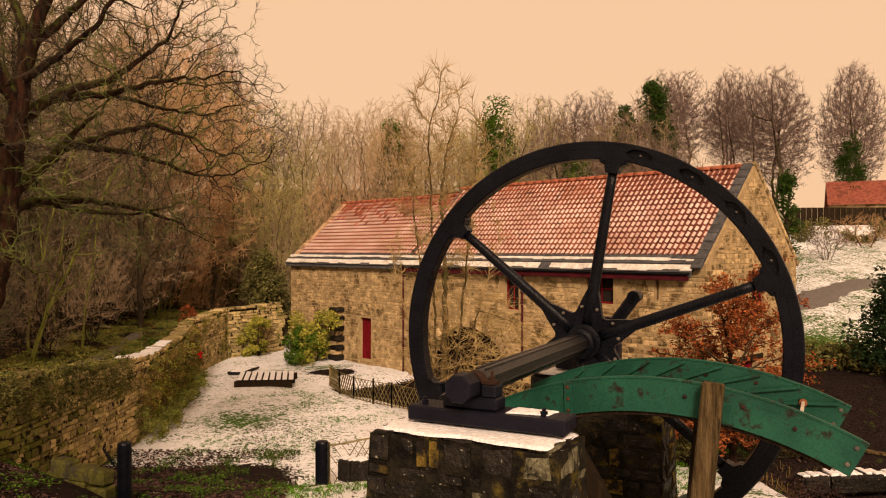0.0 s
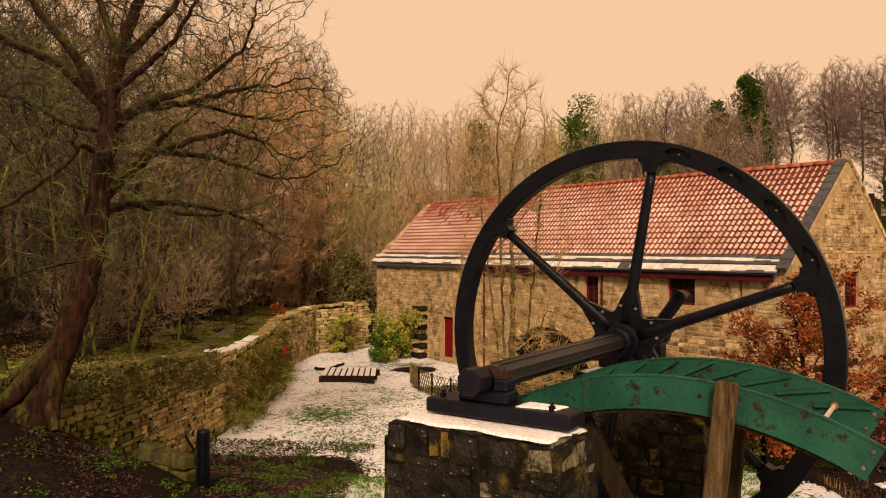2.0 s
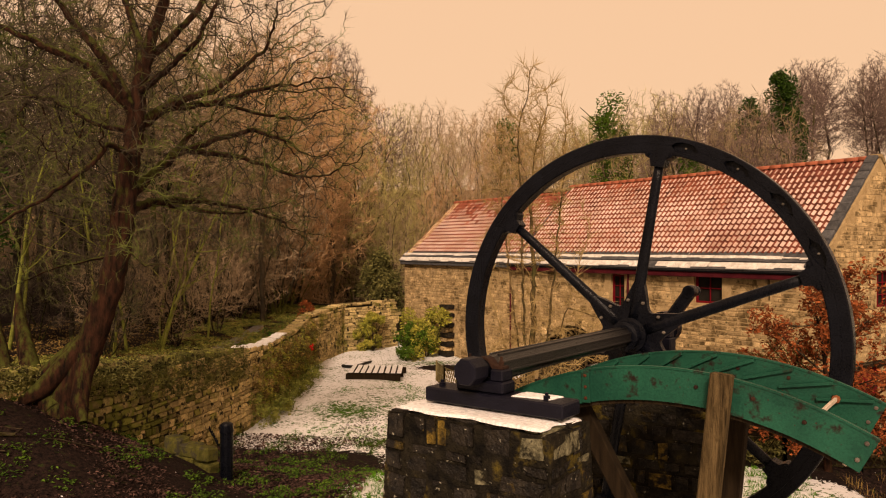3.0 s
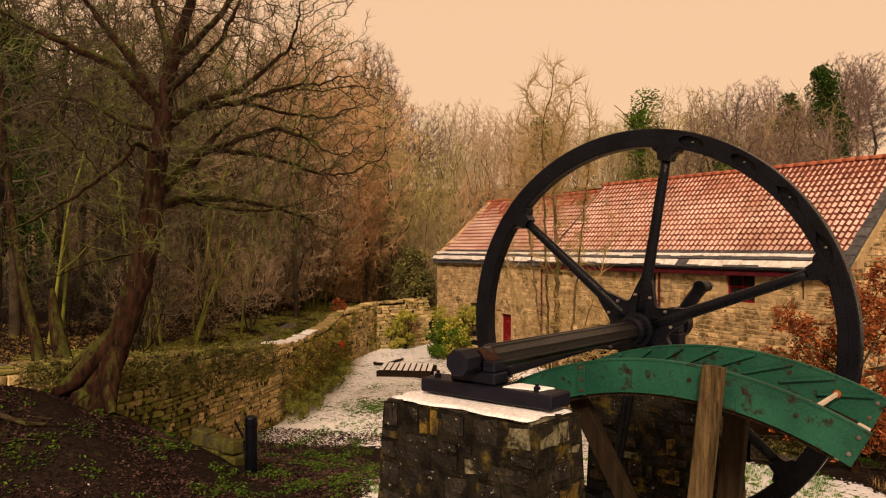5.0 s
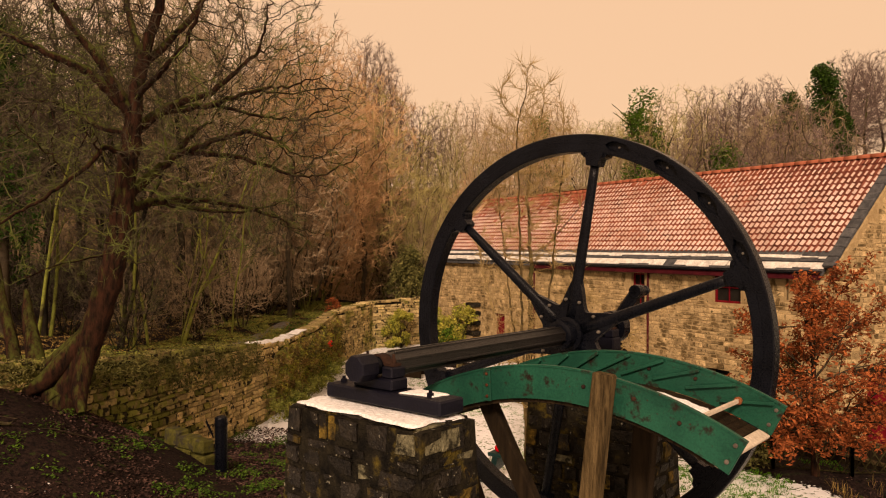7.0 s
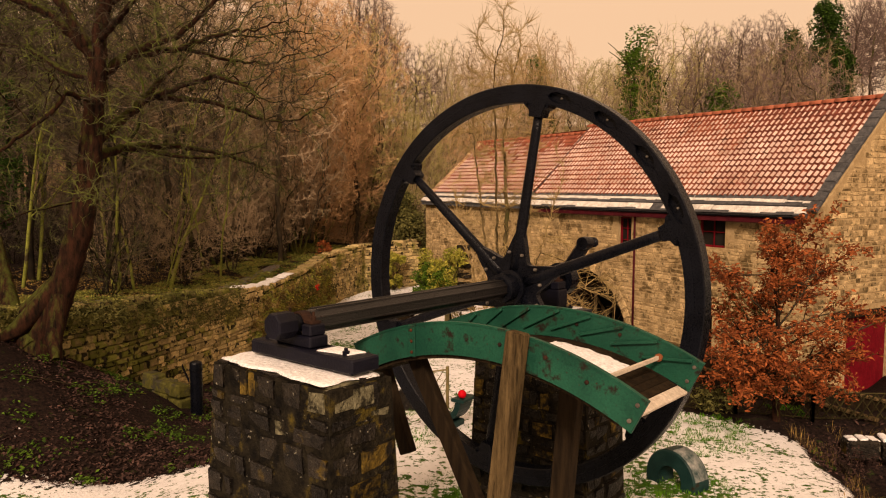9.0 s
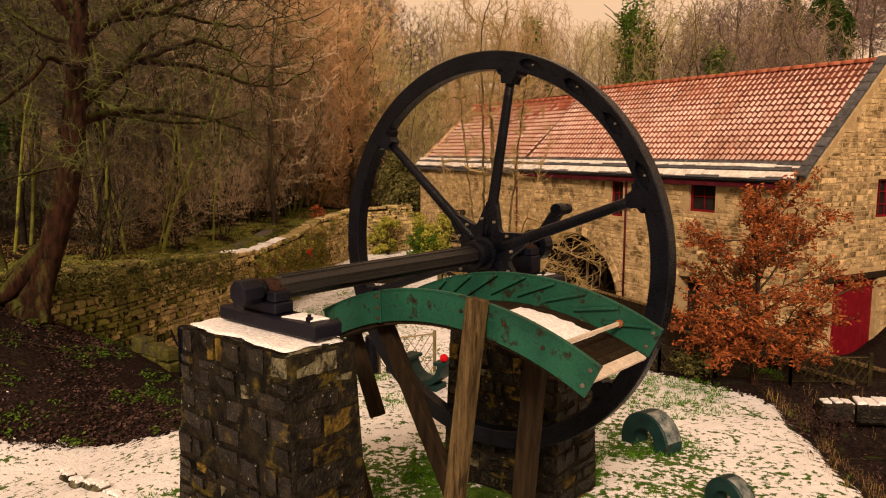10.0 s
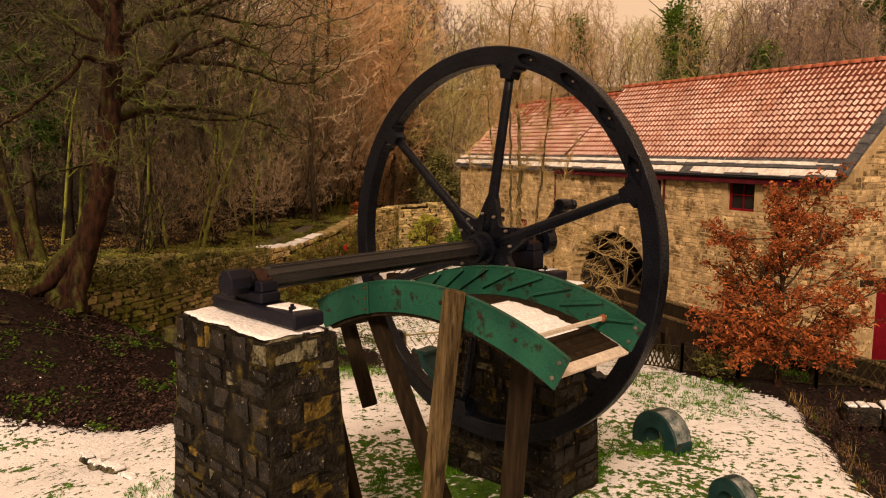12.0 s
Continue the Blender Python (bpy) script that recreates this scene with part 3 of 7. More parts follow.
def flywheel():
    w = thing("flywheel", ENGINE @ pose(0, 0, HUB_Z), "large black cast-iron flywheel on an octagonal shaft", "flywheel")
    ro, ri, b, n = 2.29, 2.085, 0.16, 360
    pockets = [(73, 3.6), (57, 3.6), (41.5, 3.6), (25.5, 3.6)]
    rim = bmesh.new()

    def opening(k):
        """Half height of the oval pocket at angle k, 0 where the face is plain."""
        for at, half in pockets:
            u = abs(k - at) / half
            if u < 1:
                return 0.056 * (1 - u ** 3) ** 0.5
        return 0.0

    def ringv(radius, y):
        return [rim.verts.new((radius(k) * math.cos(radians(k)), y, radius(k) * math.sin(radians(k)))) for k in range(n)]
    mid = (ro + ri) / 2
    near = [ringv(r, 0.0) for r in (lambda k: ri + 0.012, lambda k: mid - opening(k) - 0.001, lambda k: mid + opening(k) + 0.001, lambda k: ro - 0.012)]
    floor_rows = [ringv(r, 0.06) for r in (lambda k: mid - opening(k) * 0.9 - 0.001, lambda k: mid + opening(k) * 0.9 + 0.001)]
    inner = [ringv(lambda k: ri, y) for y in (0.012, b)]
    outer = [ringv(lambda k: ro, y) for y in (0.012, b)]
    strips = [(near[0], near[1]), (near[2], near[3]), (near[1], floor_rows[0]), (floor_rows[0], floor_rows[1]), (floor_rows[1], near[2]), (near[0], inner[0]), (inner[0], inner[1]), (near[3], outer[0]), (outer[0], outer[1]), (inner[1], outer[1])]
    for k in range(n):
        j = (k + 1) % n
        for p, q in strips:
            rim.faces.new((p[k], p[j], q[j], q[k]))
    part("rim", rim, IRON, w)
    # Pale studs stand in for daylight seen through holes in the pockets.
    for at, _ in pockets:
        c, s = math.cos(radians(at)), math.sin(radians(at))
        part("pocket_bolt", lathe([(0.013, 0), (0.013, 0.02), (0.006, 0.025)], 8, m=align((mid * c, 0.06, mid * s), (mid * c, -1, mid * s))), STEEL_AND_HOLE_LIGHT, w, "pale plug standing in for a lit hole through a pocket")
    for k in range(6):
        a = radians(20.5 + 60 * k)
        c, s = math.cos(a), math.sin(a)
        y = b / 2
        m = align((0.16 * c, y, 0.16 * s), (c, y, s))
        sp = lathe([(0.075, 0.0), (0.07, 0.25), (0.062, 0.9), (0.056, 1.62), (0.054, 1.93)], 14, m=m @ Matrix.Diagonal((0.8, 1, 1, 1)))
        spoke = part("spoke", sp, IRON, w, smooth=True)
        t = Vector((-s, 0, c))
        foot = bmesh.new()
        r = Vector((c, 0, s))
        prof = [(-0.17, 2.1), (-0.15, 2.05), (-0.09, 2.02), (-0.07, 1.94), (0.07, 1.94), (0.09, 2.02), (0.15, 2.05), (0.17, 2.1)]
        rows = [[foot.verts.new(t * u + r * q + Vector((0, yy, 0))) for u, q in prof] for yy in (0.0, b)]
        for i in range(len(prof)):
            j = (i + 1) % len(prof)
            foot.faces.new((rows[0][i], rows[0][j], rows[1][j], rows[1][i]))
        foot.faces.new(rows[0])
        foot.faces.new(rows[1][::-1])
        part("spoke_foot", foot, IRON, spoke)
        for u in (-0.12, 0.12):
            p = t * u + r * 2.075
            part("bolt", lathe([(0.02, 0), (0.02, 0.03)], 6, m=align(p + Vector((0, 0.0, 0)), p + Vector((0, -1, 0)))), IRON, spoke)
    # the star plate between the spokes
    star, out = bmesh.new(), []
    for k in range(360):
        d = ((k - 20.5 + 30) % 60) - 30
        r = 0.35 + 0.38 * (1 - min(1.0, abs(d) / 30.0)) ** 1.9
        out.append((r * math.cos(radians(k)), r * math.sin(radians(k))))
    rows = [[star.verts.new((x, y, z)) for x, z in out] for y in (0.045, 0.125)]
    for i in range(360):
        j = (i + 1) % 360
        star.faces.new((rows[0][i], rows[0][j], rows[1][j], rows[1][i]))
    cen = [star.verts.new((0, y, 0)) for y in (0.045, 0.125)]
    for i in range(360):
        j = (i + 1) % 360
        star.faces.new((rows[0][i], rows[0][j], cen[0]))
        star.faces.new((rows[1][i], rows[1][j], cen[1]))
    part("hub_plate", star, IRON, w)
    hub = lathe([(0.13, -0.17), (0.165, -0.16), (0.17, -0.11), (0.15, -0.10), (0.155, -0.01), (0.2, 0.0), (0.2, 0.17), (0.16, 0.2), (0.155, 0.36), (0.14, 0.37)], 28, m=pose(0, 0, 0, -90))
    part("hub", hub, IRON, w, smooth=False)
    # More pale studs in place of the lit holes beside each spoke.
    for k in range(6):
        for turn in (-13, 13):
            a = radians(20.5 + 60 * k + turn)
            p = Vector((0.4 * math.cos(a), 0.045, 0.4 * math.sin(a)))
            part("hub_bolt", lathe([(0.02, 0), (0.02, 0.025), (0.01, 0.04)], 6, m=align(p, p + Vector((0, -1, 0)))), STEEL_AND_HOLE_LIGHT, w, "pale plug standing in for a lit hole through the hub plate")
    # octagonal shaft with raised arrises
    m = pose(0, -3.09, 0, -90) @ pose(0, 0, 0, 0, 0, 22.5)
    part("shaft", lathe([(0.092, 0.16), (0.1, 0.2), (0.106, 1.2), (0.106, 2.1), (0.104, 2.93)], 8, m=m), SHAFT_IRON, w)
    for k in range(8):
        a = radians(22.5 + 45 * k)
        p = Vector((0.103 * math.cos(a), -2.87, 0.103 * math.sin(a)))
        part("shaft_arris", beam(p, p + Vector((0, 2.71, 0)), 0.02, 0.02, 0.004), SHAFT_IRON, w)
    part("shaft_head", lathe([(0.105, -0.22), (0.114, -0.205), (0.116, -0.1), (0.114, -0.03), (0.09, -0.02)], 8, m=m), NAVY, w)
    part("journal", lathe([(0.075, -0.05), (0.075, 0.2)], 20, m=m), IRON, w, smooth=True)
    part("rear_journal", lathe([(0.11, 3.39), (0.11, 4.19)], 20, m=m), IRON, w, smooth=True)
    # crank beyond the rear bearing
    c0, c1 = Vector((0, 1.13, 0)), Vector((0.33, 1.13, 0.46))
    crank = part("crank", beam(c0 - (c1 - c0) * 0.2, c1, 0.15, 0.12, 0.03, up=(0, 1, 0)), IRON, w)
    part("crank_boss", lathe([(0.2, 0), (0.2, 0.16)], 20, m=align(c0 - Vector((0, 0.08, 0)), c0 + Vector((0, 1, 0)))), IRON, crank)
    part("crank_eye", lathe([(0.078, -0.08), (0.082, 0.0), (0.078, 0.08)], 18, m=align(c1, c1 + Vector((0, 1, 0)))), IRON, crank)
    part("crank_pin", lathe([(0.05, -0.08), (0.05, 0.16), (0.065, 0.17), (0.065, 0.21), (0.045, 0.22)], 14, m=align(c1, c1 + Vector((0, 1, 0)))), IRON, crank)
    return w


flywheel()


def bearing(y, deck, x0, x1, with_snow):
    t = thing("bearing_pedestal", ENGINE @ pose(0, y, deck), "dark navy cast-iron bearing pedestal bolted to a pier", "bearing", "shaft bearings")
    z = HUB_Z - deck
    part("bed_plate", box((x0, -0.15, 0.03), (x1, 0.15, 0.15), 0.014), NAVY, t)
    part("pedestal", box((-0.23, -0.1, 0.15), (0.23, 0.1, z - 0.09), 0.014), NAVY, t)
    for sx in (-1, 1):
        part("cheek", box((sx * 0.155 - 0.06, -0.085, z - 0.09), (sx * 0.155 + 0.06, 0.085, z + 0.005), 0.012), NAVY, t)
        part("cap_stud", lathe([(0.024, 0), (0.024, 0.035), (0.013, 0.04), (0.013, 0.075)], 6, m=pose(sx * 0.155, 0.0, z + 0.03)), CAP_RUST, t, "rusty nut and stud")
    cap = bmesh.new()
    inner = [(-0.08 * math.cos(radians(a)), 0.08 * math.sin(radians(a))) for a in range(20, 161, 20)]
    outer = [(0.096 * math.cos(radians(a)), 0.01 + 0.088 * math.sin(radians(a))) for a in range(20, 161, 20)]
    prof = [(-0.2, 0.007), (-0.09, 0.007)] + inner + [(0.09, 0.007), (0.2, 0.007), (0.2, 0.03), (0.105, 0.032)] + outer + [(-0.105, 0.032), (-0.2, 0.03)]
    rows = [[cap.verts.new((x, yy, z + h)) for x, h in prof] for yy in (-0.045, 0.045)]
    k = len(prof)
    for i in range(k):
        cap.faces.new((rows[0][i], rows[0][(i + 1) % k], rows[1][(i + 1) % k], rows[1][i]))
    for r in rows:
        cap.faces.new(r)
    bmesh.ops.triangulate(cap, faces=[f for f in cap.faces if len(f.verts) > 4])
    part("bearing_cap", cap, CAP_RUST, t, "rust-stained strap over the shaft")
    for end in (x0 + 0.1, x1 - 0.2):
        part("holding_bolt", lathe([(0.03, 0), (0.03, 0.03), (0.016, 0.032), (0.016, 0.055)], 6, m=pose(end, -0.03, 0.15)), NAVY, t)
    if with_snow:
        snow_patch("snow_patch", [(0.3, -0.1), (x1 - 0.16, -0.04), (x1 - 0.12, 0.13), (0.3, 0.13)], deck + 0.148, 0.014, "thin snow on a navy bed plate", ENGINE @ pose(0, y, 0), 9)
    return t


bearing(-3.0, 2.7, -0.52, 0.79, True)
bearing(0.8, 2.58, -0.55, 0.55, True)

ARC_X, ARC_Z, ARC_R, ARC_H = 1.25, -0.225, 3.27, 0.275


def trough():
    """Two curved green cheeks with a boarded bed between them."""
    t = thing("curved_trough", ENGINE, "curved green-painted iron trough with rust spots and snow inside", "trough")
    a0, a1 = 117.5, 63.0

    def arc(r, a):
        return ARC_X + r * math.cos(radians(a)), ARC_Z + r * math.sin(radians(a))
    for y, name in ((-2.15, "near_cheek"), (-0.95, "far_cheek")):
        bm, n = bmesh.new(), 40
        a1 = 62.5 if y < -1.5 else 64.2
        rows = []
        for r in (ARC_R - ARC_H, ARC_R):
            for yy in (y - 0.012, y + 0.012):
                rows.append([bm.verts.new((x, yy, z)) for x, z in (arc(r, a0 + (a1 - a0) * k / n) for k in range(n + 1))])
        lo0, lo1, hi0, hi1 = rows
        for k in range(n):
            for p, q in ((lo0, hi0), (hi0, hi1), (hi1, lo1), (lo1, lo0)):
                bm.faces.new((p[k], p[k + 1], q[k + 1], q[k]))
        for k in (0, n):
            bm.faces.new((lo0[k], lo1[k], hi1[k], hi0[k]))
        cheek = part(name, bm, GREEN, t)
        # rolled top edge
        lip, m = bmesh.new(), 40
        ring = []
        for k in range(m + 1):
            a = a0 + (a1 - a0) * k / m
            ring.append([lip.verts.new((x, yy, z)) for (x, z), yy in ((arc(ARC_R - 0.004, a), y - 0.02), (arc(ARC_R + 0.012, a), y - 0.02), (arc(ARC_R + 0.012, a), y + 0.02), (arc(ARC_R - 0.004, a), y + 0.02))])
        for k in range(m):
            for i in range(4):
                j = (i + 1) % 4
                lip.faces.new((ring[k][i], ring[k][j], ring[k + 1][j], ring[k + 1][i]))
        lip.faces.new(ring[0])
        lip.faces.new(ring[m][::-1])
        part("top_lip", lip, GREEN, cheek)
        # slanting float guides on the inner side of the far cheek, seen from the open side
        if y > -1.5:
            for k in range(8):
                a = 110.5 - 5.9 * k
                (x0, z0), (x1, z1) = arc(ARC_R - 0.2, a + 4.0), arc(ARC_R - 0.015, a - 3.4)
                part("guide_rib", beam((x0, y - 0.03, z0), (x1, y - 0.03, z1), 0.028, 0.036, 0.004, up=(0, 1, 0)), GREEN, cheek)
        else:
            x0, z0 = arc(ARC_R - ARC_H, 104.2)
            x1, z1 = arc(ARC_R, 103.2)
            strap = part("joint_strap", beam((x0, y - 0.022, z0), (x1, y - 0.022, z1), 0.02, 0.075, 0.004, up=(1, 0, 0)), GREEN, cheek)
            for f in (0.15, 0.5, 0.85):
                p = Vector((x0 + (x1 - x0) * f, y - 0.03, z0 + (z1 - z0) * f))
                part("rivet", lathe([(0.016, 0), (0.014, 0.01), (0.006, 0.014)], 8, m=align(p, p + Vector((0, -1, 0)))), RUST_DARK, strap, "rusty rivet")
        for a, r in ((a1 + 1, 0.06), (a1 + 1, 0.2), (71, 0.13), (78, 0.1), (86, 0.12)):
            x, z = arc(ARC_R - r, a)
            sy = y - 0.012
            part("bolt", lathe([(0.018, 0), (0.016, 0.012), (0.007, 0.016)], 8, m=align((x, sy, z), (x, sy - 1, z))), CAP_RUST if a > 66 else STEEL_AND_HOLE_LIGHT, cheek, "rusty bolt head" if a > 66 else "bright steel bolt")
    # bed boards across, and their snow
    for k in range(34):
        a = 115.5 - 1.56 * k
        if a < 64.5:
            break
        x, z = arc(ARC_R - ARC_H - 0.02, a)
        m = pose(x, -1.55, z, 0, 90 - a, 0)
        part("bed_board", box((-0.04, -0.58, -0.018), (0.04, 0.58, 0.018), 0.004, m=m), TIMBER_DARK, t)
    (x0, z0) = arc(ARC_R - 0.13, 70.5)
    part("tie_bar", box((-0.013, -0.018, 0), (0.013, 0.018, 1.2), 0.004, m=align((x0, -2.15, z0), (x0, -0.95, z0))), PALE_WOOD, t, "pale bare tie bar")
    part("tie_bolt", lathe([(0.035, 0), (0.035, 0.03), (0.02, 0.04)], 8, m=align((x0, -0.99, z0), (x0, -2, z0))), RUST, t, "rusty bolt")
    # snow drift on the bed
    bm, n = bmesh.new(), 24
    rows = []
    rng = random.Random(4)
    for k in range(n + 1):
        a = 88 - 15.5 * k / n
        row = []
        for j in range(7):
            yy = -2.1 + 0.95 * j / 6 + rng.uniform(-0.02, 0.02)
            edge = min(1.0, min(k, n - k) / 2.0) * min(1.0, min(j, 6 - j) + 0.25)
            x, z = arc(ARC_R - ARC_H + 0.005 + 0.02 * edge, a)
            row.append(bm.verts.new((x, yy, z)))
        rows.append(row)
    for a, b in zip(rows, rows[1:]):
        for j in range(6):
            bm.faces.new((a[j], a[j + 1], b[j + 1], b[j]))
    ob = part("snow_patch", bm, SNOW, None, smooth=True)
    ob.matrix_basis = ENGINE
    tagged(ob, "snow lying on the bed of the green trough", "snow")
    for a, b in ((66.2, 64.2),):
        x0, z0 = arc(ARC_R - ARC_H - 0.015, a)
        x1, z1 = arc(ARC_R - ARC_H - 0.015, b)
        part("end_board", box((0, -2.12, -0.01), (math.hypot(x1 - x0, z1 - z0), -0.98, 0.02), 0.006, m=pose(x0, 0, z0, 0, math.degrees(math.atan2(z0 - z1, x1 - x0)), 0)), PALE_WOOD, t, "pale frosted end board")
    return t


trough()


def timber(name, p, q, w, h, material, label, up=(0, 0, 1), group="trestle timbers"):
    ob = part(name, beam(p, q, w, h, 0.012, up=up), material, None)
    ob.matrix_basis = ENGINE
    return tagged(ob, label, "timber", group)


timber("timber_post", (1.42, -2.42, -0.1), (1.70, -2.24, 3.06), 0.16, 0.12, TIMBER, "weathered brown timber post bolted to a green trough", (0, 1, 0))
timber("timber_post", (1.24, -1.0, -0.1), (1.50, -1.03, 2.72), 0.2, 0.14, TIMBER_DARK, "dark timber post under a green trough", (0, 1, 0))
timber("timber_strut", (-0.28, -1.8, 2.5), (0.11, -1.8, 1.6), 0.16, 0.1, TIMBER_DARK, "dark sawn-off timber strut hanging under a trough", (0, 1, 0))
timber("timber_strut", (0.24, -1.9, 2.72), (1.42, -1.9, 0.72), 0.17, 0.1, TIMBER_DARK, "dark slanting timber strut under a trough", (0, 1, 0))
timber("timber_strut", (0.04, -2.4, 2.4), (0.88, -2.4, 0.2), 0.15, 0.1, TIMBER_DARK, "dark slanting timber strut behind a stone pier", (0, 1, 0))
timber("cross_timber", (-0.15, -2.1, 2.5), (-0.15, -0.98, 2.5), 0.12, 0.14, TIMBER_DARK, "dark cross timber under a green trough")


# ---- the mill ----
MILL = pose(MILL_O[0], MILL_O[1], 0, 0, 0, -46.34)
EAVE, RIDGE, RIDGE_LOW, HALF = 3.45, 7.05, 6.76, 3.74
LEFT, STEP, GABLE, BASE = -23.7, -14.0, 0.42, -2.4
ARCH = (-10.2, -1.9, 2.75)           # centre, springing, radius
HOLES = [(-17.45, -16.6, -1.2, 0.78), (-4.15, -3.02, 2.17, 3.2), (-8.05, -7.35, 1.72, 3.05), (-1.36, -1.26, 2.4, 3.14), (-4.45, -3.45, -2.4, -0.1)]
GABLE_HOLES = [(3.5, 4.5, 2.15, 3.35), (1.6, 3.88, -2.4, 0.25), (3.78, 3.86, 5.3, 5.8)]


def arch_top(x):
    d = abs(x - ARCH[0])
    return ARCH[1] + math.sqrt(max(0.0, ARCH[2] ** 2 - d * d)) if d < ARCH[2] else None


def pierced(x0, x1, z0, top, y0, y1, holes, cuts=()):
    """A wall from x0 to x1 with openings right through; top is a function of x."""
    bm = bmesh.new()
    xs = sorted({x0, x1, *(v for h in holes for v in h[:2] if x0 < v < x1), *cuts})
    for a, b in zip(xs, xs[1:]):
        mid = (a + b) / 2
        gaps = sorted((h[2], h[3]) for h in holes if h[0] < mid < h[1])
        z = z0
        for lo, hi in gaps + [(None, None)]:
            ta, tb = (top(a), top(b)) if lo is None else (lo, lo)
            if min(ta, tb) > z + 1e-4:
                vs = [bm.verts.new(v) for v in ((a, y0, z), (b, y0, z), (b, y1, z), (a, y1, z), (a, y0, ta), (b, y0, tb), (b, y1, tb), (a, y1, ta))]
                for q in ((3, 2, 1, 0), (4, 5, 6, 7), (0, 1, 5, 4), (1, 2, 6, 5), (2, 3, 7, 6), (3, 0, 4, 7)):
                    bm.faces.new([vs[i] for i in q])
            z = hi if hi is not None else z
    bmesh.ops.remove_doubles(bm, verts=bm.verts, dist=1e-4)
    return bm


def build_mill():
    mill = thing("mill", MILL, "long sandstone watermill with an orange pantile roof", "mill building")
    slices = [ARCH[0] + ARCH[2] * math.cos(math.pi * k / 24) for k in range(25)]
    arch_holes = [(min(a, b), max(a, b), BASE, arch_top((a + b) / 2)) for a, b in zip(slices, slices[1:])]
    front_holes = HOLES + arch_holes

    def gable_top(y):
        return EAVE - 0.06 + (RIDGE - EAVE) * (1 - abs(y - HALF) / HALF) if 0.2 < y < 2 * HALF - 0.2 else EAVE + 0.12
    front = part("front_wall", pierced(LEFT + 0.1, GABLE - 0.5, BASE, lambda x: EAVE + 0.1, 0.25, 0.8, front_holes), MORTAR, mill)
    gab = pierced(0.25, 2 * HALF - 0.2, BASE, gable_top, -GABLE, -GABLE + 0.5, GABLE_HOLES, cuts=(HALF,))
    bmesh.ops.transform(gab, matrix=Matrix(((0, -1, 0, 0), (1, 0, 0, 0), (0, 0, 1, 0), (0, 0, 0, 1))), verts=gab.verts)
    gable = part("gable_wall", gab, MORTAR, mill)
    far_gab = pierced(0.25, 2 * HALF - 0.2, BASE, lambda y: EAVE + (RIDGE_LOW - EAVE) * (1 - abs(y - HALF) / HALF), -LEFT - 0.6, -LEFT - 0.1, [], cuts=(HALF,))
    bmesh.ops.transform(far_gab, matrix=Matrix(((0, -1, 0, 0), (1, 0, 0, 0), (0, 0, 1, 0), (0, 0, 0, 1))), verts=far_gab.verts)
    part("far_gable_wall", far_gab, SANDSTONE, mill)
    part("rear_wall", box((LEFT + 0.1, 2 * HALF - 0.75, BASE), (GABLE - 0.5, 2 * HALF - 0.2, EAVE + 0.1)), SANDSTONE, mill)
    # roof decks
    for x0, x1, ridge in ((STEP, 0.0, RIDGE), (LEFT, STEP, RIDGE_LOW)):
        bm = bmesh.new()
        drop = 0.16
        prof = [(0.02, EAVE), (HALF, ridge), (2 * HALF - 0.02, EAVE), (2 * HALF - 0.02, EAVE - drop), (HALF, ridge - drop - 0.05), (0.02, EAVE - drop + 0.02)]
        rows = [[bm.verts.new((x, y, z - 0.12)) for y, z in prof] for x in (x0, x1)]
        for i in range(6):
            bm.faces.new((rows[0][i], rows[0][(i + 1) % 6], rows[1][(i + 1) % 6], rows[1][i]))
        for r in rows:
            bm.faces.new(r)
        bmesh.ops.triangulate(bm, faces=[f for f in bm.faces if len(f.verts) > 4])
        part("roof_deck", bm, SLATE, mill)
    # red fascia and downpipes
    part("fascia", box((-8.6, -0.04, EAVE - 0.37), (-0.05, 0.012, EAVE - 0.2), 0.008), FASCIA, mill)
    part("fascia", box((-14.0, -0.04, EAVE - 0.37), (-8.61, 0.012, EAVE - 0.2), 0.008), FASCIA, mill)
    part("gutter", box((-14.0, -0.1, EAVE - 0.2), (-0.02, 0.0, EAVE - 0.125), 0.02), IRON, mill, "black rainwater gutter")
    for x in (-7.1, -14.15):
        part("downpipe", lathe([(0.04, -2.0), (0.04, EAVE - 0.3)], 10, m=pose(x, 0.17, 0)), FASCIA, mill, smooth=True)
    return mill, front, gable


mill, front_wall, gable_wall = build_mill()


def window(x0, x1, z0, z1, m, parent, bars):
    w = new("window")
    w.parent = parent
    w.matrix_basis = m
    # Pane coloured near-black for the unlit room behind it.
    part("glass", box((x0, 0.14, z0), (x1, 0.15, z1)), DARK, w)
    f = 0.07
    for a, b, c, d in ((x0, x1, z0, z0 + f), (x0, x1, z1 - f, z1), (x0, x0 + f, z0 + f, z1 - f), (x1 - f, x1, z0 + f, z1 - f)):
        part("frame", box((a, 0.06, c), (b, 0.13, d), 0.006), RED, w)
    for k in range(1, bars[0]):
        x = x0 + (x1 - x0) * k / bars[0]
        part("glazing_bar", box((x - 0.015, 0.08, z0 + f), (x + 0.015, 0.12, z1 - f)), RED, w)
    for k in range(1, bars[1]):
        z = z0 + (z1 - z0) * k / bars[1]
        part("glazing_bar", box((x0 + f, 0.085, z - 0.015), (x1 - f, 0.115, z + 0.015)), RED, w)
    return w


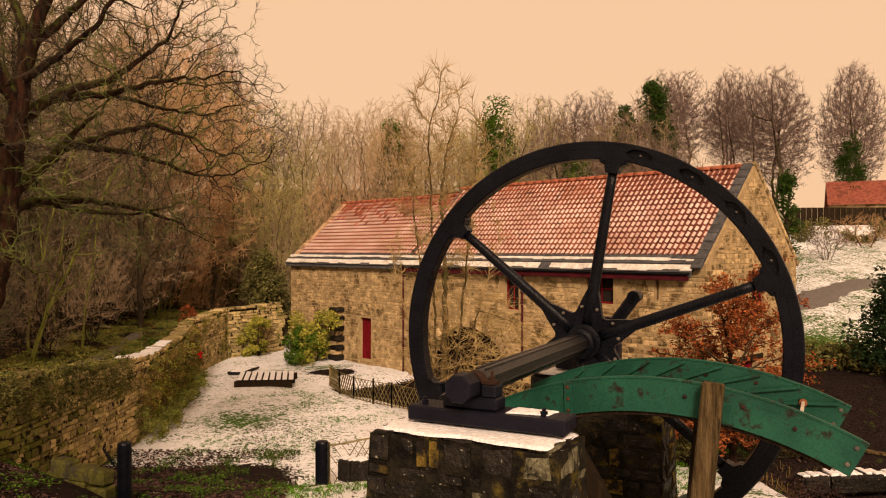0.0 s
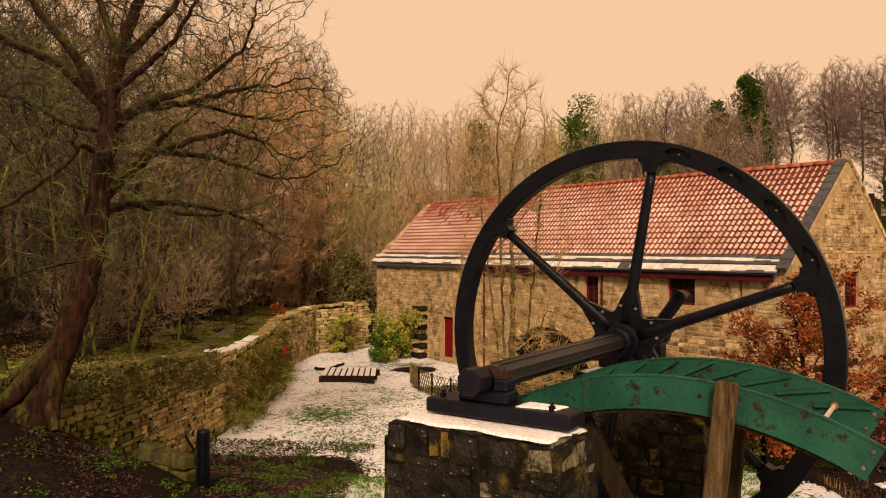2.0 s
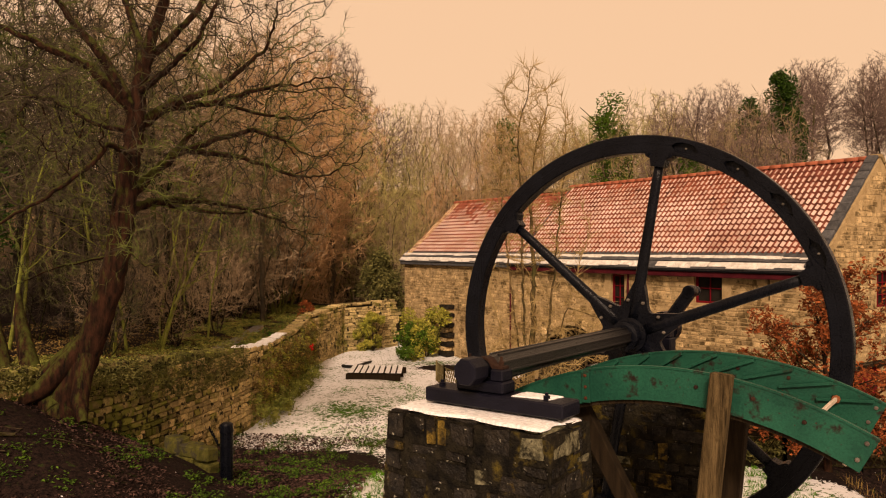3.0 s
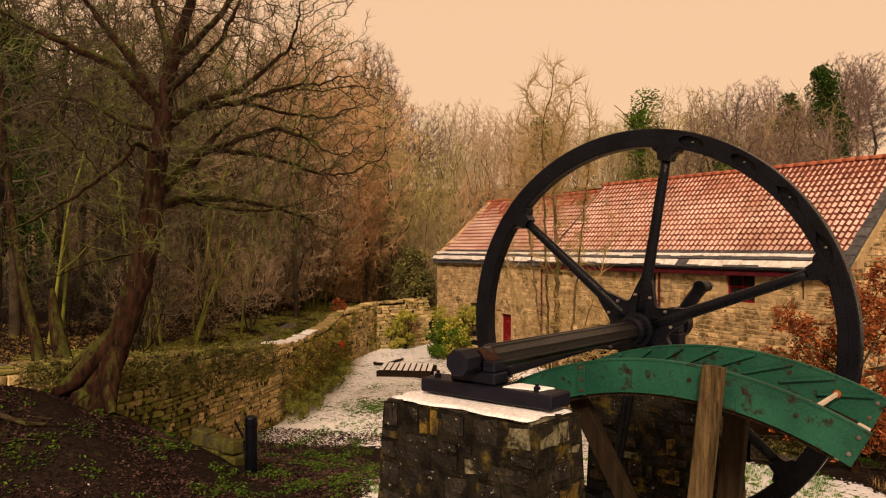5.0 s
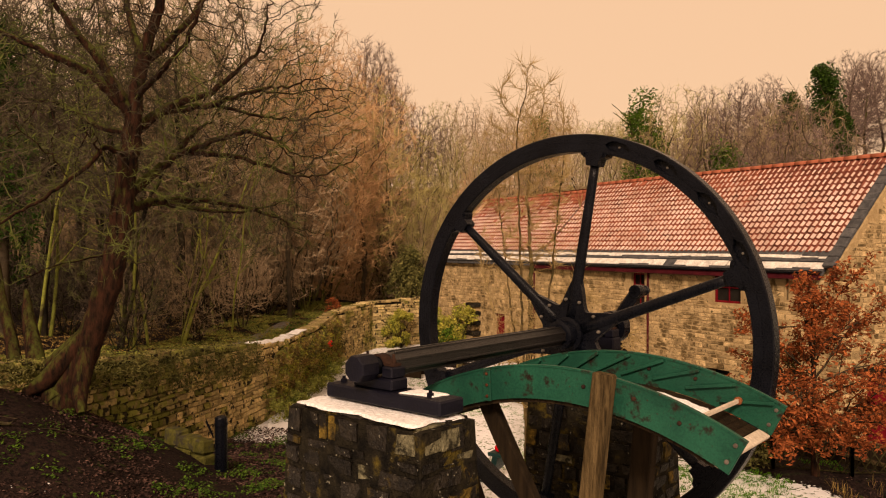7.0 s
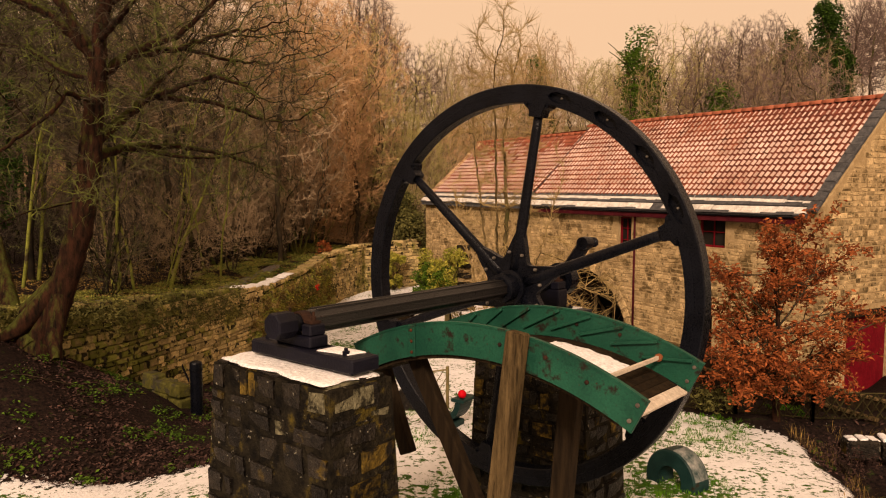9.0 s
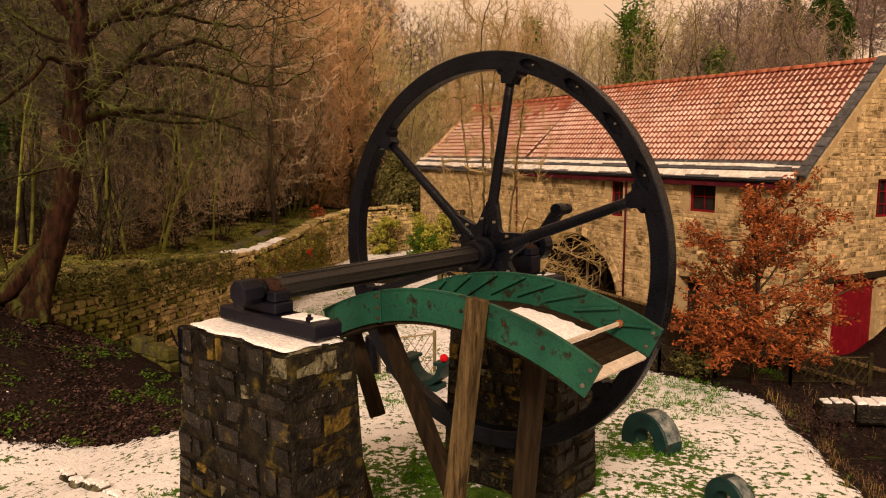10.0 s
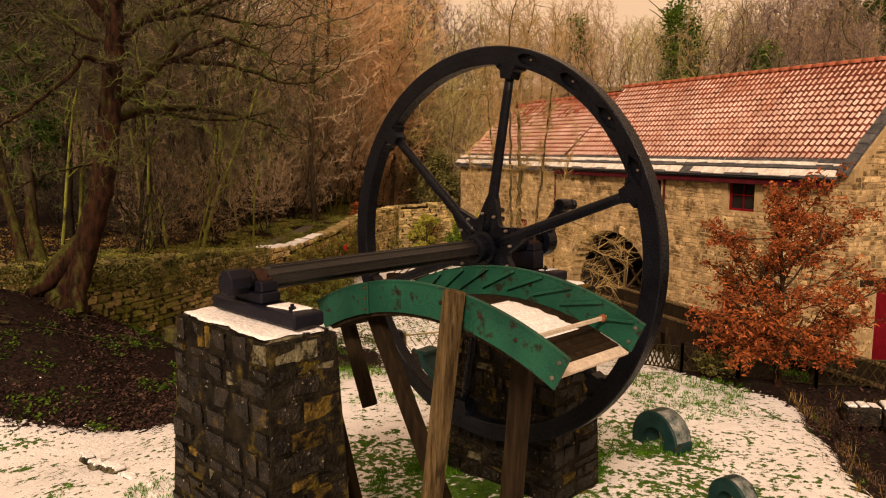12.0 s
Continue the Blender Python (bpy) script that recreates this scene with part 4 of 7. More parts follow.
FRONT_M = pose(0, 0.3, 0)
GABLE_M = Matrix(((0, -1, 0, GABLE - 0.05), (1, 0, 0, 0), (0, 0, 1, 0), (0, 0, 0, 1)))
window(-4.15, -3.02, 2.17, 3.2, FRONT_M, mill, (2, 2))
window(-8.05, -7.35, 1.72, 3.05, FRONT_M, mill, (2, 3))
window(3.5, 4.5, 2.15, 3.35, GABLE_M, mill, (3, 3))
for a, b, c, d, m, n in ((-17.45, -16.6, -1.2, 0.78, FRONT_M, 5), (1.6, 3.88, -2.4, 0.25, GABLE_M, 10)):
    leaf = new("door")
    leaf.parent, leaf.matrix_basis = mill, m
    for k in range(n):
        w = (b - a) / n
        part("plank", box((a + k * w + 0.004, 0.1, c), (a + (k + 1) * w - 0.004, 0.15, d), 0.006), RED, leaf)
# Near-black panel painted as the doorway's inner shade.
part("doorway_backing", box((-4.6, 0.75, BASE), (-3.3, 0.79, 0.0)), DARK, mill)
part("door_lintel", box((0.8, -GABLE - 0.06, 0.25), (4.3, -GABLE + 0.2, 0.45), 0.02, m=Matrix(((0, -1, 0, 0), (1, 0, 0, 0), (0, 0, 1, 0), (0, 0, 0, 1)))), TIMBER_DARK, mill)


def pantile(w=0.215, l=0.36):
    """One S-shaped clay pantile; x across, y up the slope."""
    cols = 7
    rows = []
    vs, fs = [], []
    for side in (0, 1):
        for y in (0.0, l):
            for k in range(cols + 1):
                u = k / cols
                z = 0.036 * math.sin(math.tau * (u * 0.92 + 0.02)) + 0.03 + (0.034 if y == 0.0 else 0.0) - side * 0.014
                vs.append((u * (w + 0.02) - w / 2, y, z))
    n = cols + 1
    for k in range(cols):
        fs.append((k, k + 1, n + k + 1, n + k))
        fs.append((2 * n + k, 3 * n + k, 3 * n + k + 1, 2 * n + k + 1))
        fs.append((k, 2 * n + k, 2 * n + k + 1, k + 1))
    return vs, fs


def slope_pose(x, up, ridge):
    """A pose on the front slope, up metres above its lower edge."""
    a = math.atan2(ridge - EAVE, HALF)
    return pose(x, up * math.cos(a), EAVE + up * math.sin(a) - 0.1, math.degrees(a), 0, 0)


def build_roof():
    vs, fs = pantile()
    tile_me = bpy.data.meshes.new("pantile")
    tile_me.from_pydata(vs, [], fs)
    tile_me.materials.append(TILE)
    tile_me.polygons.foreach_set("use_smooth", [True] * len(tile_me.polygons))
    base_v = np.array(vs)
    rng = random.Random(12)
    roof = new("pantile_slope")
    roof.parent = mill
    all_v, all_f, count = [], [], 0
    single = 0
    for x0, x1, ridge in ((STEP + 0.1, -0.02, RIDGE), (LEFT + 0.1, STEP - 0.1, RIDGE_LOW)):
        a = math.atan2(ridge - EAVE, HALF)
        slope = math.hypot(HALF, ridge - EAVE) - 0.72 - 0.1
        courses = 15
        gauge = slope / courses
        cols = int((x1 - x0) / 0.215)
        for r in range(courses):
            for c in range(cols):
                x = x1 - 0.1 - c * 0.215
                m = slope_pose(x + rng.uniform(-0.006, 0.006), 0.72 + r * gauge, ridge) @ pose(0, 0, rng.uniform(0, 0.012), rng.uniform(-0.6, 0.6), 0, rng.uniform(-0.8, 0.8))
                if c < 20 and x1 > -1:
                    ob = new("pantile", tile_me)
                    ob.parent, ob.matrix_basis = roof, m
                    single += 1
                else:
                    mm = np.array(m)
                    all_v.append(base_v @ mm[:3, :3].T + mm[:3, 3])
                    all_f.append(np.array(fs) + count)
                    count += len(vs)
    # frost and snow in the tile pans, with each tile's lit stripe painted in
    sv, sf = [], []
    for x0, x1, ridge, lush in ((STEP + 0.1, -0.02, RIDGE, 1.0), (LEFT + 0.1, STEP - 0.1, RIDGE_LOW, 0.3)):
        gauge = (math.hypot(HALF, ridge - EAVE) - 0.82) / 15
        for r in range(15):
            for c in range(int((x1 - x0) / 0.215)):
                keep = (2.6 - 0.11 * r) * (0.4 + 0.6 * lush) * (0.95 + 0.4 * noise.noise((c * 0.07, r * 0.2, 3.0)))
                if rng.random() > keep:
                    continue
                x = x1 - 0.1 - c * 0.215
                m = slope_pose(x, 0.72 + r * gauge, ridge)
                a0, a1, y1 = -0.012 + rng.uniform(0, 0.012), 0.078 - 0.05 * max(0.0, (r - 7) / 7) - 0.03 * (1 - lush) + rng.uniform(-0.012, 0.01), gauge * rng.uniform(0.84, 0.97)
                i = len(sv)
                # Strips start above the butts, so bare clay paints the course shadows.
                for yy, e in ((0.04, 1.0), (y1, 0.75)):
                    for u in (a0, a0 * 0.7 + a1 * 0.3, a0 * 0.4 + a1 * 0.6, a1):
                        w01 = (u + 0.1075) / 0.235
                        h = 0.036 * math.sin(math.tau * (w01 * 0.92 + 0.02)) + 0.03 + 0.034 * (1 - yy / 0.36)
                        sv.append((m @ Vector((u, yy, h + 0.02)))[:])
                sf += [(i + j, i + j + 1, i + j + 5, i + j + 4) for j in range(3)]
    tagged(mesh_object("tile_snow", sv, sf, FROST_HIGHLIGHT, roof, "thin snow in the tile pans, with each tile's lit stripe painted in"), kind="stuff")
    ob = mesh_object("pantile_roofing", np.concatenate(all_v).tolist(), np.concatenate(all_f).tolist(), TILE_MANY, roof, smooth=True)
    tagged(ob, kind="stuff")
    # ridge tiles
    for x0, x1, ridge in ((STEP, 0.2, RIDGE), (LEFT, STEP, RIDGE_LOW)):
        n = int((x1 - x0) / 0.45)
        for k in range(n):
            bm = bmesh.new()
            w = (x1 - x0) / n
            rows = []
            for x in (x0 + k * w + 0.001, x0 + (k + 1) * w - 0.001):
                for r in (0.115, 0.09):
                    rows.append([bm.verts.new((x, HALF + r * math.cos(radians(t)), ridge - 0.06 + r * math.sin(radians(t)))) for t in range(-10, 191, 20)])
            o0, i0, o1, i1 = rows
            for j in range(len(o0) - 1):
                bm.faces.new((o0[j], o0[j + 1], o1[j + 1], o1[j]))
                bm.faces.new((i0[j], i0[j + 1], i1[j + 1], i1[j]))
                bm.faces.new((o0[j], o0[j + 1], i0[j + 1], i0[j]))
                bm.faces.new((o1[j], o1[j + 1], i1[j + 1], i1[j]))
            part("ridge_tile", bm, RIDGE_CLAY, roof, smooth=True)
    # two courses of stone slates along the eaves, with snow on them
    for course, (up, deep, lift) in enumerate(((-0.02, 0.5, 0.0), (0.34, 0.46, 0.035))):
        x = LEFT - 0.1
        while x < 0.0:
            w = min(rng.uniform(0.4, 0.75), 0.05 - x)
            m = slope_pose(x, up, RIDGE if x > STEP else RIDGE_LOW)
            ob = part("eaves_slate", box((0.005, 0, lift), (w - 0.005, deep, lift + 0.035), 0.006, m=m @ pose(0, 0, 0, rng.uniform(-0.5, 0.5), 0, 0), jitter=0.006, rng=rng), SLATE, roof)
            if rng.random() < 0.985:
                lo, hi = (rng.uniform(0.03, 0.12), 0.33) if course == 0 else (rng.uniform(0.08, 0.16), 0.26 if x < -1.0 else 0.2)
                part("eaves_snow", box((0.0, lo, lift + 0.034), (w, hi, lift + rng.uniform(0.044, 0.056)), 0.01, m=m, jitter=0.01, rng=rng), EAVE_SNOW, ob, "melting snow on the slate")
            x += w
    # stone coping along both verges of the near gable
    for k in range(13):
        a, b = 0.1 + k * 0.4, 0.1 + (k + 1) * 0.4
        m = slope_pose(-0.3, a, RIDGE)
        part("coping_stone", box((0.3, 0, 0.02), (0.66, 0.392, 0.15), 0.025, m=m, jitter=0.012, rng=rng), SLATE, roof)
        mb = Matrix.Translation((0, 2 * HALF, 0)) @ Matrix.Diagonal((1, -1, 1, 1)) @ m
        part("coping_stone", box((0.34, 0, 0.03), (0.76, 0.39, 0.2), 0.025, m=mb, jitter=0.012, rng=rng), SANDSTONE, roof)
    # the plain rear slope
    bm = bmesh.new()
    vs4 = [bm.verts.new(v) for v in ((LEFT, 2 * HALF, EAVE + 0.05), (0, 2 * HALF, EAVE + 0.05), (0, HALF, RIDGE), (LEFT, HALF, RIDGE_LOW))]
    bm.faces.new(vs4)
    part("rear_slope", bm, TILE, roof)


build_roof()


def wall_stones(parent, m, x0, x1, z0, top, blocked, seed, near, material_one, material_many, courses=(0.11, 0.14, 0.17, 0.2), lengths=(0.18, 0.5), limit=300):
    """Coursed rubble on a wall face: single stones where near() holds, one mesh for the rest."""
    rng = random.Random(seed)
    shapes = stone_meshes(material_one, 6, seed, 0.1, 1)
    base = [(np.array([v.co[:] for v in me.vertices]), [tuple(p.vertices) for p in me.polygons]) for me in shapes]
    all_v, all_f, count, single = [], [], 0, 0
    z = z0
    while z < max(top(x) for x in (x0, (x0 + x1) / 2, x1)) - 0.05:
        h = rng.choice(courses)
        x = x0 + rng.uniform(-0.2, 0.0)
        while x < x1 - 0.05:
            w = rng.uniform(*lengths)
            a, b = max(x, x0), min(x + w, x1)
            x += w
            if b - a < 0.08 or z + h > min(top(a), top(b)) + 0.06 or blocked(a, b, z, z + h):
                continue
            hh = h * rng.uniform(0.78, 1.1)
            loc = Matrix.LocRotScale(((a + b) / 2, 0.037 + rng.uniform(-0.012, 0.008), z + h / 2 + rng.uniform(-0.012, 0.012)), Euler((rng.uniform(-0.015, 0.015), rng.uniform(-0.05, 0.05), rng.uniform(-0.015, 0.015))), (b - a - 0.016, 0.1, hh - 0.016))
            k = rng.randrange(6)
            if near(a, z) and single < limit:
                ob = new("stone", shapes[k])
                ob.parent, ob.matrix_basis = parent, m @ loc
                single += 1
            else:
                mm = np.array(m @ loc)
                v, f = base[k]
                all_v.append(v @ mm[:3, :3].T + mm[:3, 3])
                all_f += [tuple(i + count for i in q) for q in f]
                count += len(v)
        z += h
    if all_v:
        tagged(mesh_object("rubble_stonework", np.concatenate(all_v).tolist(), all_f, material_many, parent), kind="stuff")


def front_blocked(a, b, lo, hi):
    if any(a < h[1] + 0.02 and b > h[0] - 0.02 and lo < h[3] and hi > h[2] for h in HOLES):
        return True
    t = [arch_top(x) for x in (a, (a + b) / 2, b)]
    return any(v is not None and lo < v for v in t)


wall_stones(front_wall, pose(0, 0.25, 0), LEFT + 0.1, GABLE - 0.02, BASE + 0.2, lambda x: EAVE - 0.12, front_blocked, 100, lambda a, z: a > -5.2, SANDSTONE, SANDSTONE_MANY)
GFACE = Matrix(((0, -1, 0, GABLE), (1, 0, 0, 0), (0, 0, 1, 0), (0, 0, 0, 1)))
wall_stones(gable_wall, GFACE, 0.22, 2 * HALF - 0.2, BASE + 0.2, lambda y: EAVE - 0.14 + (RIDGE - EAVE) * (1 - abs(y - HALF) / HALF),
            lambda a, b, lo, hi: any(a < h[1] and b > h[0] and lo < h[3] + (0.2 if h[2] < 0 else 0) and hi > h[2] for h in GABLE_HOLES), 140, lambda a, z: a < 4.2 and z > -1, SANDSTONE, SANDSTONE_MANY)
# voussoirs of the wheel arch
for k in range(25):
    a = math.pi * (k + 0.5) / 25
    p = (ARCH[0] + (ARCH[2] + 0.17) * math.cos(a), 0.26, ARCH[1] + (ARCH[2] + 0.17) * math.sin(a))
    part("voussoir", box((-0.16, -0.06, -0.17), (0.16, 0.1, 0.17), 0.02, m=Matrix.Translation(p) @ Matrix.Rotation(-(a - math.pi / 2), 4, "Y"), jitter=0.008), SANDSTONE, front_wall)
# These panels carry the arch's inner shade in their colour.
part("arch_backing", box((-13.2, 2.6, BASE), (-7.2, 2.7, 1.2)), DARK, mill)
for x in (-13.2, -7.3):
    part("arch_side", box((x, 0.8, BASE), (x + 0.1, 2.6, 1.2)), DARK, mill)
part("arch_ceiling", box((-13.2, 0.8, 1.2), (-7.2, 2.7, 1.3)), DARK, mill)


# ---- garden wall ----
def build_garden_wall():
    wall = thing("garden_wall", Matrix.Identity(4), "old mossy rubble garden wall with snow on its coping", "wall", kind="structure")
    pts = [Vector((x, y, z)) for (x, y), z in zip(WALL_LINE, WALL_TOP)]
    rng = random.Random(21)
    shapes = stone_meshes(GARDEN_STONE, 6, 60)
    mossy = stone_meshes(GARDEN_MOSS_SHADE, 6, 60)
    base = [(np.array([v.co[:] for v in me.vertices]), [tuple(p.vertices) for p in me.polygons]) for me in shapes]
    all_v, all_f, count, single = [], [], 0, 0
    core = bmesh.new()
    for a, b in zip(pts, pts[1:]):
        d = (b - a).to_2d()
        length = d.length
        ang = math.atan2(d.y, d.x)
        za, zb = float(land(a.x + 0.8, a.y)) - 0.4, float(land(b.x + 0.8, b.y)) - 0.4
        n = Vector((math.sin(ang), -math.cos(ang), 0))     # towards the lawn
        vs = [core.verts.new(v) for v in (
            (a.x, a.y, za), (b.x, b.y, zb), (b.x - n.x * 0.45, b.y - n.y * 0.45, zb), (a.x - n.x * 0.45, a.y - n.y * 0.45, za),
            (a.x, a.y, a.z), (b.x, b.y, b.z), (b.x - n.x * 0.45, b.y - n.y * 0.45, b.z), (a.x - n.x * 0.45, a.y - n.y * 0.45, a.z))]
        for q in ((4, 5, 6, 7), (0, 1, 5, 4), (1, 2, 6, 5), (2, 3, 7, 6), (3, 0, 4, 7)):
            core.faces.new([vs[i] for i in q])
        m = Matrix.Translation((a.x, a.y, 0)) @ Matrix.Rotation(ang, 4, "Z")
        z = min(za, zb) + 0.1
        while z < max(a.z, b.z):
            h = rng.choice((0.1, 0.13, 0.16, 0.2))
            x = rng.uniform(-0.15, 0)
            while x < length:
                w = rng.uniform(0.18, 0.5)
                c = x + w / 2
                t = min(max(c / length, 0), 1)
                if z + h < a.z + (b.z - a.z) * t + 0.02 and z + h > za + (zb - za) * t:
                    loc = m @ Matrix.LocRotScale((c, rng.uniform(-0.035, 0.01), z + h / 2), Euler((rng.uniform(-0.06, 0.06), rng.uniform(-0.05, 0.05), rng.uniform(-0.06, 0.06))), (w - 0.015, 0.2, h - 0.015))
                    k = rng.randrange(6)
                    if 12 < a.y < 22 and single < 300 and z > -0.9:
                        # Nearer stones take the mossy mix darkened for shade.
                        ob = new("stone", (mossy if a.y + (b.y - a.y) * t < 17.2 + rng.gauss(0, 0.5) else shapes)[k])
                        ob.parent, ob.matrix_basis = wall, loc
                        single += 1
                    else:
                        mm = np.array(loc)
                        v, f = base[k]
                        all_v.append(v @ mm[:3, :3].T + mm[:3, 3])
                        all_f += [tuple(i + count for i in q) for q in f]
                        count += len(v)
                x += w
            z += h
        # coping
        x = 0.0
        while x < length - 0.05:
            w = min(rng.uniform(0.35, 0.7), length - x)
            t = (x + w / 2) / length
            z = a.z + (b.z - a.z) * t
            ob = part("coping_stone", box((x + 0.01, -0.08, z - 0.02), (x + w - 0.01, 0.52, z + rng.uniform(0.08, 0.14)), 0.025, m=m, jitter=0.02, rng=rng), GARDEN_MOSS_SHADE if a.y + (b.y - a.y) * t < 21.4 else GARDEN_STONE, wall)
            if 21.4 < a.y + (b.y - a.y) * t < 26.5 and rng.random() < 0.9:
                part("coping_snow", box((x + 0.03, rng.uniform(-0.07, 0.05), z + 0.1), (x + w - 0.03, rng.uniform(0.4, 0.52), z + rng.uniform(0.145, 0.19)), 0.04, m=m, jitter=0.03, rng=rng), SNOW, ob, "thick snow on the coping")
            x += w
    part("rubble_core", core, MORTAR_DARK, wall)
    tagged(mesh_object("rubble_stonework", np.concatenate(all_v).tolist(), all_f, GARDEN_STONE_MANY, wall), kind="stuff")


build_garden_wall()


# ---- trees ----
def sprout(rng, p, d, length, radius, level, plan, out):
    """Grows one limb and its children into out: lists of (points, radii, level)."""
    steps, wobble, lift, kids, spread, shrink = plan[level]
    pts, rad = [p.copy()], [radius]
    d = d.normalized()
    for k in range(steps):
        d = (d + Vector((rng.gauss(0, wobble), rng.gauss(0, wobble), rng.gauss(0, wobble) + lift))).normalized()
        p = p + d * (length / steps)
        pts.append(p.copy())
        rad.append(radius * (1 - 0.72 * (k + 1) / steps))
    out.append((pts, rad, level))
    if level + 1 >= len(plan):
        return
    for k in range(kids):
        f = 0.25 + 0.75 * (k + rng.random()) / kids
        i = min(int(f * steps), steps - 1)
        q = pts[i].lerp(pts[i + 1], f * steps - i)
        along = (pts[i + 1] - pts[i]).normalized()
        side = along.cross(Vector((rng.gauss(0, 1), rng.gauss(0, 1), rng.gauss(0, 1))))
        if side.length < 1e-3:
            continue
        side.normalize()
        a = spread * rng.uniform(0.7, 1.3)
        sprout(rng, q, along * math.cos(a) + side * math.sin(a), length * shrink * rng.uniform(0.7, 1.15) * (1.15 - 0.5 * f), max(radius * (1 - 0.65 * f) * 0.6, 0.004), level + 1, plan, out)


def tube_arrays(limbs, thin=0.0):
    """Tapered tubes of quads; a one-step twig is a slender three-sided cone."""
    verts, faces = [], []
    for pts, rad, level in limbs:
        n = 9 if rad[0] > 0.12 else 6 if rad[0] > 0.04 else 3
        start = len(verts)
        if len(pts) == 2:
            d = (pts[1] - pts[0]).normalized()
            s = d.cross(Vector((0.31, 0.87, 0.38))).normalized()
            t = d.cross(s)
            r = max(rad[0], thin)
            verts += [pts[0] + (s * math.cos(a) + t * math.sin(a)) * r for a in (0.0, 2.094, 4.189)] + [pts[1]]
            faces += [(start, start + 1, start + 3), (start + 1, start + 2, start + 3), (start + 2, start, start + 3)]
            continue
        for k, p in enumerate(pts):
            d = pts[min(k + 1, len(pts) - 1)] - pts[max(k - 1, 0)]
            d.normalize()
            s = d.cross(Vector((0.31, 0.87, 0.38)))
            s.normalize()
            t = d.cross(s)
            r = max(rad[k], thin)
            for j in range(n):
                a = math.tau * j / n
                verts.append(p + (s * math.cos(a) + t * math.sin(a)) * r)
        for k in range(len(pts) - 1):
            for j in range(n):
                a, b = start + k * n + j, start + k * n + (j + 1) % n
                faces.append((a, b, b + n, a + n))
    return verts, faces


def limb_mesh(name, limbs, material, thin=0.0):
    verts, faces = tube_arrays(limbs, thin)
    me = bpy.data.meshes.new(name)
    me.from_pydata([v[:] for v in verts], [], faces)
    me.materials.append(material)
    me.polygons.foreach_set("use_smooth", [True] * len(me.polygons))
    return me


def tree_from(name, limbs, m, label, bark, twig, cut=1, thin=0.0, group=""):
    t = thing(name, m, label, "tree", group)
    for nm, some, mt in (("trunk", [b for b in limbs if b[2] <= cut], bark), ("crown", [b for b in limbs if b[2] > cut], twig)):
        ob = new(nm, limb_mesh(nm, some, mt, thin))
        ob.parent = t
    return t


def colonise(seed, skeleton, aims, step, reach, kill, rounds=90, lift=0.0, wobble=0.12):
    """Grows branches from a skeleton of (points, radii) limbs towards scattered aims; returns nodes, parents and least radii."""
    rng = np.random.RandomState(seed)
    nodes, parent, least = [], [], []
    for line, radii in skeleton:
        line = [Vector(p) for p in line]
        last = -1
        if nodes:
            d = np.linalg.norm(np.array(nodes) - np.array(line[0]), axis=1)
            last = int(np.argmin(d))
        for k in range(len(line) - 1):
            n = max(1, round((line[k + 1] - line[k]).length / step))
            for j in range(n if k < len(line) - 2 else n + 1):
                f = j / n
                p = line[k].lerp(line[k + 1], f)
                if k or j:
                    p += Vector(rng.normal(0, 0.09 * step, 3))
                nodes.append(p[:])
                parent.append(last)
                least.append(radii[k] + (radii[k + 1] - radii[k]) * f)
                last = len(nodes) - 1
    pos = np.array(nodes)
    parent, least = list(parent), list(least)
    aims = np.asarray(aims, float)
    dist = np.full(len(aims), 1e9)
    near = np.zeros(len(aims), int)

    def compare(first):
        nonlocal dist, near
        for lo in range(first, len(pos), 400):
            d = np.linalg.norm(aims[:, None, :] - pos[None, lo:lo + 400, :], axis=2)
            i = d.argmin(1)
            v = d[np.arange(len(aims)), i]
            better = v < dist
            dist = np.where(better, v, dist)
            near = np.where(better, i + lo, near)
    compare(0)
    seen = {}
    for _ in range(rounds):
        alive = dist > kill
        aims, dist, near = aims[alive], dist[alive], near[alive]
        act = dist < reach
        if not act.any():
            break
        pull = np.zeros_like(pos)
        np.add.at(pull, near[act], (aims[act] - pos[near[act]]) / dist[act][:, None])
        who = np.unique(near[act])
        who = who[[seen.get(int(i), 0) < 3 for i in who]]
        if not len(who):
            break
        for i in who:
            seen[int(i)] = seen.get(int(i), 0) + 1
        d = pull[who]
        d = d / (np.linalg.norm(d, axis=1)[:, None] + 1e-9) + rng.normal(0, wobble, (len(who), 3)) + (0, 0, lift)
        d = d / (np.linalg.norm(d, axis=1)[:, None] + 1e-9)
        first = len(pos)
        pos = np.concatenate([pos, pos[who] + d * step])
        parent += [int(i) for i in who]
        least += [0.0] * len(who)
        compare(first)
    return pos, parent, np.array(least)


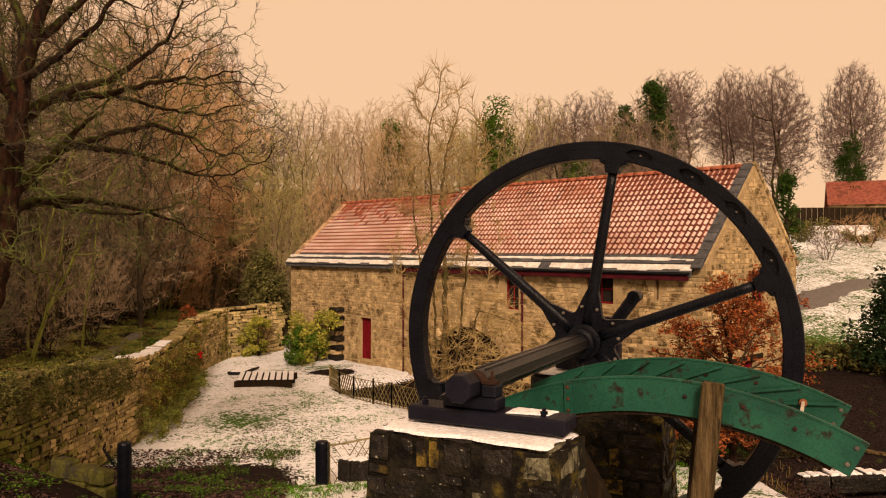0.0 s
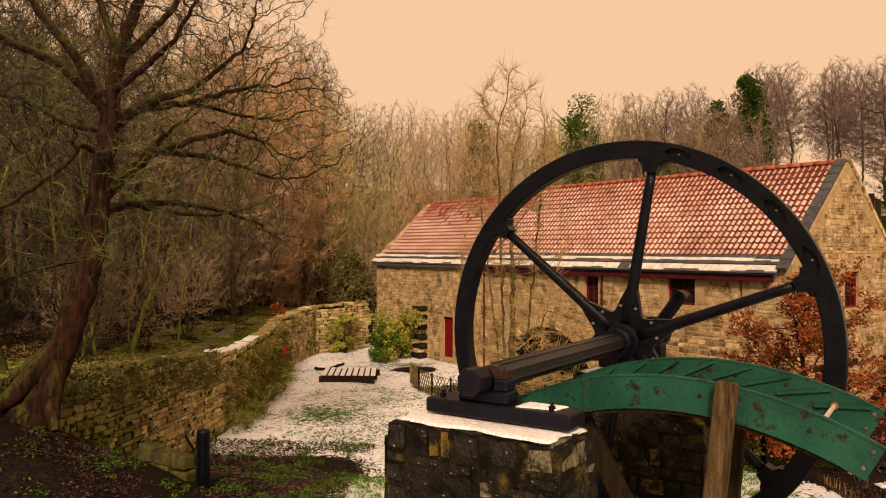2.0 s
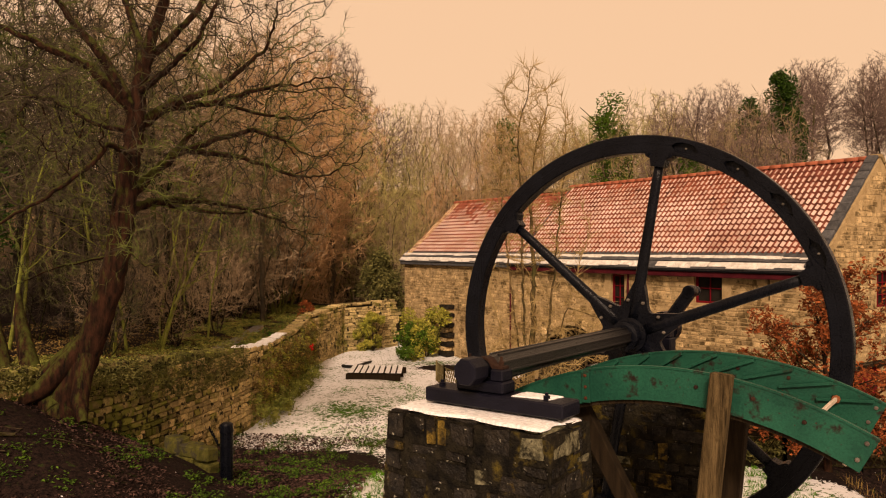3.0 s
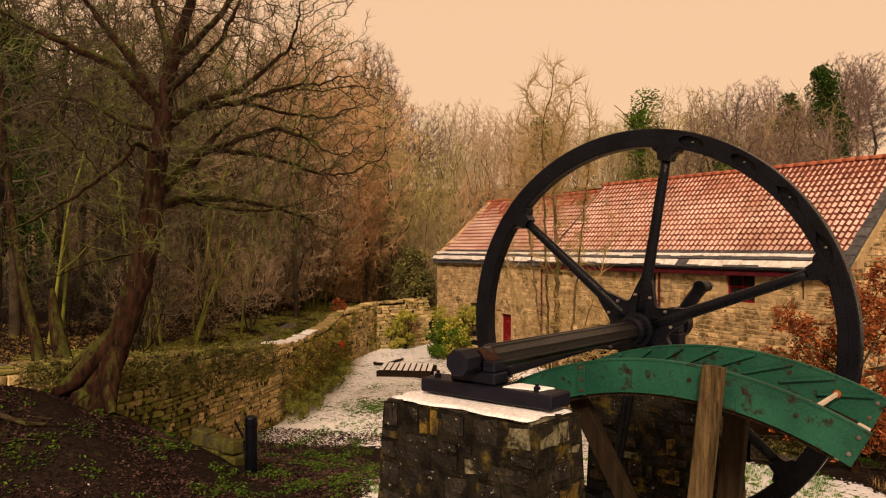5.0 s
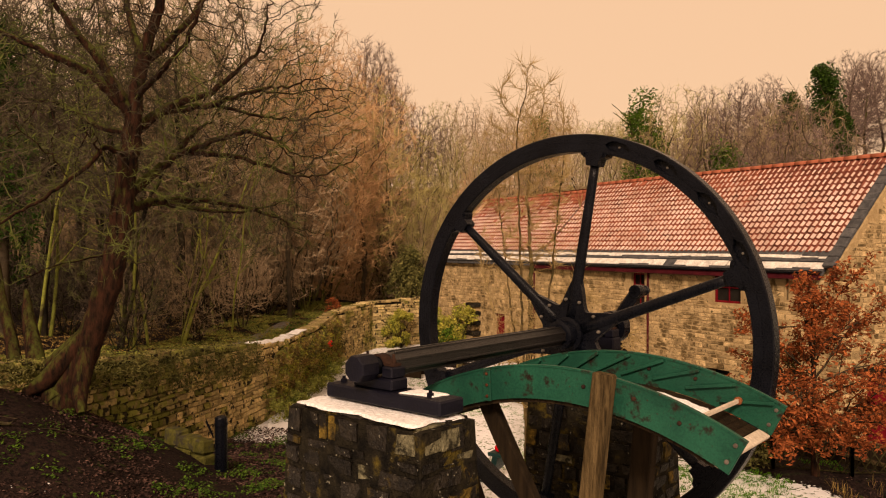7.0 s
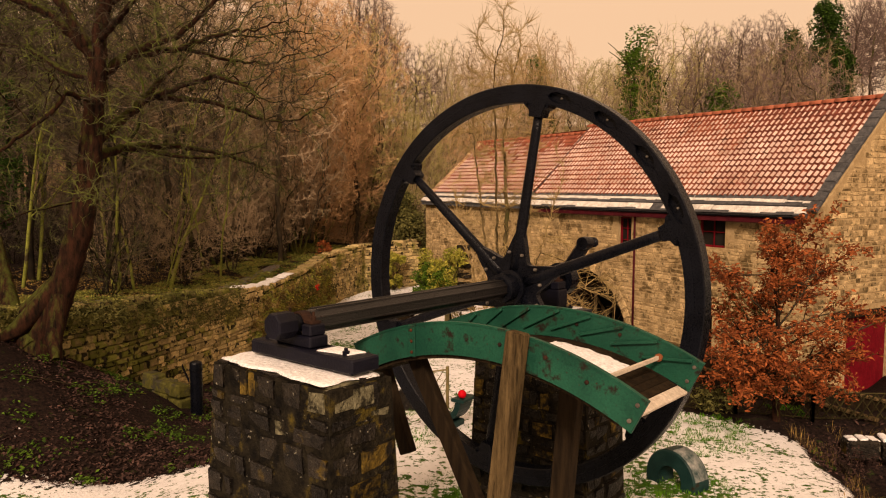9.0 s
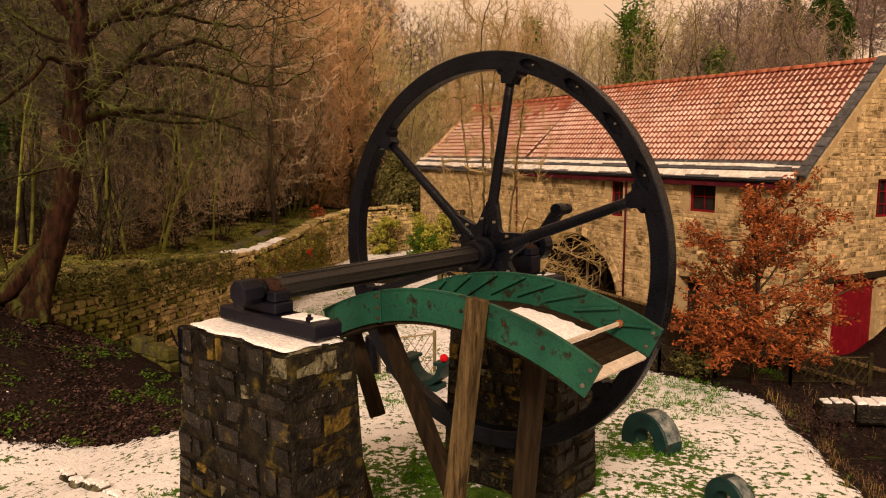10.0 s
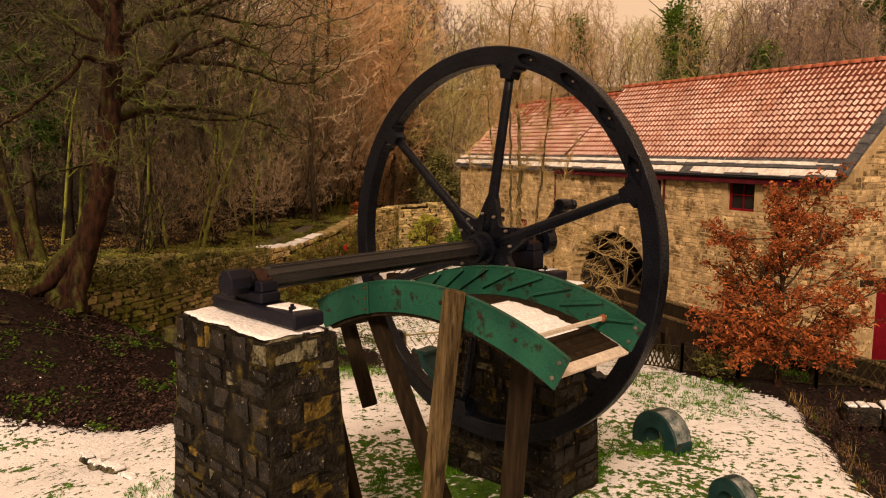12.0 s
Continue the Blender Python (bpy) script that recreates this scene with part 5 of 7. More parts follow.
def branches(pos, parent, least, tip, power=2.25):
    """Splits a grown tree into limbs (points, radii, level), thickest line first."""
    n = len(pos)
    flow = np.zeros(n)
    kids = [[] for _ in range(n)]
    for i in range(n - 1, -1, -1):
        if not kids[i]:
            flow[i] = tip ** power
        if parent[i] >= 0:
            flow[parent[i]] += flow[i]
            kids[parent[i]].append(i)
    rad = np.maximum(flow ** (1 / power), least)
    out, starts = [], [i for i in range(n) if parent[i] < 0]
    pts = [Vector(p) for p in pos]
    while starts:
        i = starts.pop()
        line, rr = ([pts[parent[i]]], [min(rad[i] * 1.1, rad[parent[i]])]) if parent[i] >= 0 else ([], [])
        while True:
            line.append(pts[i])
            rr.append(rad[i])
            if not kids[i]:
                break
            main = max(kids[i], key=lambda k: rad[k])
            starts += [k for k in kids[i] if k != main]
            i = main
        if len(line) < 2:
            continue
        if len(line) == 2:
            line.insert(1, line[0].lerp(line[1], 0.5))
            rr.insert(1, (rr[0] + rr[1]) / 2)
        out.append((line, rr, 0))
    return out, rad, kids


def shoots(rng, pos, parent, rad, most, each, length, radius, up):
    """Slender end twigs on every thin branch, as (root, tip, radius) rows."""
    rows = []
    for i in range(len(pos)):
        if parent[i] < 0 or rad[i] > most:
            continue
        along = pos[i] - pos[parent[i]]
        along = along / (np.linalg.norm(along) + 1e-9)
        for _ in range(each):
            d = along * 0.75 + rng.normal(0, 0.62, 3) + (0, 0, up)
            d = d / np.linalg.norm(d)
            root = pos[parent[i]] + (pos[i] - pos[parent[i]]) * rng.uniform(0, 1)
            rows.append((root, root + d * length * rng.uniform(0.45, 1.2), radius))
    return rows


def cones(rows, sides=3):
    """Three-sided tapering twigs, or for far ones a single long triangle each."""
    root = np.array([r[0] for r in rows])
    tip = np.array([r[1] for r in rows])
    rad = np.array([r[2] for r in rows])[:, None]
    d = tip - root
    d = d / np.linalg.norm(d, axis=1)[:, None]
    s = np.cross(d, np.array((0.31, 0.87, 0.38)))
    s = s / np.linalg.norm(s, axis=1)[:, None]
    t = np.cross(d, s)
    n = len(rows)
    if sides == 3:
        v = np.stack([root + rad * s, root + rad * (-0.5 * s + 0.866 * t), root + rad * (-0.5 * s - 0.866 * t), tip], 1).reshape(-1, 3)
        i = np.arange(n)[:, None] * 4
        f = np.concatenate([i + np.array((0, 1, 3)), i + np.array((1, 2, 3)), i + np.array((2, 0, 3))])
    else:
        spin = np.random.RandomState(3).uniform(0, 6.28, n)[:, None]
        w = s * np.cos(spin) + t * np.sin(spin)
        v = np.stack([root + rad * w, root - rad * w, tip], 1).reshape(-1, 3)
        f = np.arange(3 * n).reshape(-1, 3)
    return v, f


def crown_points(rng, count, centre, size, low=-1.0, hollow=0.25):
    """Points in an uneven egg-shaped crown, thinner in its middle."""
    lumps = rng.normal(0, 1, (7, 3))
    lumps = lumps / np.linalg.norm(lumps, axis=1)[:, None]
    out = []
    while len(out) < count:
        d = rng.normal(0, 1, 3)
        d = d / np.linalg.norm(d)
        edge = 0.82 + 0.28 * max(0.0, float((lumps @ d).max()) - 0.55) / 0.45
        r = edge * (hollow + (1 - hollow) * rng.uniform() ** 0.5)
        if d[2] * r < low:
            continue
        out.append(np.array(centre) + d * r * np.array(size))
    return np.array(out)


def grown(seed, height, spread, bare, stems, count, step, lean=0.0, radius=0.0, lift=0.05, wobble=0.12):
    """A leafless tree or shrub: stems up to a crown of scattered aims."""
    rng = np.random.RandomState(seed)
    lo = height * bare
    centre = (rng.normal(0, lean), rng.normal(0, lean), (height + lo) / 2)
    aims = crown_points(rng, count, centre, (spread, spread, (height - lo) / 2))
    skeleton = []
    for k in range(stems):
        a = math.tau * (k + rng.uniform()) / stems
        foot = Vector((0.12 * math.cos(a), 0.12 * math.sin(a), -0.3)) * (1 if stems > 1 else 0.2)
        foot.z = -0.3
        out = spread * 0.35 * (stems > 1)
        top = Vector((centre[0] + out * math.cos(a), centre[1] + out * math.sin(a), lo + (height - lo) * (0.3 if stems > 1 else 0.55)))
        mid = foot.lerp(top, 0.5) + Vector((rng.normal(0, 0.05 * height), rng.normal(0, 0.05 * height), 0)) * 0.6
        skeleton.append(([foot, foot.lerp(mid, 0.5), mid, mid.lerp(top, 0.5), top], [radius, radius * 0.9, radius * 0.75, radius * 0.6, radius * 0.35]))
    return colonise(seed, skeleton, aims, step, step * 8, step * 1.25, lift=lift, wobble=wobble)


def leaf_arrays(centres, size, count, seed):
    """Small folded leaves round clump centres (place, radius)."""
    rng = random.Random(seed)
    vs, fs = [], []
    weights = [r for _, r in centres]
    for c, r in rng.choices(centres, weights, k=count):
        v = Vector((rng.gauss(0, 1), rng.gauss(0, 1), rng.gauss(0, 1))).normalized() * r * rng.random() ** 0.45
        p = Vector(c) + v
        s = size * rng.uniform(0.6, 1.35)
        e = Euler((rng.uniform(-1.4, 1.4), rng.uniform(-1.4, 1.4), rng.uniform(0, 6.28))).to_matrix()
        i = len(vs)
        for x, y, z in ((0, -1.0, 0), (0.42, 0.0, 0.22), (0, 1.0, -0.1), (-0.42, 0.0, 0.22)):
            vs.append((p + e @ (Vector((x, y, z)) * s))[:])
        fs += [(i, i + 1, i + 2), (i, i + 2, i + 3)]
    return vs, fs


def leaf_cloud(name, centres, size, count, material, parent, seed):
    return mesh_object(name, *leaf_arrays(centres, size, count, seed), material, parent)


def big_mesh(name, v, quads, tris, material, ids=None):
    """A joined mesh of quads and triangles from arrays."""
    me = bpy.data.meshes.new(name)
    me.vertices.add(len(v))
    me.vertices.foreach_set("co", v.astype(np.float32).ravel())
    me.loops.add(quads.size + tris.size)
    me.loops.foreach_set("vertex_index", np.r_[quads.ravel(), tris.ravel()].astype(np.int32))
    me.polygons.add(len(quads) + len(tris))
    me.polygons.foreach_set("loop_start", np.r_[np.arange(0, quads.size, 4), quads.size + np.arange(0, tris.size, 3)].astype(np.int32))
    for mt in material:
        me.materials.append(mt)
    if ids is not None:
        me.polygons.foreach_set("material_index", ids.astype(np.int32))
    me.update(calc_edges=True)
    return new(name, me)


def woods():
    """Bare trees: the nearer ones as things, the far mass joined."""
    rng = random.Random(77)
    # height, spread, bare share, stems, aims, step, twig length, upward sweep
    forms = {
        "wood": [(10.0, 2.3, 0.3, 1, 1100, 0.24, 0.42, 0.3), (10.0, 2.6, 0.22, 2, 1200, 0.24, 0.4, 0.25), (10.0, 2.0, 0.35, 1, 1000, 0.24, 0.42, 0.35), (10.0, 2.8, 0.25, 1, 1200, 0.24, 0.4, 0.2)],
        "bush": [(5.0, 1.9, 0.06, 5, 900, 0.16, 0.3, 0.15), (5.0, 2.2, 0.05, 6, 1000, 0.16, 0.28, 0.1), (5.0, 1.7, 0.08, 4, 900, 0.16, 0.3, 0.3)],
        "grove": [(10.0, 2.9, 0.04, 5, 1700, 0.24, 0.45, 0.2), (10.0, 2.6, 0.05, 4, 1500, 0.24, 0.45, 0.3), (10.0, 3.3, 0.03, 6, 1900, 0.24, 0.42, 0.1), (10.0, 2.8, 0.05, 3, 1600, 0.24, 0.45, 0.3)],
        "tall": [(14.0, 3.0, 0.22, 1, 1900, 0.29, 0.6, 0.5), (14.0, 2.7, 0.22, 2, 1700, 0.29, 0.6, 0.5), (14.0, 3.6, 0.25, 1, 2100, 0.29, 0.55, 0.4)],
    }
    each = {"wood": 3, "bush": 3, "grove": 3, "tall": 4}
    packs, shapes = {}, {}

    def sparse(row):
        """Every third point of a line, with both its ends."""
        return row[:-1:3] + row[-1:] if len(row) > 4 else [row[0], row[len(row) // 2], row[-1]]
    for name, some in forms.items():
        for k, (height, spread, bare, stems, count, step, length, up) in enumerate(some):
            pos, parent, least = grown(300 + 17 * k + len(name), height, spread, bare, stems, count, step, 0.2, 0.0, *((0.1 + 0.25 * up, 0.15) if name in ("tall", "wood") else (0.02, 0.34)))
            tip = {"wood": 0.0065, "bush": 0.0055, "grove": 0.006, "tall": 0.0075}[name]
            limbs, rad, _ = branches(pos, parent, least, tip)
            limbs = [(p, r, 1 if r[0] > 0.3 * rad.max() else 2) for p, r, _ in limbs]
            twigs = shoots(np.random.RandomState(k), pos, parent, rad, 0.03, each[name], length, {"bush": 0.0078, "wood": 0.0098, "grove": 0.0112, "tall": 0.0145}[name], up)
            stem = limb_mesh("trunk", [b for b in limbs if b[2] == 1], BARK_WOOD, 0.006)
            sv, sf = tube_arrays([(sparse(p), sparse(r), lv) for p, r, lv in limbs if lv == 2], 0.005)
            sv = np.array([v[:] for v in sv]).reshape(-1, 3)
            tv, tf = cones(twigs, 1)
            n0 = len(stem.vertices)
            v0 = np.array([p.co[:] for p in stem.vertices])
            q0 = np.array([tuple(p.vertices) for p in stem.polygons])
            q1 = np.array(sf).reshape(-1, 4)
            crown = bpy.data.meshes.new("crown")
            crown.from_pydata(np.concatenate([sv, tv]).tolist(), [], q1.tolist() + (tf + len(sv)).tolist())
            crown.materials.append(TWIG)
            shapes[name, k] = (stem, crown)
            packs[name, k] = (np.concatenate([v0, sv, tv]), np.concatenate([q0, q1 + n0]), tf + n0 + len(sv), np.r_[np.zeros(len(q0), int), np.ones(len(q1), int)], np.ones(len(tf), int))
    # Same trees again with shade painted in: deep in one set, half in the other.
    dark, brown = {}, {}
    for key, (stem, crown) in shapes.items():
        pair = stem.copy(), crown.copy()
        pair[0].materials[0], pair[1].materials[0] = BARK_SHADE, TWIG_MOSS_SHADE
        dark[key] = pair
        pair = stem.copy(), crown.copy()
        pair[0].materials[0], pair[1].materials[0] = BARK_SHADE, TWIG_BROWN
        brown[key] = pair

    def zones(x, y):
        along = (x - MILL_O[0]) * MX + (y - MILL_O[1]) * MY
        front = -((x - MILL_O[0]) * -MY + (y - MILL_O[1]) * MX)
        wx = float(wall_x(y)[0])
        return (x < wx - 3.4 and y < 43), (front < -2 * HALF - 2.0 and x < 0.40 * y and y > 34), wx
    spots = []

    def scatter(kind, tries, most, gap, test):
        mine = []
        for _ in range(tries):
            x, y = rng.uniform(-58, 48), rng.uniform(13, 86)
            if abs(math.atan2(x, y)) > radians(54) or not test(x, y):
                continue
            if all((x - a) ** 2 + (y - b) ** 2 > gap * gap for a, b, _ in mine):
                mine.append((x, y, kind))
            if len(mine) >= most:
                break
        spots.extend(mine)
    scatter("wood", 9000, 38, 2.6, lambda x, y: zones(x, y)[0])
    scatter("wood", 9000, 13, 4.6, lambda x, y: x < -15 - 0.3 * (y - 43) and 43 <= y < 70)
    scatter("wood", 6000, 12, 3.4, lambda x, y: zones(x, y)[1])
    scatter("bush", 8000, 28, 1.8, lambda x, y: zones(x, y)[0] and y > 19 and x > zones(x, y)[2] - 13)
    scatter("grove", 12000, 36, 2.8, lambda x, y: zones(x, y)[1] and y < 66 and x < 0.27 * y)

    def behind_far_end(x, y):
        front = -((x - MILL_O[0]) * -MY + (y - MILL_O[1]) * MX)
        return 40.5 < y < 62 and -0.47 < (x - 1.7) / y < -0.24 and (front < -2 * HALF - 1.5 or x < -13.5)
    scatter("wood", 6000, 5, 3.2, behind_far_end)
    scatter("grove", 9000, 24, 2.1, lambda x, y: behind_far_end(x, y) and y < 54)
    for k, x in enumerate((22.0, 24.2, 26.0, 27.8, 29.4, 31.2, 33.0, 34.8, 36.4, 41.0, 43.0, 44.6, 28.6, 32.2, 25.2)):
        spots.append((x, 76.0 + 3.0 * (k % 3), "grand"))
    spots[:0] = [(-15.0, 53.0, "crest"), (-19.0, 51.0, "crest"), (-17.0, 55.0, "crest"), (-22.5, 54.0, "crest"), (-20.0, 36.0, "crest"), (-24.5, 33.0, "crest"), (-17.5, 43.0, "crest"), (-27.0, 42.0, "crest"), (-30.0, 33.0, "crest"), (-37.0, 41.0, "crest"), (-24.0, 26.0, "crest"), (-18.5, 30.5, "crest"), (-12.9, 55.5, "shoulder"), (10.5, 61.0, "shoulder"), (13.4, 62.0, "shoulder"), (8.0, 63.0, "shoulder"), (12.0, 58.5, "shoulder"), (-9.2, 46.5, "thicket"), (-7.4, 47.5, "thicket"), (-10.6, 49.0, "thicket"), (-5.6, 48.5, "thicket"), (-12.2, 46.0, "thicket"), (-3.6, 50.5, "thicket"), (-8.2, 51.0, "thicket"), (-13.1, 33.0, "high"), (-14.0, 36.5, "high"), (-14.6, 28.6, "high"), (-15.5, 31.0, "high"), (-14.5, 40.5, "high"), (-14.2, 38.8, "thicket"), (-13.6, 36.0, "thicket"), (-14.6, 33.6, "thicket"), (-14.8, 30.4, "thicket"), (-14.6, 39.8, "thicket"), (-15.4, 34.0, "thicket"), (-14.4, 43.5, "thicket"), (-17.0, 40.5, "thicket"), (-9.5, 45.5, "thicket"), (-13.6, 34.6, "thicket"), (-15.4, 32.2, "thicket"), (-16.2, 37.4, "thicket")]
    far_v, far_q, far_t, ids_q, ids_t, count, near = [], [], [], [], [], 0, 0
    for x, y, kind in spots:
        s = rng.uniform(0.75, 1.1)
        if kind == "grove":
            rise = 0.22 if (x - 1.7) / y < -0.31 else 0.185
            s = max(0.35, (4.1 + rise * y * rng.uniform(0.8, 1.05) - float(land(x, y))) / 9.5)
        elif kind == "thicket":
            kind, s = "grove", rng.uniform(0.75, 1.0)
        elif kind == "bush":
            s *= 1.0 if y > 30 else 0.8
        if kind == "high":
            kind, s = "wood", rng.uniform(1.1, 1.2)
        if kind == "wood" and y > 42:
            rise = 0.26 if (x - 1.7) / y < -0.31 else 0.18
            s = max(0.42, (4.1 + rise * y * rng.uniform(0.82, 1.06) - float(land(x, y))) / 9.5)
        elif kind == "wood":
            s *= 1.32
        if kind == "grand":
            kind, s = "tall", (4.1 + 0.232 * y * rng.uniform(0.86, 1.03) - float(land(x, y))) / 13.6
        elif kind == "crest":
            kind, s = "tall", rng.uniform(1.0, 1.15)
        elif kind == "shoulder":
            kind, s = "tall", rng.uniform(0.62, 0.75)
        m = pose(x, y, float(land(x, y)), 0, 0, rng.uniform(0, 360)) @ Matrix.Diagonal((s, s, s, 1))
        k = rng.randrange(len(forms[kind]))
        if math.hypot(x, y) < 38 and near < 110 and x < -8:
            t = thing("bare_tree" if kind != "bush" else "bare_bush", m, "leafless mossy woodland tree on a leaf-strewn bank" if kind != "bush" else "leafless tangled bush at the edge of a wood", "tree" if kind != "bush" else "bush", "woodland trees" if kind != "bush" else "woodland bushes")
            # Bearing picks the shade-painted copies towards the left.
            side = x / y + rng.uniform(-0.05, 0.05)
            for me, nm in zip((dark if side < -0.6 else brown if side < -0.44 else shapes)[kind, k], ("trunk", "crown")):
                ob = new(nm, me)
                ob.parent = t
            near += 1
        else:
            mm = np.array(m)
            v, quads, tris, iq, it = packs[kind, k]
            # Far left takes the shade-darkened twig tone, by bearing.
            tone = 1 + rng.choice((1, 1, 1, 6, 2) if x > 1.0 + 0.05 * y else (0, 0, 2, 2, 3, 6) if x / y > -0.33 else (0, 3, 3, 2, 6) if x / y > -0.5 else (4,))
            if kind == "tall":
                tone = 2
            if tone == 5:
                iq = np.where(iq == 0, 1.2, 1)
            far_v.append(v @ mm[:3, :3].T + mm[:3, 3])
            far_q.append(quads + count)
            far_t.append(tris + count)
            ids_q.append(np.rint(iq * tone).astype(int))
            ids_t.append(it * tone)
            count += len(v)
    ob = big_mesh("far_woods", np.concatenate(far_v), np.concatenate(far_q), np.concatenate(far_t), (BARK_WOOD, TWIG, TWIG_RED, TWIG_OLIVE, TWIG_RUSSET, TWIG_MOSS_SHADE, BARK_SHADE, TWIG_BROWN), np.concatenate(ids_q + ids_t))
    tagged(ob, "dense leafless winter woodland on a hillside", "woodland", kind="stuff")


woods()


def evergreen(x, y, z0, z1, r, seed, count, label, name="ivy_clad_tree", size=0.13, material=LEAF):
    t = thing(name, pose(x, y, float(land(x, y))), label, "tree", "evergreen trees")
    z0, z1 = z0 - float(land(x, y)), z1 - float(land(x, y))
    rng = random.Random(seed)
    limbs = []
    sprout(rng, Vector((0, 0, -0.2)), Vector((0, 0, 1)), z1 * 0.97, 0.2, 0, [(8, 0.04, 0.02, 9, 0.9, 0.2), (3, 0.15, 0.05, 0, 0, 0)], limbs)
    ob = new("trunk", limb_mesh("trunk", limbs, BARK_WOOD, 0.02))
    ob.parent = t
    cl = []
    for k in range(34):
        f = rng.random()
        rr = r * (1 - 0.85 * f) * rng.uniform(0.4, 1.0)
        a = rng.uniform(0, 6.28)
        cl.append(((rr * math.cos(a), rr * math.sin(a), z0 + (z1 - z0) * f), r * rng.uniform(0.25, 0.5)))
    leaf_cloud("foliage", cl, size * 0.86, round(count * 1.35), material, t, seed)


evergreen(13.9, 50, 7.5, 14.8, 1.7, 1, 5000, "tall tree clad in dark green ivy behind the mill")
evergreen(12.2, 51, 8.0, 13.4, 1.4, 2, 3000, "tall tree clad in dark green ivy behind the mill")
evergreen(39.6, 74, 9.0, 14.8, 2.0, 3, 3500, "dark evergreen tree beyond a lawn")
evergreen(22.5, 50, 4.0, 9.0, 1.2, 4, 2500, "tree trunk clad in dark ivy behind the mill gable")
evergreen(7.5, 43, 1.0, 9.5, 2.0, 5, 4500, "dense green evergreen behind the mill roof", material=HEDGE)
evergreen(15.8, 26.4, 0.1, 3.3, 1.5, 6, 5000, "dark bushy conifer beside a snowy lawn", "conifer", 0.1, CONIFER)
evergreen(-17.3, 20.5, 3.0, 11.0, 1.6, 7, 4500, "tree clad in green ivy in the wood", size=0.1)
evergreen(-10.2, 43.2, 0.6, 3.6, 1.6, 8, 3000, "dark evergreen bush at the wood's edge", "evergreen_bush", 0.12, IVY)
evergreen(3.2, 46, 4.0, 12.6, 2.2, 10, 6000, "tree wrapped in dull green ivy above the mill roof", material=HEDGE)
evergreen(15.6, 53, 6.5, 12.6, 1.4, 11, 3500, "tall tree clad in dark green ivy behind the mill")
evergreen(-3.5, 52, 8.0, 12.5, 1.4, 9, 2200, "tree with green ivy in its crown", material=HEDGE)


def oak():
    trunk = ([(-8.9, 13.15, 0.7), (-8.77, 13.2, 1.1), (-8.35, 13.25, 2.1), (-7.95, 13.3, 3.25), (-7.8, 13.4, 4.1), (-7.69, 13.5, 5.45), (-7.54, 13.5, 6.25), (-7.42, 13.4, 7.1), (-7.18, 13.4, 8.0), (-6.86, 13.4, 8.8), (-6.5, 13.3, 10.4), (-6.3, 13.2, 12.0)],
             [0.46, 0.33, 0.27, 0.25, 0.23, 0.2, 0.19, 0.14, 0.12, 0.1, 0.06, 0.03])
    lines = [
        (0.12, [(-7.56, 13.5, 6.3), (-7.3, 14.0, 6.84), (-7.02, 14.4, 7.14), (-6.39, 14.5, 7.29), (-5.84, 14.4, 7.62), (-5.2, 14.3, 8.0)]),
        (0.09, [(-7.3, 14.1, 6.88), (-6.66, 15.0, 7.15), (-5.61, 14.6, 7.27), (-4.9, 14.4, 7.34)]),
        (0.05, [(-6.47, 15.0, 7.12), (-5.97, 15.2, 7.0), (-5.4, 15.4, 6.89)]),
        (0.12, [(-7.7, 13.5, 5.05), (-7.49, 14.6, 5.84), (-7.31, 15.2, 6.48), (-7.0, 15.4, 6.85)]),
        (0.08, [(-7.45, 14.8, 6.03), (-6.49, 15.0, 6.38), (-5.52, 14.6, 6.49), (-4.9, 14.6, 6.26)]),
        (0.075, [(-7.43, 15.0, 6.16), (-6.74, 16.2, 6.17), (-5.94, 16.5, 5.93), (-5.3, 16.6, 5.69)]),
        (0.11, [(-7.79, 13.5, 4.74), (-7.87, 14.6, 5.0), (-7.83, 15.8, 5.13), (-7.35, 16.3, 5.11), (-6.46, 16.8, 4.91), (-5.8, 17.1, 4.65)]),
        (0.07, [(-7.84, 15.0, 5.01), (-7.42, 16.0, 4.88), (-6.67, 16.5, 4.85), (-6.0, 16.8, 5.04)]),
        (0.13, [(-7.52, 13.4, 6.68), (-7.71, 13.2, 7.22), (-8.04, 13.1, 7.81), (-8.5, 13.0, 8.34), (-8.73, 12.8, 8.74), (-9.0, 12.6, 9.6)]),
        (0.12, [(-7.69, 13.4, 6.92), (-8.36, 13.3, 7.58), (-9.06, 13.0, 7.91), (-9.77, 12.8, 8.25), (-10.6, 12.6, 8.7)]),
        (0.08, [(-7.62, 13.4, 6.34), (-8.56, 13.8, 6.55), (-9.9, 14.3, 7.18), (-11.2, 14.6, 7.42)]),
        (0.04, [(-7.6, 13.3, 5.9), (-7.5, 12.6, 5.95), (-7.78, 12.3, 5.45), (-8.34, 12.0, 4.96), (-8.96, 11.8, 4.55), (-9.6, 11.6, 4.2)]),
        (0.1, [(-7.37, 13.4, 7.24), (-7.63, 13.8, 8.16), (-8.16, 14.2, 9.14), (-8.6, 14.6, 10.3)]),
        (0.1, [(-7.24, 13.4, 7.69), (-6.92, 13.8, 8.23), (-6.57, 14.2, 8.91), (-6.1, 14.5, 10.0)]),
        (0.08, [(-7.39, 13.4, 7.08), (-6.38, 12.8, 7.39), (-5.62, 12.3, 7.7), (-5.1, 12.0, 8.24)]),
        (0.035, [(-7.8, 13.4, 4.1), (-7.2, 12.7, 4.0), (-6.6, 12.3, 3.7), (-6.1, 12.1, 3.75)]),
        (0.035, [(-7.85, 13.3, 3.9), (-8.5, 12.6, 3.7), (-9.3, 12.2, 3.3)]),
    ]
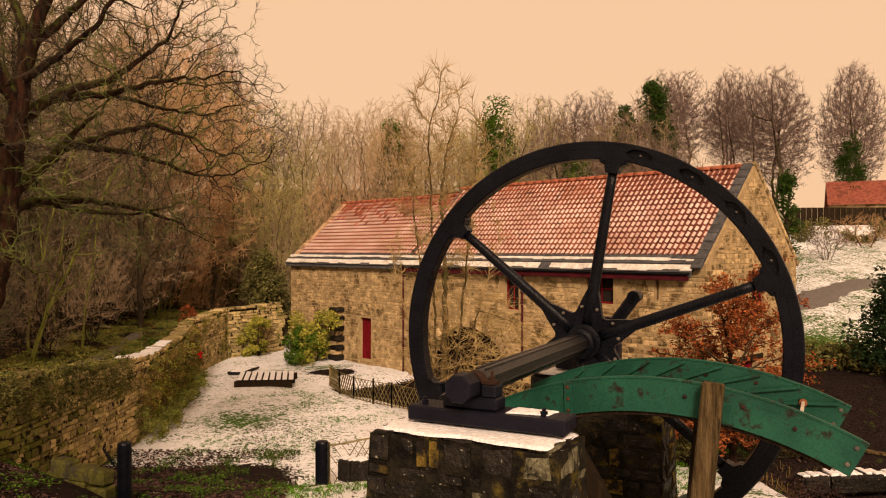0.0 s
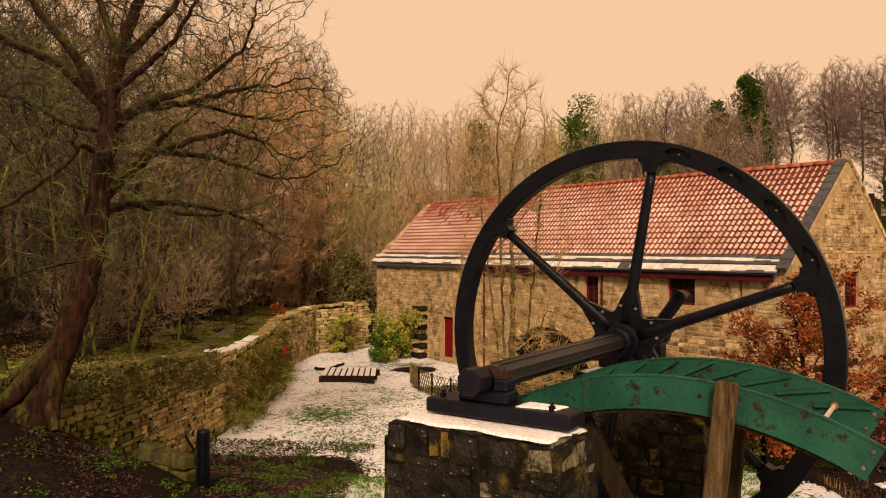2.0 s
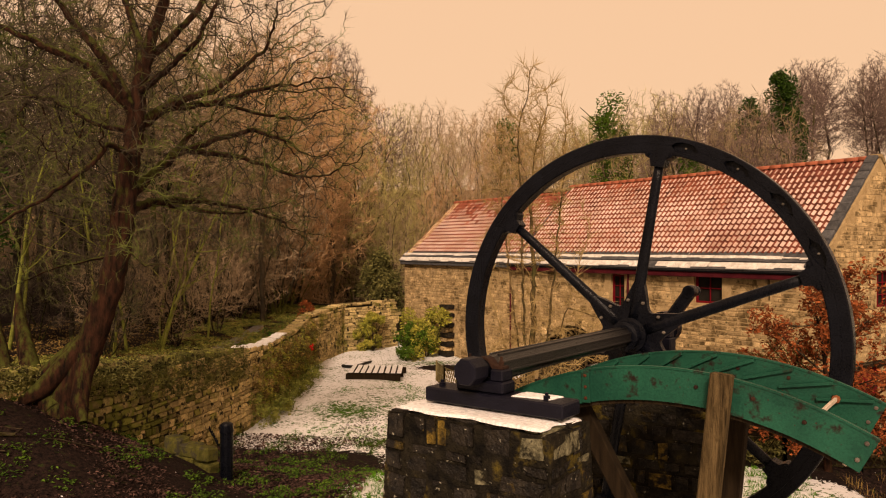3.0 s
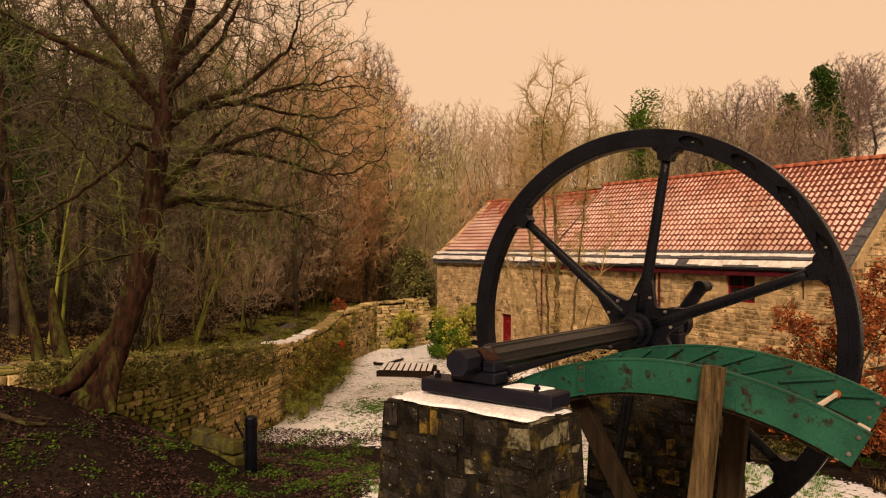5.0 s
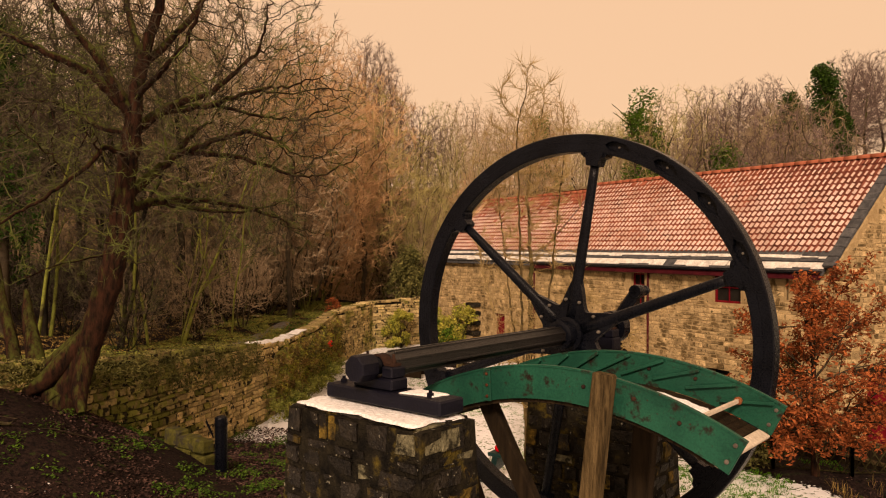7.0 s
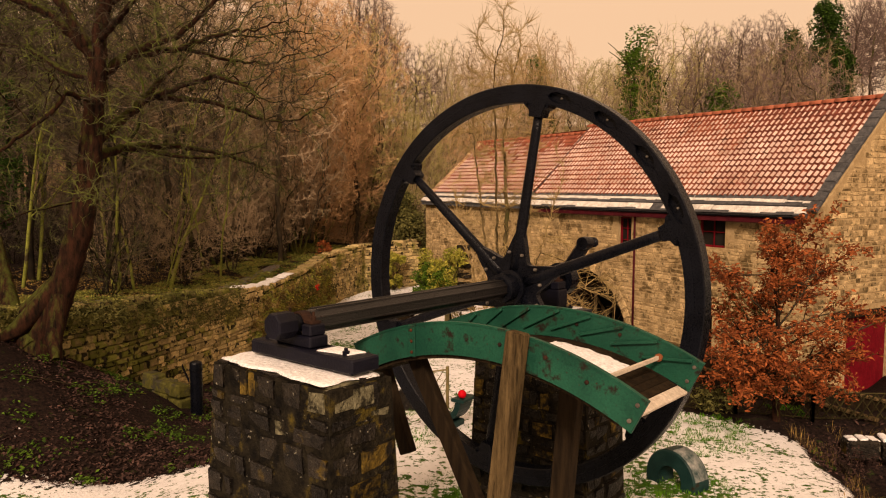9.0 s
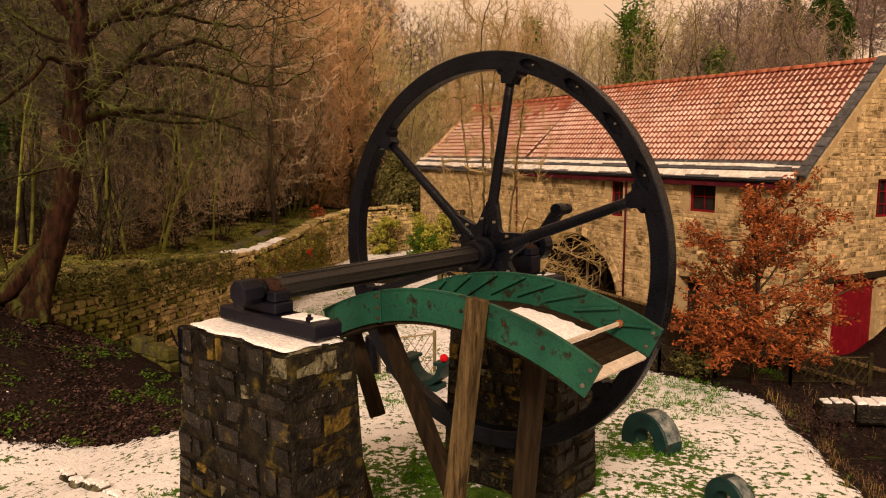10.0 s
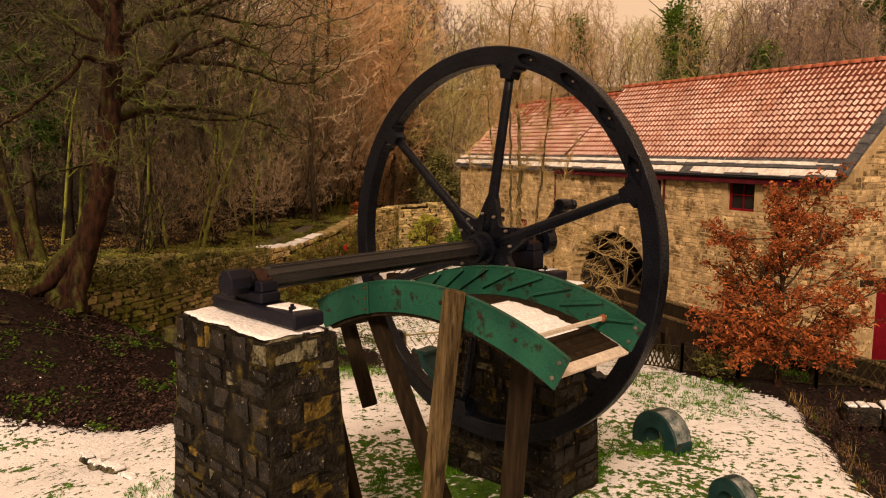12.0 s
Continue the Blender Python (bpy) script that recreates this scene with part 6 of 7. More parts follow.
    skeleton = [trunk] + [(pts, [r * (1 - 0.75 * k / (len(pts) - 1)) for k in range(len(pts))]) for r, pts in lines]
    rng = np.random.RandomState(5)
    aims = np.concatenate([
        crown_points(rng, 2300, (-7.3, 13.9, 8.3), (4.4, 3.8, 4.6), -0.7),
        crown_points(rng, 2200, (-5.7, 15.0, 6.6), (2.6, 2.8, 2.4)),
        crown_points(rng, 800, (-9.3, 13.2, 6.6), (3.0, 2.2, 2.0)),
        crown_points(rng, 260, (-8.0, 12.5, 4.2), (2.6, 1.3, 0.8)),
        crown_points(rng, 900, (-6.3, 13.8, 9.6), (3.2, 3.0, 3.0)),
        crown_points(rng, 500, (-6.2, 16.2, 4.5), (1.7, 2.0, 0.9))])
    pos, parent, least = colonise(5, skeleton, aims, 0.14, 1.4, 0.2, 130, -0.02, 0.38)
    limbs, rad, _ = branches(pos, parent, least, 0.0055, 2.05)
    flare = []
    for q, r in (((-9.5, 12.6, 1.05), 0.22), ((-9.9, 13.1, 1.3), 0.24), ((-8.1, 12.7, 0.75), 0.2), ((-9.2, 13.8, 1.3), 0.2)):
        flare.append(([Vector((-8.35, 13.22, 2.2)), Vector((-8.6, 13.2, 1.6)).lerp(Vector(q), 0.55), Vector(q)], [r, r * 0.85, r * 0.4], 0))
    second = [Vector(p) for p in ((-10.1, 13.5, 0.7), (-10.38, 13.6, 1.0), (-10.76, 13.8, 2.0), (-11.23, 14.0, 2.96), (-11.71, 14.2, 4.45), (-12.12, 14.4, 6.4), (-12.3, 14.5, 8.0))]
    flare.append((second, [0.26, 0.18, 0.13, 0.1, 0.09, 0.07, 0.04], 0))
    flare.append(([Vector(p) for p in ((-8.87, 13.0, 0.9), (-9.56, 13.2, 1.52), (-10.05, 13.5, 2.5), (-10.2, 13.6, 3.1))], [0.26, 0.2, 0.13, 0.05], 0))
    limbs = flare + [(p, r, 0 if r[0] > 0.02 else 2) for p, r, _ in limbs]
    t = tree_from("oak_tree", limbs, Matrix.Identity(4), "gnarled leafless oak with mossy limbs and a leaning russet trunk", BARK, TWIG_OAK, 1, 0.0045)
    twigs = shoots(np.random.RandomState(8), pos, parent, rad, 0.012, 3, 0.24, 0.0042, 0.1)
    v, f = cones(twigs)
    tagged(mesh_object("end_growth", v.tolist(), f.tolist(), TWIG_OAK, t, "fine bare end twigs"), kind="stuff")


oak()


def mossy_stem(x, y, height, r, seed, lean):
    rng = random.Random(seed)
    out = []
    plan = [(9, 0.09, 0.03, 9, 0.8, 0.3), (4, 0.2, 0.02, 6, 0.8, 0.5), (3, 0.25, 0.0, 4, 0.8, 0.6), (1, 0.2, 0, 0, 0, 0)]
    sprout(rng, Vector((x, y, float(land(x, y)) - 0.1)), Vector((lean, 0, 1)), height, r, 0, plan, out)
    tree_from("mossy_tree", out, Matrix.Identity(4), "slender leafless tree with bright green moss on its trunk", MOSS_BARK, TWIG_MOSS_SHADE, 1, 0.006, "mossy trees")


for k, (x, y, h, r, lean) in enumerate(((-12.6, 20.6, 7.5, 0.09, 0.05), (-12.9, 21.8, 8.5, 0.08, -0.08), (-12.3, 22.6, 6.5, 0.06, 0.12), (-12.8, 23.6, 7.0, 0.12, 0.16), (-13.6, 25.0, 8.0, 0.08, 0.1), (-14.6, 23.0, 9.0, 0.1, -0.05),
                                         (-15.8, 20.2, 8.5, 0.1, -0.1), (-12.9, 27.2, 6.5, 0.07, 0.1), (-14.4, 28.5, 7.5, 0.08, 0.0), (-17.2, 22.4, 9.0, 0.11, 0.06))):
    mossy_stem(x, y, h, 0.62 * r, 900 + k, lean)


def copper_beech():
    rng = random.Random(9)
    out = []
    base = Vector((5.55, 14.5, float(land(5.55, 14.5)) - 0.1))
    plan = [(8, 0.05, 0.03, 30, 1.1, 0.62), (4, 0.14, 0.02, 8, 0.75, 0.5), (3, 0.2, 0.0, 0, 0, 0)]
    sprout(rng, base, Vector((-0.03, 0.0, 1)), 2.75 - base.z, 0.075, 0, plan, out)
    for k in range(16):
        a = rng.uniform(0, 6.28)
        sprout(rng, base + Vector((0, 0, rng.uniform(0.35, 1.1))), Vector((math.cos(a), 0.8 * math.sin(a), rng.uniform(0.1, 0.5))), rng.uniform(0.9, 1.5), 0.02, 1, plan, out)
    t = tree_from("copper_beech", out, Matrix.Identity(4), "young beech holding crisp copper-brown winter leaves", BARK, BARK_WOOD, 0, 0.004)
    cl = [(p, 0.11) for pts, rad, lv in out if lv >= 1 for p in pts[1:] if p.z > base.z + 0.72 - 0.2 * math.hypot(p.x - base.x, p.y - base.y)]
    tagged(leaf_cloud("leaves", cl, 0.045, 14000, COPPER, t, 3), kind="stuff")


copper_beech()


def race_tree():
    x, y = 0.0, 18.0
    z = float(land(x, y)) - 0.1
    rng = np.random.RandomState(31)
    skeleton = [([(x, y, z), (x + 0.02, y, 1.5), (x + 0.06, y + 0.1, 3.6), (x - 0.05, y + 0.2, 5.2), (x + 0.1, y + 0.2, 6.6)], [0.1, 0.08, 0.055, 0.035, 0.018])]
    for k, (ex, ey, ez, r) in enumerate(((-0.75, -0.1, 5.6, 0.024), (0.8, 0.3, 6.4, 0.024), (-0.35, 0.5, 7.0, 0.026), (1.4, 0.2, 4.6, 0.018), (-1.3, 0.1, 4.2, 0.018))):
        base = Vector((x + 0.1 * math.cos(k), y + 0.1 * math.sin(k), z + 0.2 + 0.3 * k))
        end = Vector((x + ex, y + ey, ez))
        skeleton.append(([base, base.lerp(end, 0.35) + Vector((0.1 * ex, 0, 0.15)), base.lerp(end, 0.7) + Vector((0.05 * ex, 0, 0)), end], [r, r * 0.8, r * 0.55, r * 0.25]))
    aims = np.concatenate([crown_points(rng, 620, (x + 0.1, y + 0.2, 5.6), (1.5, 1.3, 3.3)), crown_points(rng, 460, (x + 0.6, y - 0.1, 1.4), (2.1, 1.3, 1.7))])
    pos, parent, least = colonise(31, skeleton, aims, 0.16, 1.3, 0.26, 80, 0.12, 0.14)
    limbs, rad, _ = branches(pos, parent, least, 0.0055)
    limbs = [(p, r, 0 if r[0] > 0.03 else 1) for p, r, _ in limbs]
    t = tree_from("willow_tree", limbs, Matrix.Identity(4), "leafless multi-stemmed willow with tan shoots before the mill", BARK_WILLOW, TWIG_TAN, 0, 0.0065)
    v, f = cones(shoots(np.random.RandomState(2), pos, parent, rad, 0.014, 5, 0.5, 0.0075, 0.3))
    tagged(mesh_object("end_growth", v.tolist(), f.tolist(), TWIG_TAN, t, "straight tan one-year shoots"), kind="stuff")


race_tree()


# ---- ivy, bushes and ground plants ----
def wall_growth(name, y0, y1, up0, up1, count, size, material, label, seed, out=0.22, clumps=300):
    rng = random.Random(seed)
    cl = []
    for _ in range(clumps):
        y = rng.uniform(y0, y1)
        x, top = (float(v) for v in wall_x(y))
        foot = float(land(x + 0.6, y))
        f = rng.uniform(up0, up1)
        off = rng.uniform(0.0, out)
        f *= 1 - 0.65 * off / max(out, 0.9)
        cl.append(((x + off, y, foot + (top - foot) * f + rng.uniform(-0.05, 0.12)), rng.uniform(0.08, 0.2)))
    ob = leaf_cloud(name, cl, size, count, material, None, seed)
    tagged(ob, label, "ivy", "wall growth", "stuff")


wall_growth("ivy", 12.0, 21.6, 0.7, 1.08, 22000, 0.034, IVY, "dark ivy hanging over the top of the garden wall", 1, 0.14, 1500)
wall_growth("ivy", 22.0, 33.5, 0.2, 1.06, 9000, 0.045, BRAMBLE, "dry bramble and ivy covering the garden wall", 2, 0.35)
wall_growth("ivy", 22.0, 33.0, 0.25, 1.04, 4200, 0.04, LEAF_YELLOW, "yellow-green creeper over the garden wall", 5, 0.35)
wall_growth("ivy", 21.6, 31.5, 0.0, 0.5, 9000, 0.045, CREEPER, "green ivy and nettles at the foot of the garden wall", 3, 0.75)
wall_growth("ivy", 22.4, 33.0, 0.3, 1.0, 5000, 0.045, CREEPER, "green creeper on the garden wall", 6, 0.25)
wall_growth("ivy", 26.0, 34.0, 0.3, 1.0, 4000, 0.045, IVY, "dark ivy on the garden wall", 4, 0.3)


def bush(x, y, r, h, material, count, size, label, seed, name="bush"):
    rng = random.Random(seed)
    z = float(land(x, y))
    t = thing(name, pose(x, y, z), label, "bush", "garden bushes")
    limbs = []
    for k in range(6):
        a = rng.uniform(0, 6.28)
        sprout(rng, Vector((0, 0, -0.1)), Vector((0.5 * math.cos(a), 0.5 * math.sin(a), 1)), h * 0.9, 0.03, 0, [(4, 0.1, 0.02, 5, 0.6, 0.5), (3, 0.2, 0, 0, 0, 0)], limbs)
    ob = new("stems", limb_mesh("stems", limbs, BARK_WOOD, 0.006))
    ob.parent = t
    cl = [((r * rng.gauss(0, 0.42), r * rng.gauss(0, 0.42), h * rng.uniform(0.1, 0.95)), r * rng.uniform(0.18, 0.36)) for _ in range(26)]
    leaf_cloud("foliage", cl, size, count, material, t, seed)


bush(-6.3, 37.6, 1.4, 2.5, LEAF_YELLOW, 5000, 0.08, "yellow and green variegated shrub against the mill wall", 1)
bush(-6.9, 37.0, 1.1, 1.7, HEDGE, 2600, 0.08, "green laurel bush against the mill wall", 2)
bush(-9.6, 39.4, 0.9, 2.3, LEAF_YELLOW, 3400, 0.08, "yellow climbing shrub on the garden wall", 3)
bush(4.6, 15.1, 0.6, 0.45, IVY, 700, 0.05, "low green shrub at the foot of a lattice fence", 6)
bush(-11.6, 34.6, 0.5, 0.9, COPPER, 500, 0.06, "small shrub with orange leaves at the edge of the wood", 9)
bush(6.3, 13.0, 0.6, 0.4, DEAD_LEAF, 900, 0.028, "dry bramble on the stream bank", 7)
bush(6.9, 11.2, 0.8, 0.4, DEAD_LEAF, 1200, 0.028, "dry bramble on the stream bank", 8)


def bare_shrub(x, y, height, spread, material, label, seed):
    pos, parent, least = grown(seed, height, spread, 0.05, 6, 500, 0.16, 0.05, 0.0, 0.1, 0.2)
    limbs, rad, _ = branches(pos, parent, least, 0.006)
    t = thing("bare_shrub", pose(x, y, float(land(x, y))), label, "shrub", "bare shrubs")
    ob = new("stems", limb_mesh("stems", limbs, BARK_WOOD, 0.005))
    ob.parent = t
    v, f = cones(shoots(np.random.RandomState(seed), pos, parent, rad, 0.03, 4, 0.3, 0.006, 0.2))
    tagged(mesh_object("end_growth", v.tolist(), f.tolist(), material, t, "thin bare shoots"), kind="stuff")


bare_shrub(25.2, 50.0, 2.6, 1.6, TWIG_RED, "leafless purple-brown shrub beside a snowy lawn", 61)
bare_shrub(30.5, 55.0, 3.0, 2.4, TWIG_RUSSET, "leafless russet shrub before a board fence", 62)
bare_shrub(17.6, 28.6, 1.9, 1.1, TWIG_RED, "leafless reddish shrub beside a snowy lawn", 63)


def berries(x, y, z):
    """A small cluster of red berries in the creeper of the garden wall."""
    rng = random.Random(4)
    t = thing("berry_cluster", pose(x, y, z), "cluster of red berries in the creeper on a wall", "berries")
    ball = lathe([(0.006, -0.024), (0.02, -0.016), (0.026, 0.0), (0.02, 0.016), (0.006, 0.024)], 8)
    first = part("berry", ball, RED_GLOSS, t, smooth=True)
    for k in range(14):
        ob = first if k == 0 else new("berry", first.data)
        ob.parent = t
        ob.matrix_basis = pose(rng.uniform(-0.05, 0.08), rng.gauss(0, 0.06), rng.gauss(0, 0.06))


berries(-8.45, 26.4, 0.44)


def scattered(name, box_xy, count, test, make, material, label, category, seed):
    rng = random.Random(seed)
    vs, fs = [], []
    x0, x1, y0, y1 = box_xy
    done = 0
    for _ in range(count * 6):
        x, y = rng.uniform(x0, x1), rng.uniform(y0, y1)
        if not test(x, y, rng):
            continue
        make(vs, fs, Vector((x, y, float(land(x, y)))), rng)
        done += 1
        if done >= count:
            break
    tagged(mesh_object(name, vs, fs, material), label, category, kind="stuff")


def tuft(vs, fs, p, rng):
    for _ in range(rng.randint(5, 9)):
        a, h, w = rng.uniform(0, 6.28), rng.uniform(0.025, 0.065), 0.007
        lean = Vector((math.cos(a), math.sin(a), 0)) * rng.uniform(0.01, 0.06)
        q = p + Vector((rng.gauss(0, 0.03), rng.gauss(0, 0.03), -0.005))
        s = Vector((-math.sin(a), math.cos(a), 0)) * w
        i = len(vs)
        vs.extend([(q - s)[:], (q + s)[:], (q + lean + Vector((0, 0, h)))[:]])
        fs.append((i, i + 1, i + 2))


def tall_tuft(vs, fs, p, rng):
    """Thin arching blades of dead grass."""
    for _ in range(rng.randint(7, 14)):
        a, h = rng.uniform(0, 6.28), rng.uniform(0.08, 0.28)
        lean = Vector((math.cos(a), math.sin(a), 0)) * rng.uniform(0.04, 0.22)
        s = Vector((-math.sin(a), math.cos(a), 0)) * 0.003
        q = p + Vector((rng.gauss(0, 0.05), rng.gauss(0, 0.05), -0.01))
        mid, tip = q + lean * 0.45 + Vector((0, 0, h * 0.75)), q + lean + Vector((0, 0, h * rng.uniform(0.6, 1.0)))
        i = len(vs)
        vs.extend([(q - s)[:], (q + s)[:], (mid + s * 0.8)[:], (mid - s * 0.8)[:], tip[:]])
        fs.extend([(i, i + 1, i + 2, i + 3), (i + 3, i + 2, i + 4)])


def dead_leaf(vs, fs, p, rng, scale=1.0):
    s = rng.uniform(0.02, 0.055) * scale
    e = Euler((rng.uniform(-0.7, 0.7), rng.uniform(-0.7, 0.7), rng.uniform(0, 6.28))).to_matrix()
    i = len(vs)
    for x, y, z in ((0, -1, 0), (0.5, 0, 0.2), (0, 1, 0), (-0.5, 0, 0.2)):
        vs.append((p + Vector((0, 0, 0.02)) + e @ (Vector((x, y, z)) * s))[:])
    fs.append((i, i + 1, i + 2, i + 3))


def herb(vs, fs, p, rng):
    for _ in range(rng.randint(4, 8)):
        q = p + Vector((rng.gauss(0, 0.06), rng.gauss(0, 0.06), rng.uniform(0.01, 0.09)))
        dead_leaf(vs, fs, q, rng, 0.85)


def patchy(f, lo):
    return lambda x, y, rng: noise.noise((x * f, y * f, 1.7)) > lo


def in_litter(x, y, rng):
    wx = float(wall_x(y)[0])
    return x > wx and x < -2.5 - 0.16 * (y - 12) and y - 0.33 * (x + 5.5) > 9.5 and y < 21


scattered("grass_tufts", (-3.5, 6.2, 6.0, 16.0), 3600, patchy(0.8, 0.06), tuft, GRASS, "short green grass showing through the snow", "grass", 1)
scattered("grass_tufts", (-8.0, 1.0, 16.0, 36.0), 2200, lambda x, y, r: noise.noise((x * 0.5, y * 0.5, 4.7)) > 0.0 and x > float(wall_x(y)[0]) + 0.6 and 0.7 * x + 0.7 * y < 17, tuft, GRASS, "short green grass showing through the snow", "grass", 2)
scattered("grass_tufts", (0.2, 3.0, 7.4, 10.6), 2800, patchy(1.3, -0.08), tuft, GRASS, "bright green grass between two stone piers", "grass", 9)
scattered("leaf_litter", (-10.5, -2.5, 9.0, 21.0), 24000, in_litter, dead_leaf, DEAD_LEAF, "wet fallen leaves under the oak", "leaves", 3)
scattered("ground_plants", (-10.5, -2.5, 9.0, 21.0), 1300, lambda x, y, r: in_litter(x, y, r) and noise.noise((x * 1.2, y * 1.2, 8.0)) > 0.12, herb, HERB, "small green herbs among fallen leaves", "plants", 4)
scattered("leaf_litter", (-6.0, 0.0, 12.5, 24.0), 2600, lambda x, y, r: r.random() < math.exp(-max(0.0, x + 3.5 + 0.16 * (y - 12)) / 1.2) and x > float(wall_x(y)[0]) + 0.5, dead_leaf, DEAD_LEAF, "dark fallen leaves scattered on the snow", "leaves", 11)
scattered("undergrowth", (-20, -9, 14.0, 40.0), 4200, lambda x, y, r: x < float(wall_x(y)[0]) - 0.7, herb, BRAMBLE, "low brambles and dead bracken on the woodland floor", "undergrowth", 5)
scattered("ground_plants", (-15, -9, 13.0, 40.0), 7000, lambda x, y, r: -4.6 < x - float(wall_x(y)[0]) < -0.4 and noise.noise((x * 0.7, y * 0.7, 2.0)) > -0.12, herb, CREEPER, "green ivy and herbs on the woodland floor", "plants", 6)
scattered("grass_tufts", (-13, -9, 13.0, 40.0), 2600, lambda x, y, r: -2.1 < x - float(wall_x(y)[0]) < -0.35, tuft, GRASS, "rough green grass along the top of the garden wall", "grass", 8)
scattered("dry_grass", (5.7, 9.5, 7.0, 14.6), 190, lambda x, y, r: x + 0.1 * (y - 11) > 5.75 and noise.noise((x * 0.9, y * 0.9, 5.0)) > -0.05, tall_tuft, BRAMBLE, "tufts of dry grass on the stream bank", "grass", 10)
scattered("leaf_litter", (5.7, 9.5, 6.0, 15.0), 2200, lambda x, y, r: x + 0.1 * (y - 11) > 5.8, dead_leaf, DEAD_LEAF, "dark wet leaves on the stream bank", "leaves", 7)


# ---- garden things ----
def half_ring(x, y, sink, ro, ri, thick, turn, label):
    t = thing("iron_ring", pose(x, y, float(land(x, y)), 0, 0, turn), label, "iron ring", "half-buried rings")
    bm, n = bmesh.new(), 40
    rows = []
    for r, yy in ((ri, 0), (ro - 0.02, 0), (ro, 0.02), (ro, thick - 0.02), (ro - 0.02, thick), (ri, thick)):
        rows.append([bm.verts.new((r * math.cos(math.pi * 2 * k / n), yy, r * math.sin(math.pi * 2 * k / n) + sink)) for k in range(n)])
    for a, b in zip(rows, rows[1:] + rows[:1]):
        for k in range(n):
            bm.faces.new((a[k], a[(k + 1) % n], b[(k + 1) % n], b[k]))
    part("ring", bm, TEAL, t)
    # A pale band paints the tread's lit side together with its frost.
    bm, n = bmesh.new(), 14
    rows = []
    for k in range(n + 1):
        a = radians(12 + 74 * k / n)
        r = ro + 0.008
        rows.append([bm.verts.new((rr * math.cos(a), yy, rr * math.sin(a) + sink)) for rr, yy in ((ro - 0.002, 0.025), (r, 0.04), (r, thick - 0.05), (ro - 0.002, thick - 0.03))])
    for p, q in zip(rows, rows[1:]):
        for j in range(3):
            bm.faces.new((p[j], p[j + 1], q[j + 1], q[j]))
    part("frost", bm, LIT_FROST_TEAL, t, "thin frost on the upper tread, painted pale along its lit side", smooth=True)


half_ring(3.54, 11.0, 0.06, 0.43, 0.2, 0.33, -42, "dark teal iron ring half buried in snowy grass")
half_ring(4.44, 9.25, 0.08, 0.28, 0.13, 0.25, -42, "small dark teal iron ring half buried in snowy grass")


def casting():
    x, y = -0.25, 12.7
    t = thing("cradle_casting", pose(x, y, float(land(x, y)), 0, 0, -20), "teal-painted saddle-shaped machine casting with a red knob", "machine part")
    bm, n = bmesh.new(), 18
    rows = []
    for r, yy in ((0.34, 0), (0.44, 0), (0.44, 0.4), (0.34, 0.4)):
        rows.append([bm.verts.new((r * math.cos(math.pi + math.pi * k / n), yy, 0.52 + r * math.sin(math.pi + math.pi * k / n))) for k in range(n + 1)])
    for a, b in zip(rows, rows[1:] + rows[:1]):
        for k in range(n):
            bm.faces.new((a[k], a[k + 1], b[k + 1], b[k]))
    for k in (0, n):
        bm.faces.new([r[k] for r in rows])
    part("saddle", bm, TEAL, t)
    for sx in (-1, 1):
        part("flange", box((sx * 0.39 - 0.13, -0.02, 0.5), (sx * 0.39 + 0.13, 0.42, 0.56), 0.01), TEAL, t)
    part("foot", box((-0.3, 0.02, -0.05), (0.3, 0.38, 0.12), 0.02), TEAL, t)
    part("knob", lathe([(0.02, 0.0), (0.055, 0.02), (0.075, 0.06), (0.07, 0.1), (0.04, 0.135), (0.01, 0.145)], 16, m=pose(0.42, 0.1, 0.56)), RED_GLOSS, t, "glossy red knob", smooth=True)


casting()


def bollard(x, y, top, r, label):
    z = float(land(x, y)) - 0.1
    t = thing("bollard", pose(x, y, z), label, "bollard", "path bollards")
    h = top - z
    part("post", lathe([(r, 0), (r, h - 0.05), (r * 0.9, h - 0.02), (r * 0.55, h)], 12), IRON, t)
    part("collar", lathe([(r + 0.012, h - 0.2), (r + 0.012, h - 0.16)], 12, cap=False), IRON, t)


bollard(-5.97, 14.27, 0.49, 0.13, "black-painted timber bollard beside a mossy stone")
bollard(-2.72, 17.1, -0.2, 0.15, "black-painted timber bollard beside a lattice gate")


def mossy_wall():
    t = thing("stone_stub_wall", pose(-6.25, 14.3, float(land(-6.6, 14.3)) - 0.25, 0, 0, 158) @ Matrix.Diagonal((0.62, 0.7, 0.72, 1)), "low mossy remnant of a stone wall", "wall")
    rng = random.Random(2)
    for k, (x0, x1, z0, z1) in enumerate(((0.0, 0.8, 0, 0.55), (0.8, 1.7, 0.2, 0.62), (0.05, 0.7, 0.55, 1.0), (0.7, 1.5, 0.6, 1.02), (1.5, 2.3, 0.6, 1.1))):
        part("stone", box((x0, -0.22, z0), (x1 - 0.02, 0.22, z1 - 0.02), 0.05, jitter=0.04, rng=rng), MOSS_STONE, t)
    rail = part("iron_rail", beam((-0.05, -0.1, 1.05), (0.65, -0.3, 1.4), 0.03, 0.06, 0.006), IRON, t, "black toothed iron rail")
    for k in range(7):
        p = Vector((-0.05, -0.1, 1.05)).lerp(Vector((0.65, -0.3, 1.4)), (k + 0.5) / 7)
        part("tooth", beam(p, p + Vector((0, 0, 0.1)), 0.03, 0.03, 0.004), IRON, rail)


mossy_wall()


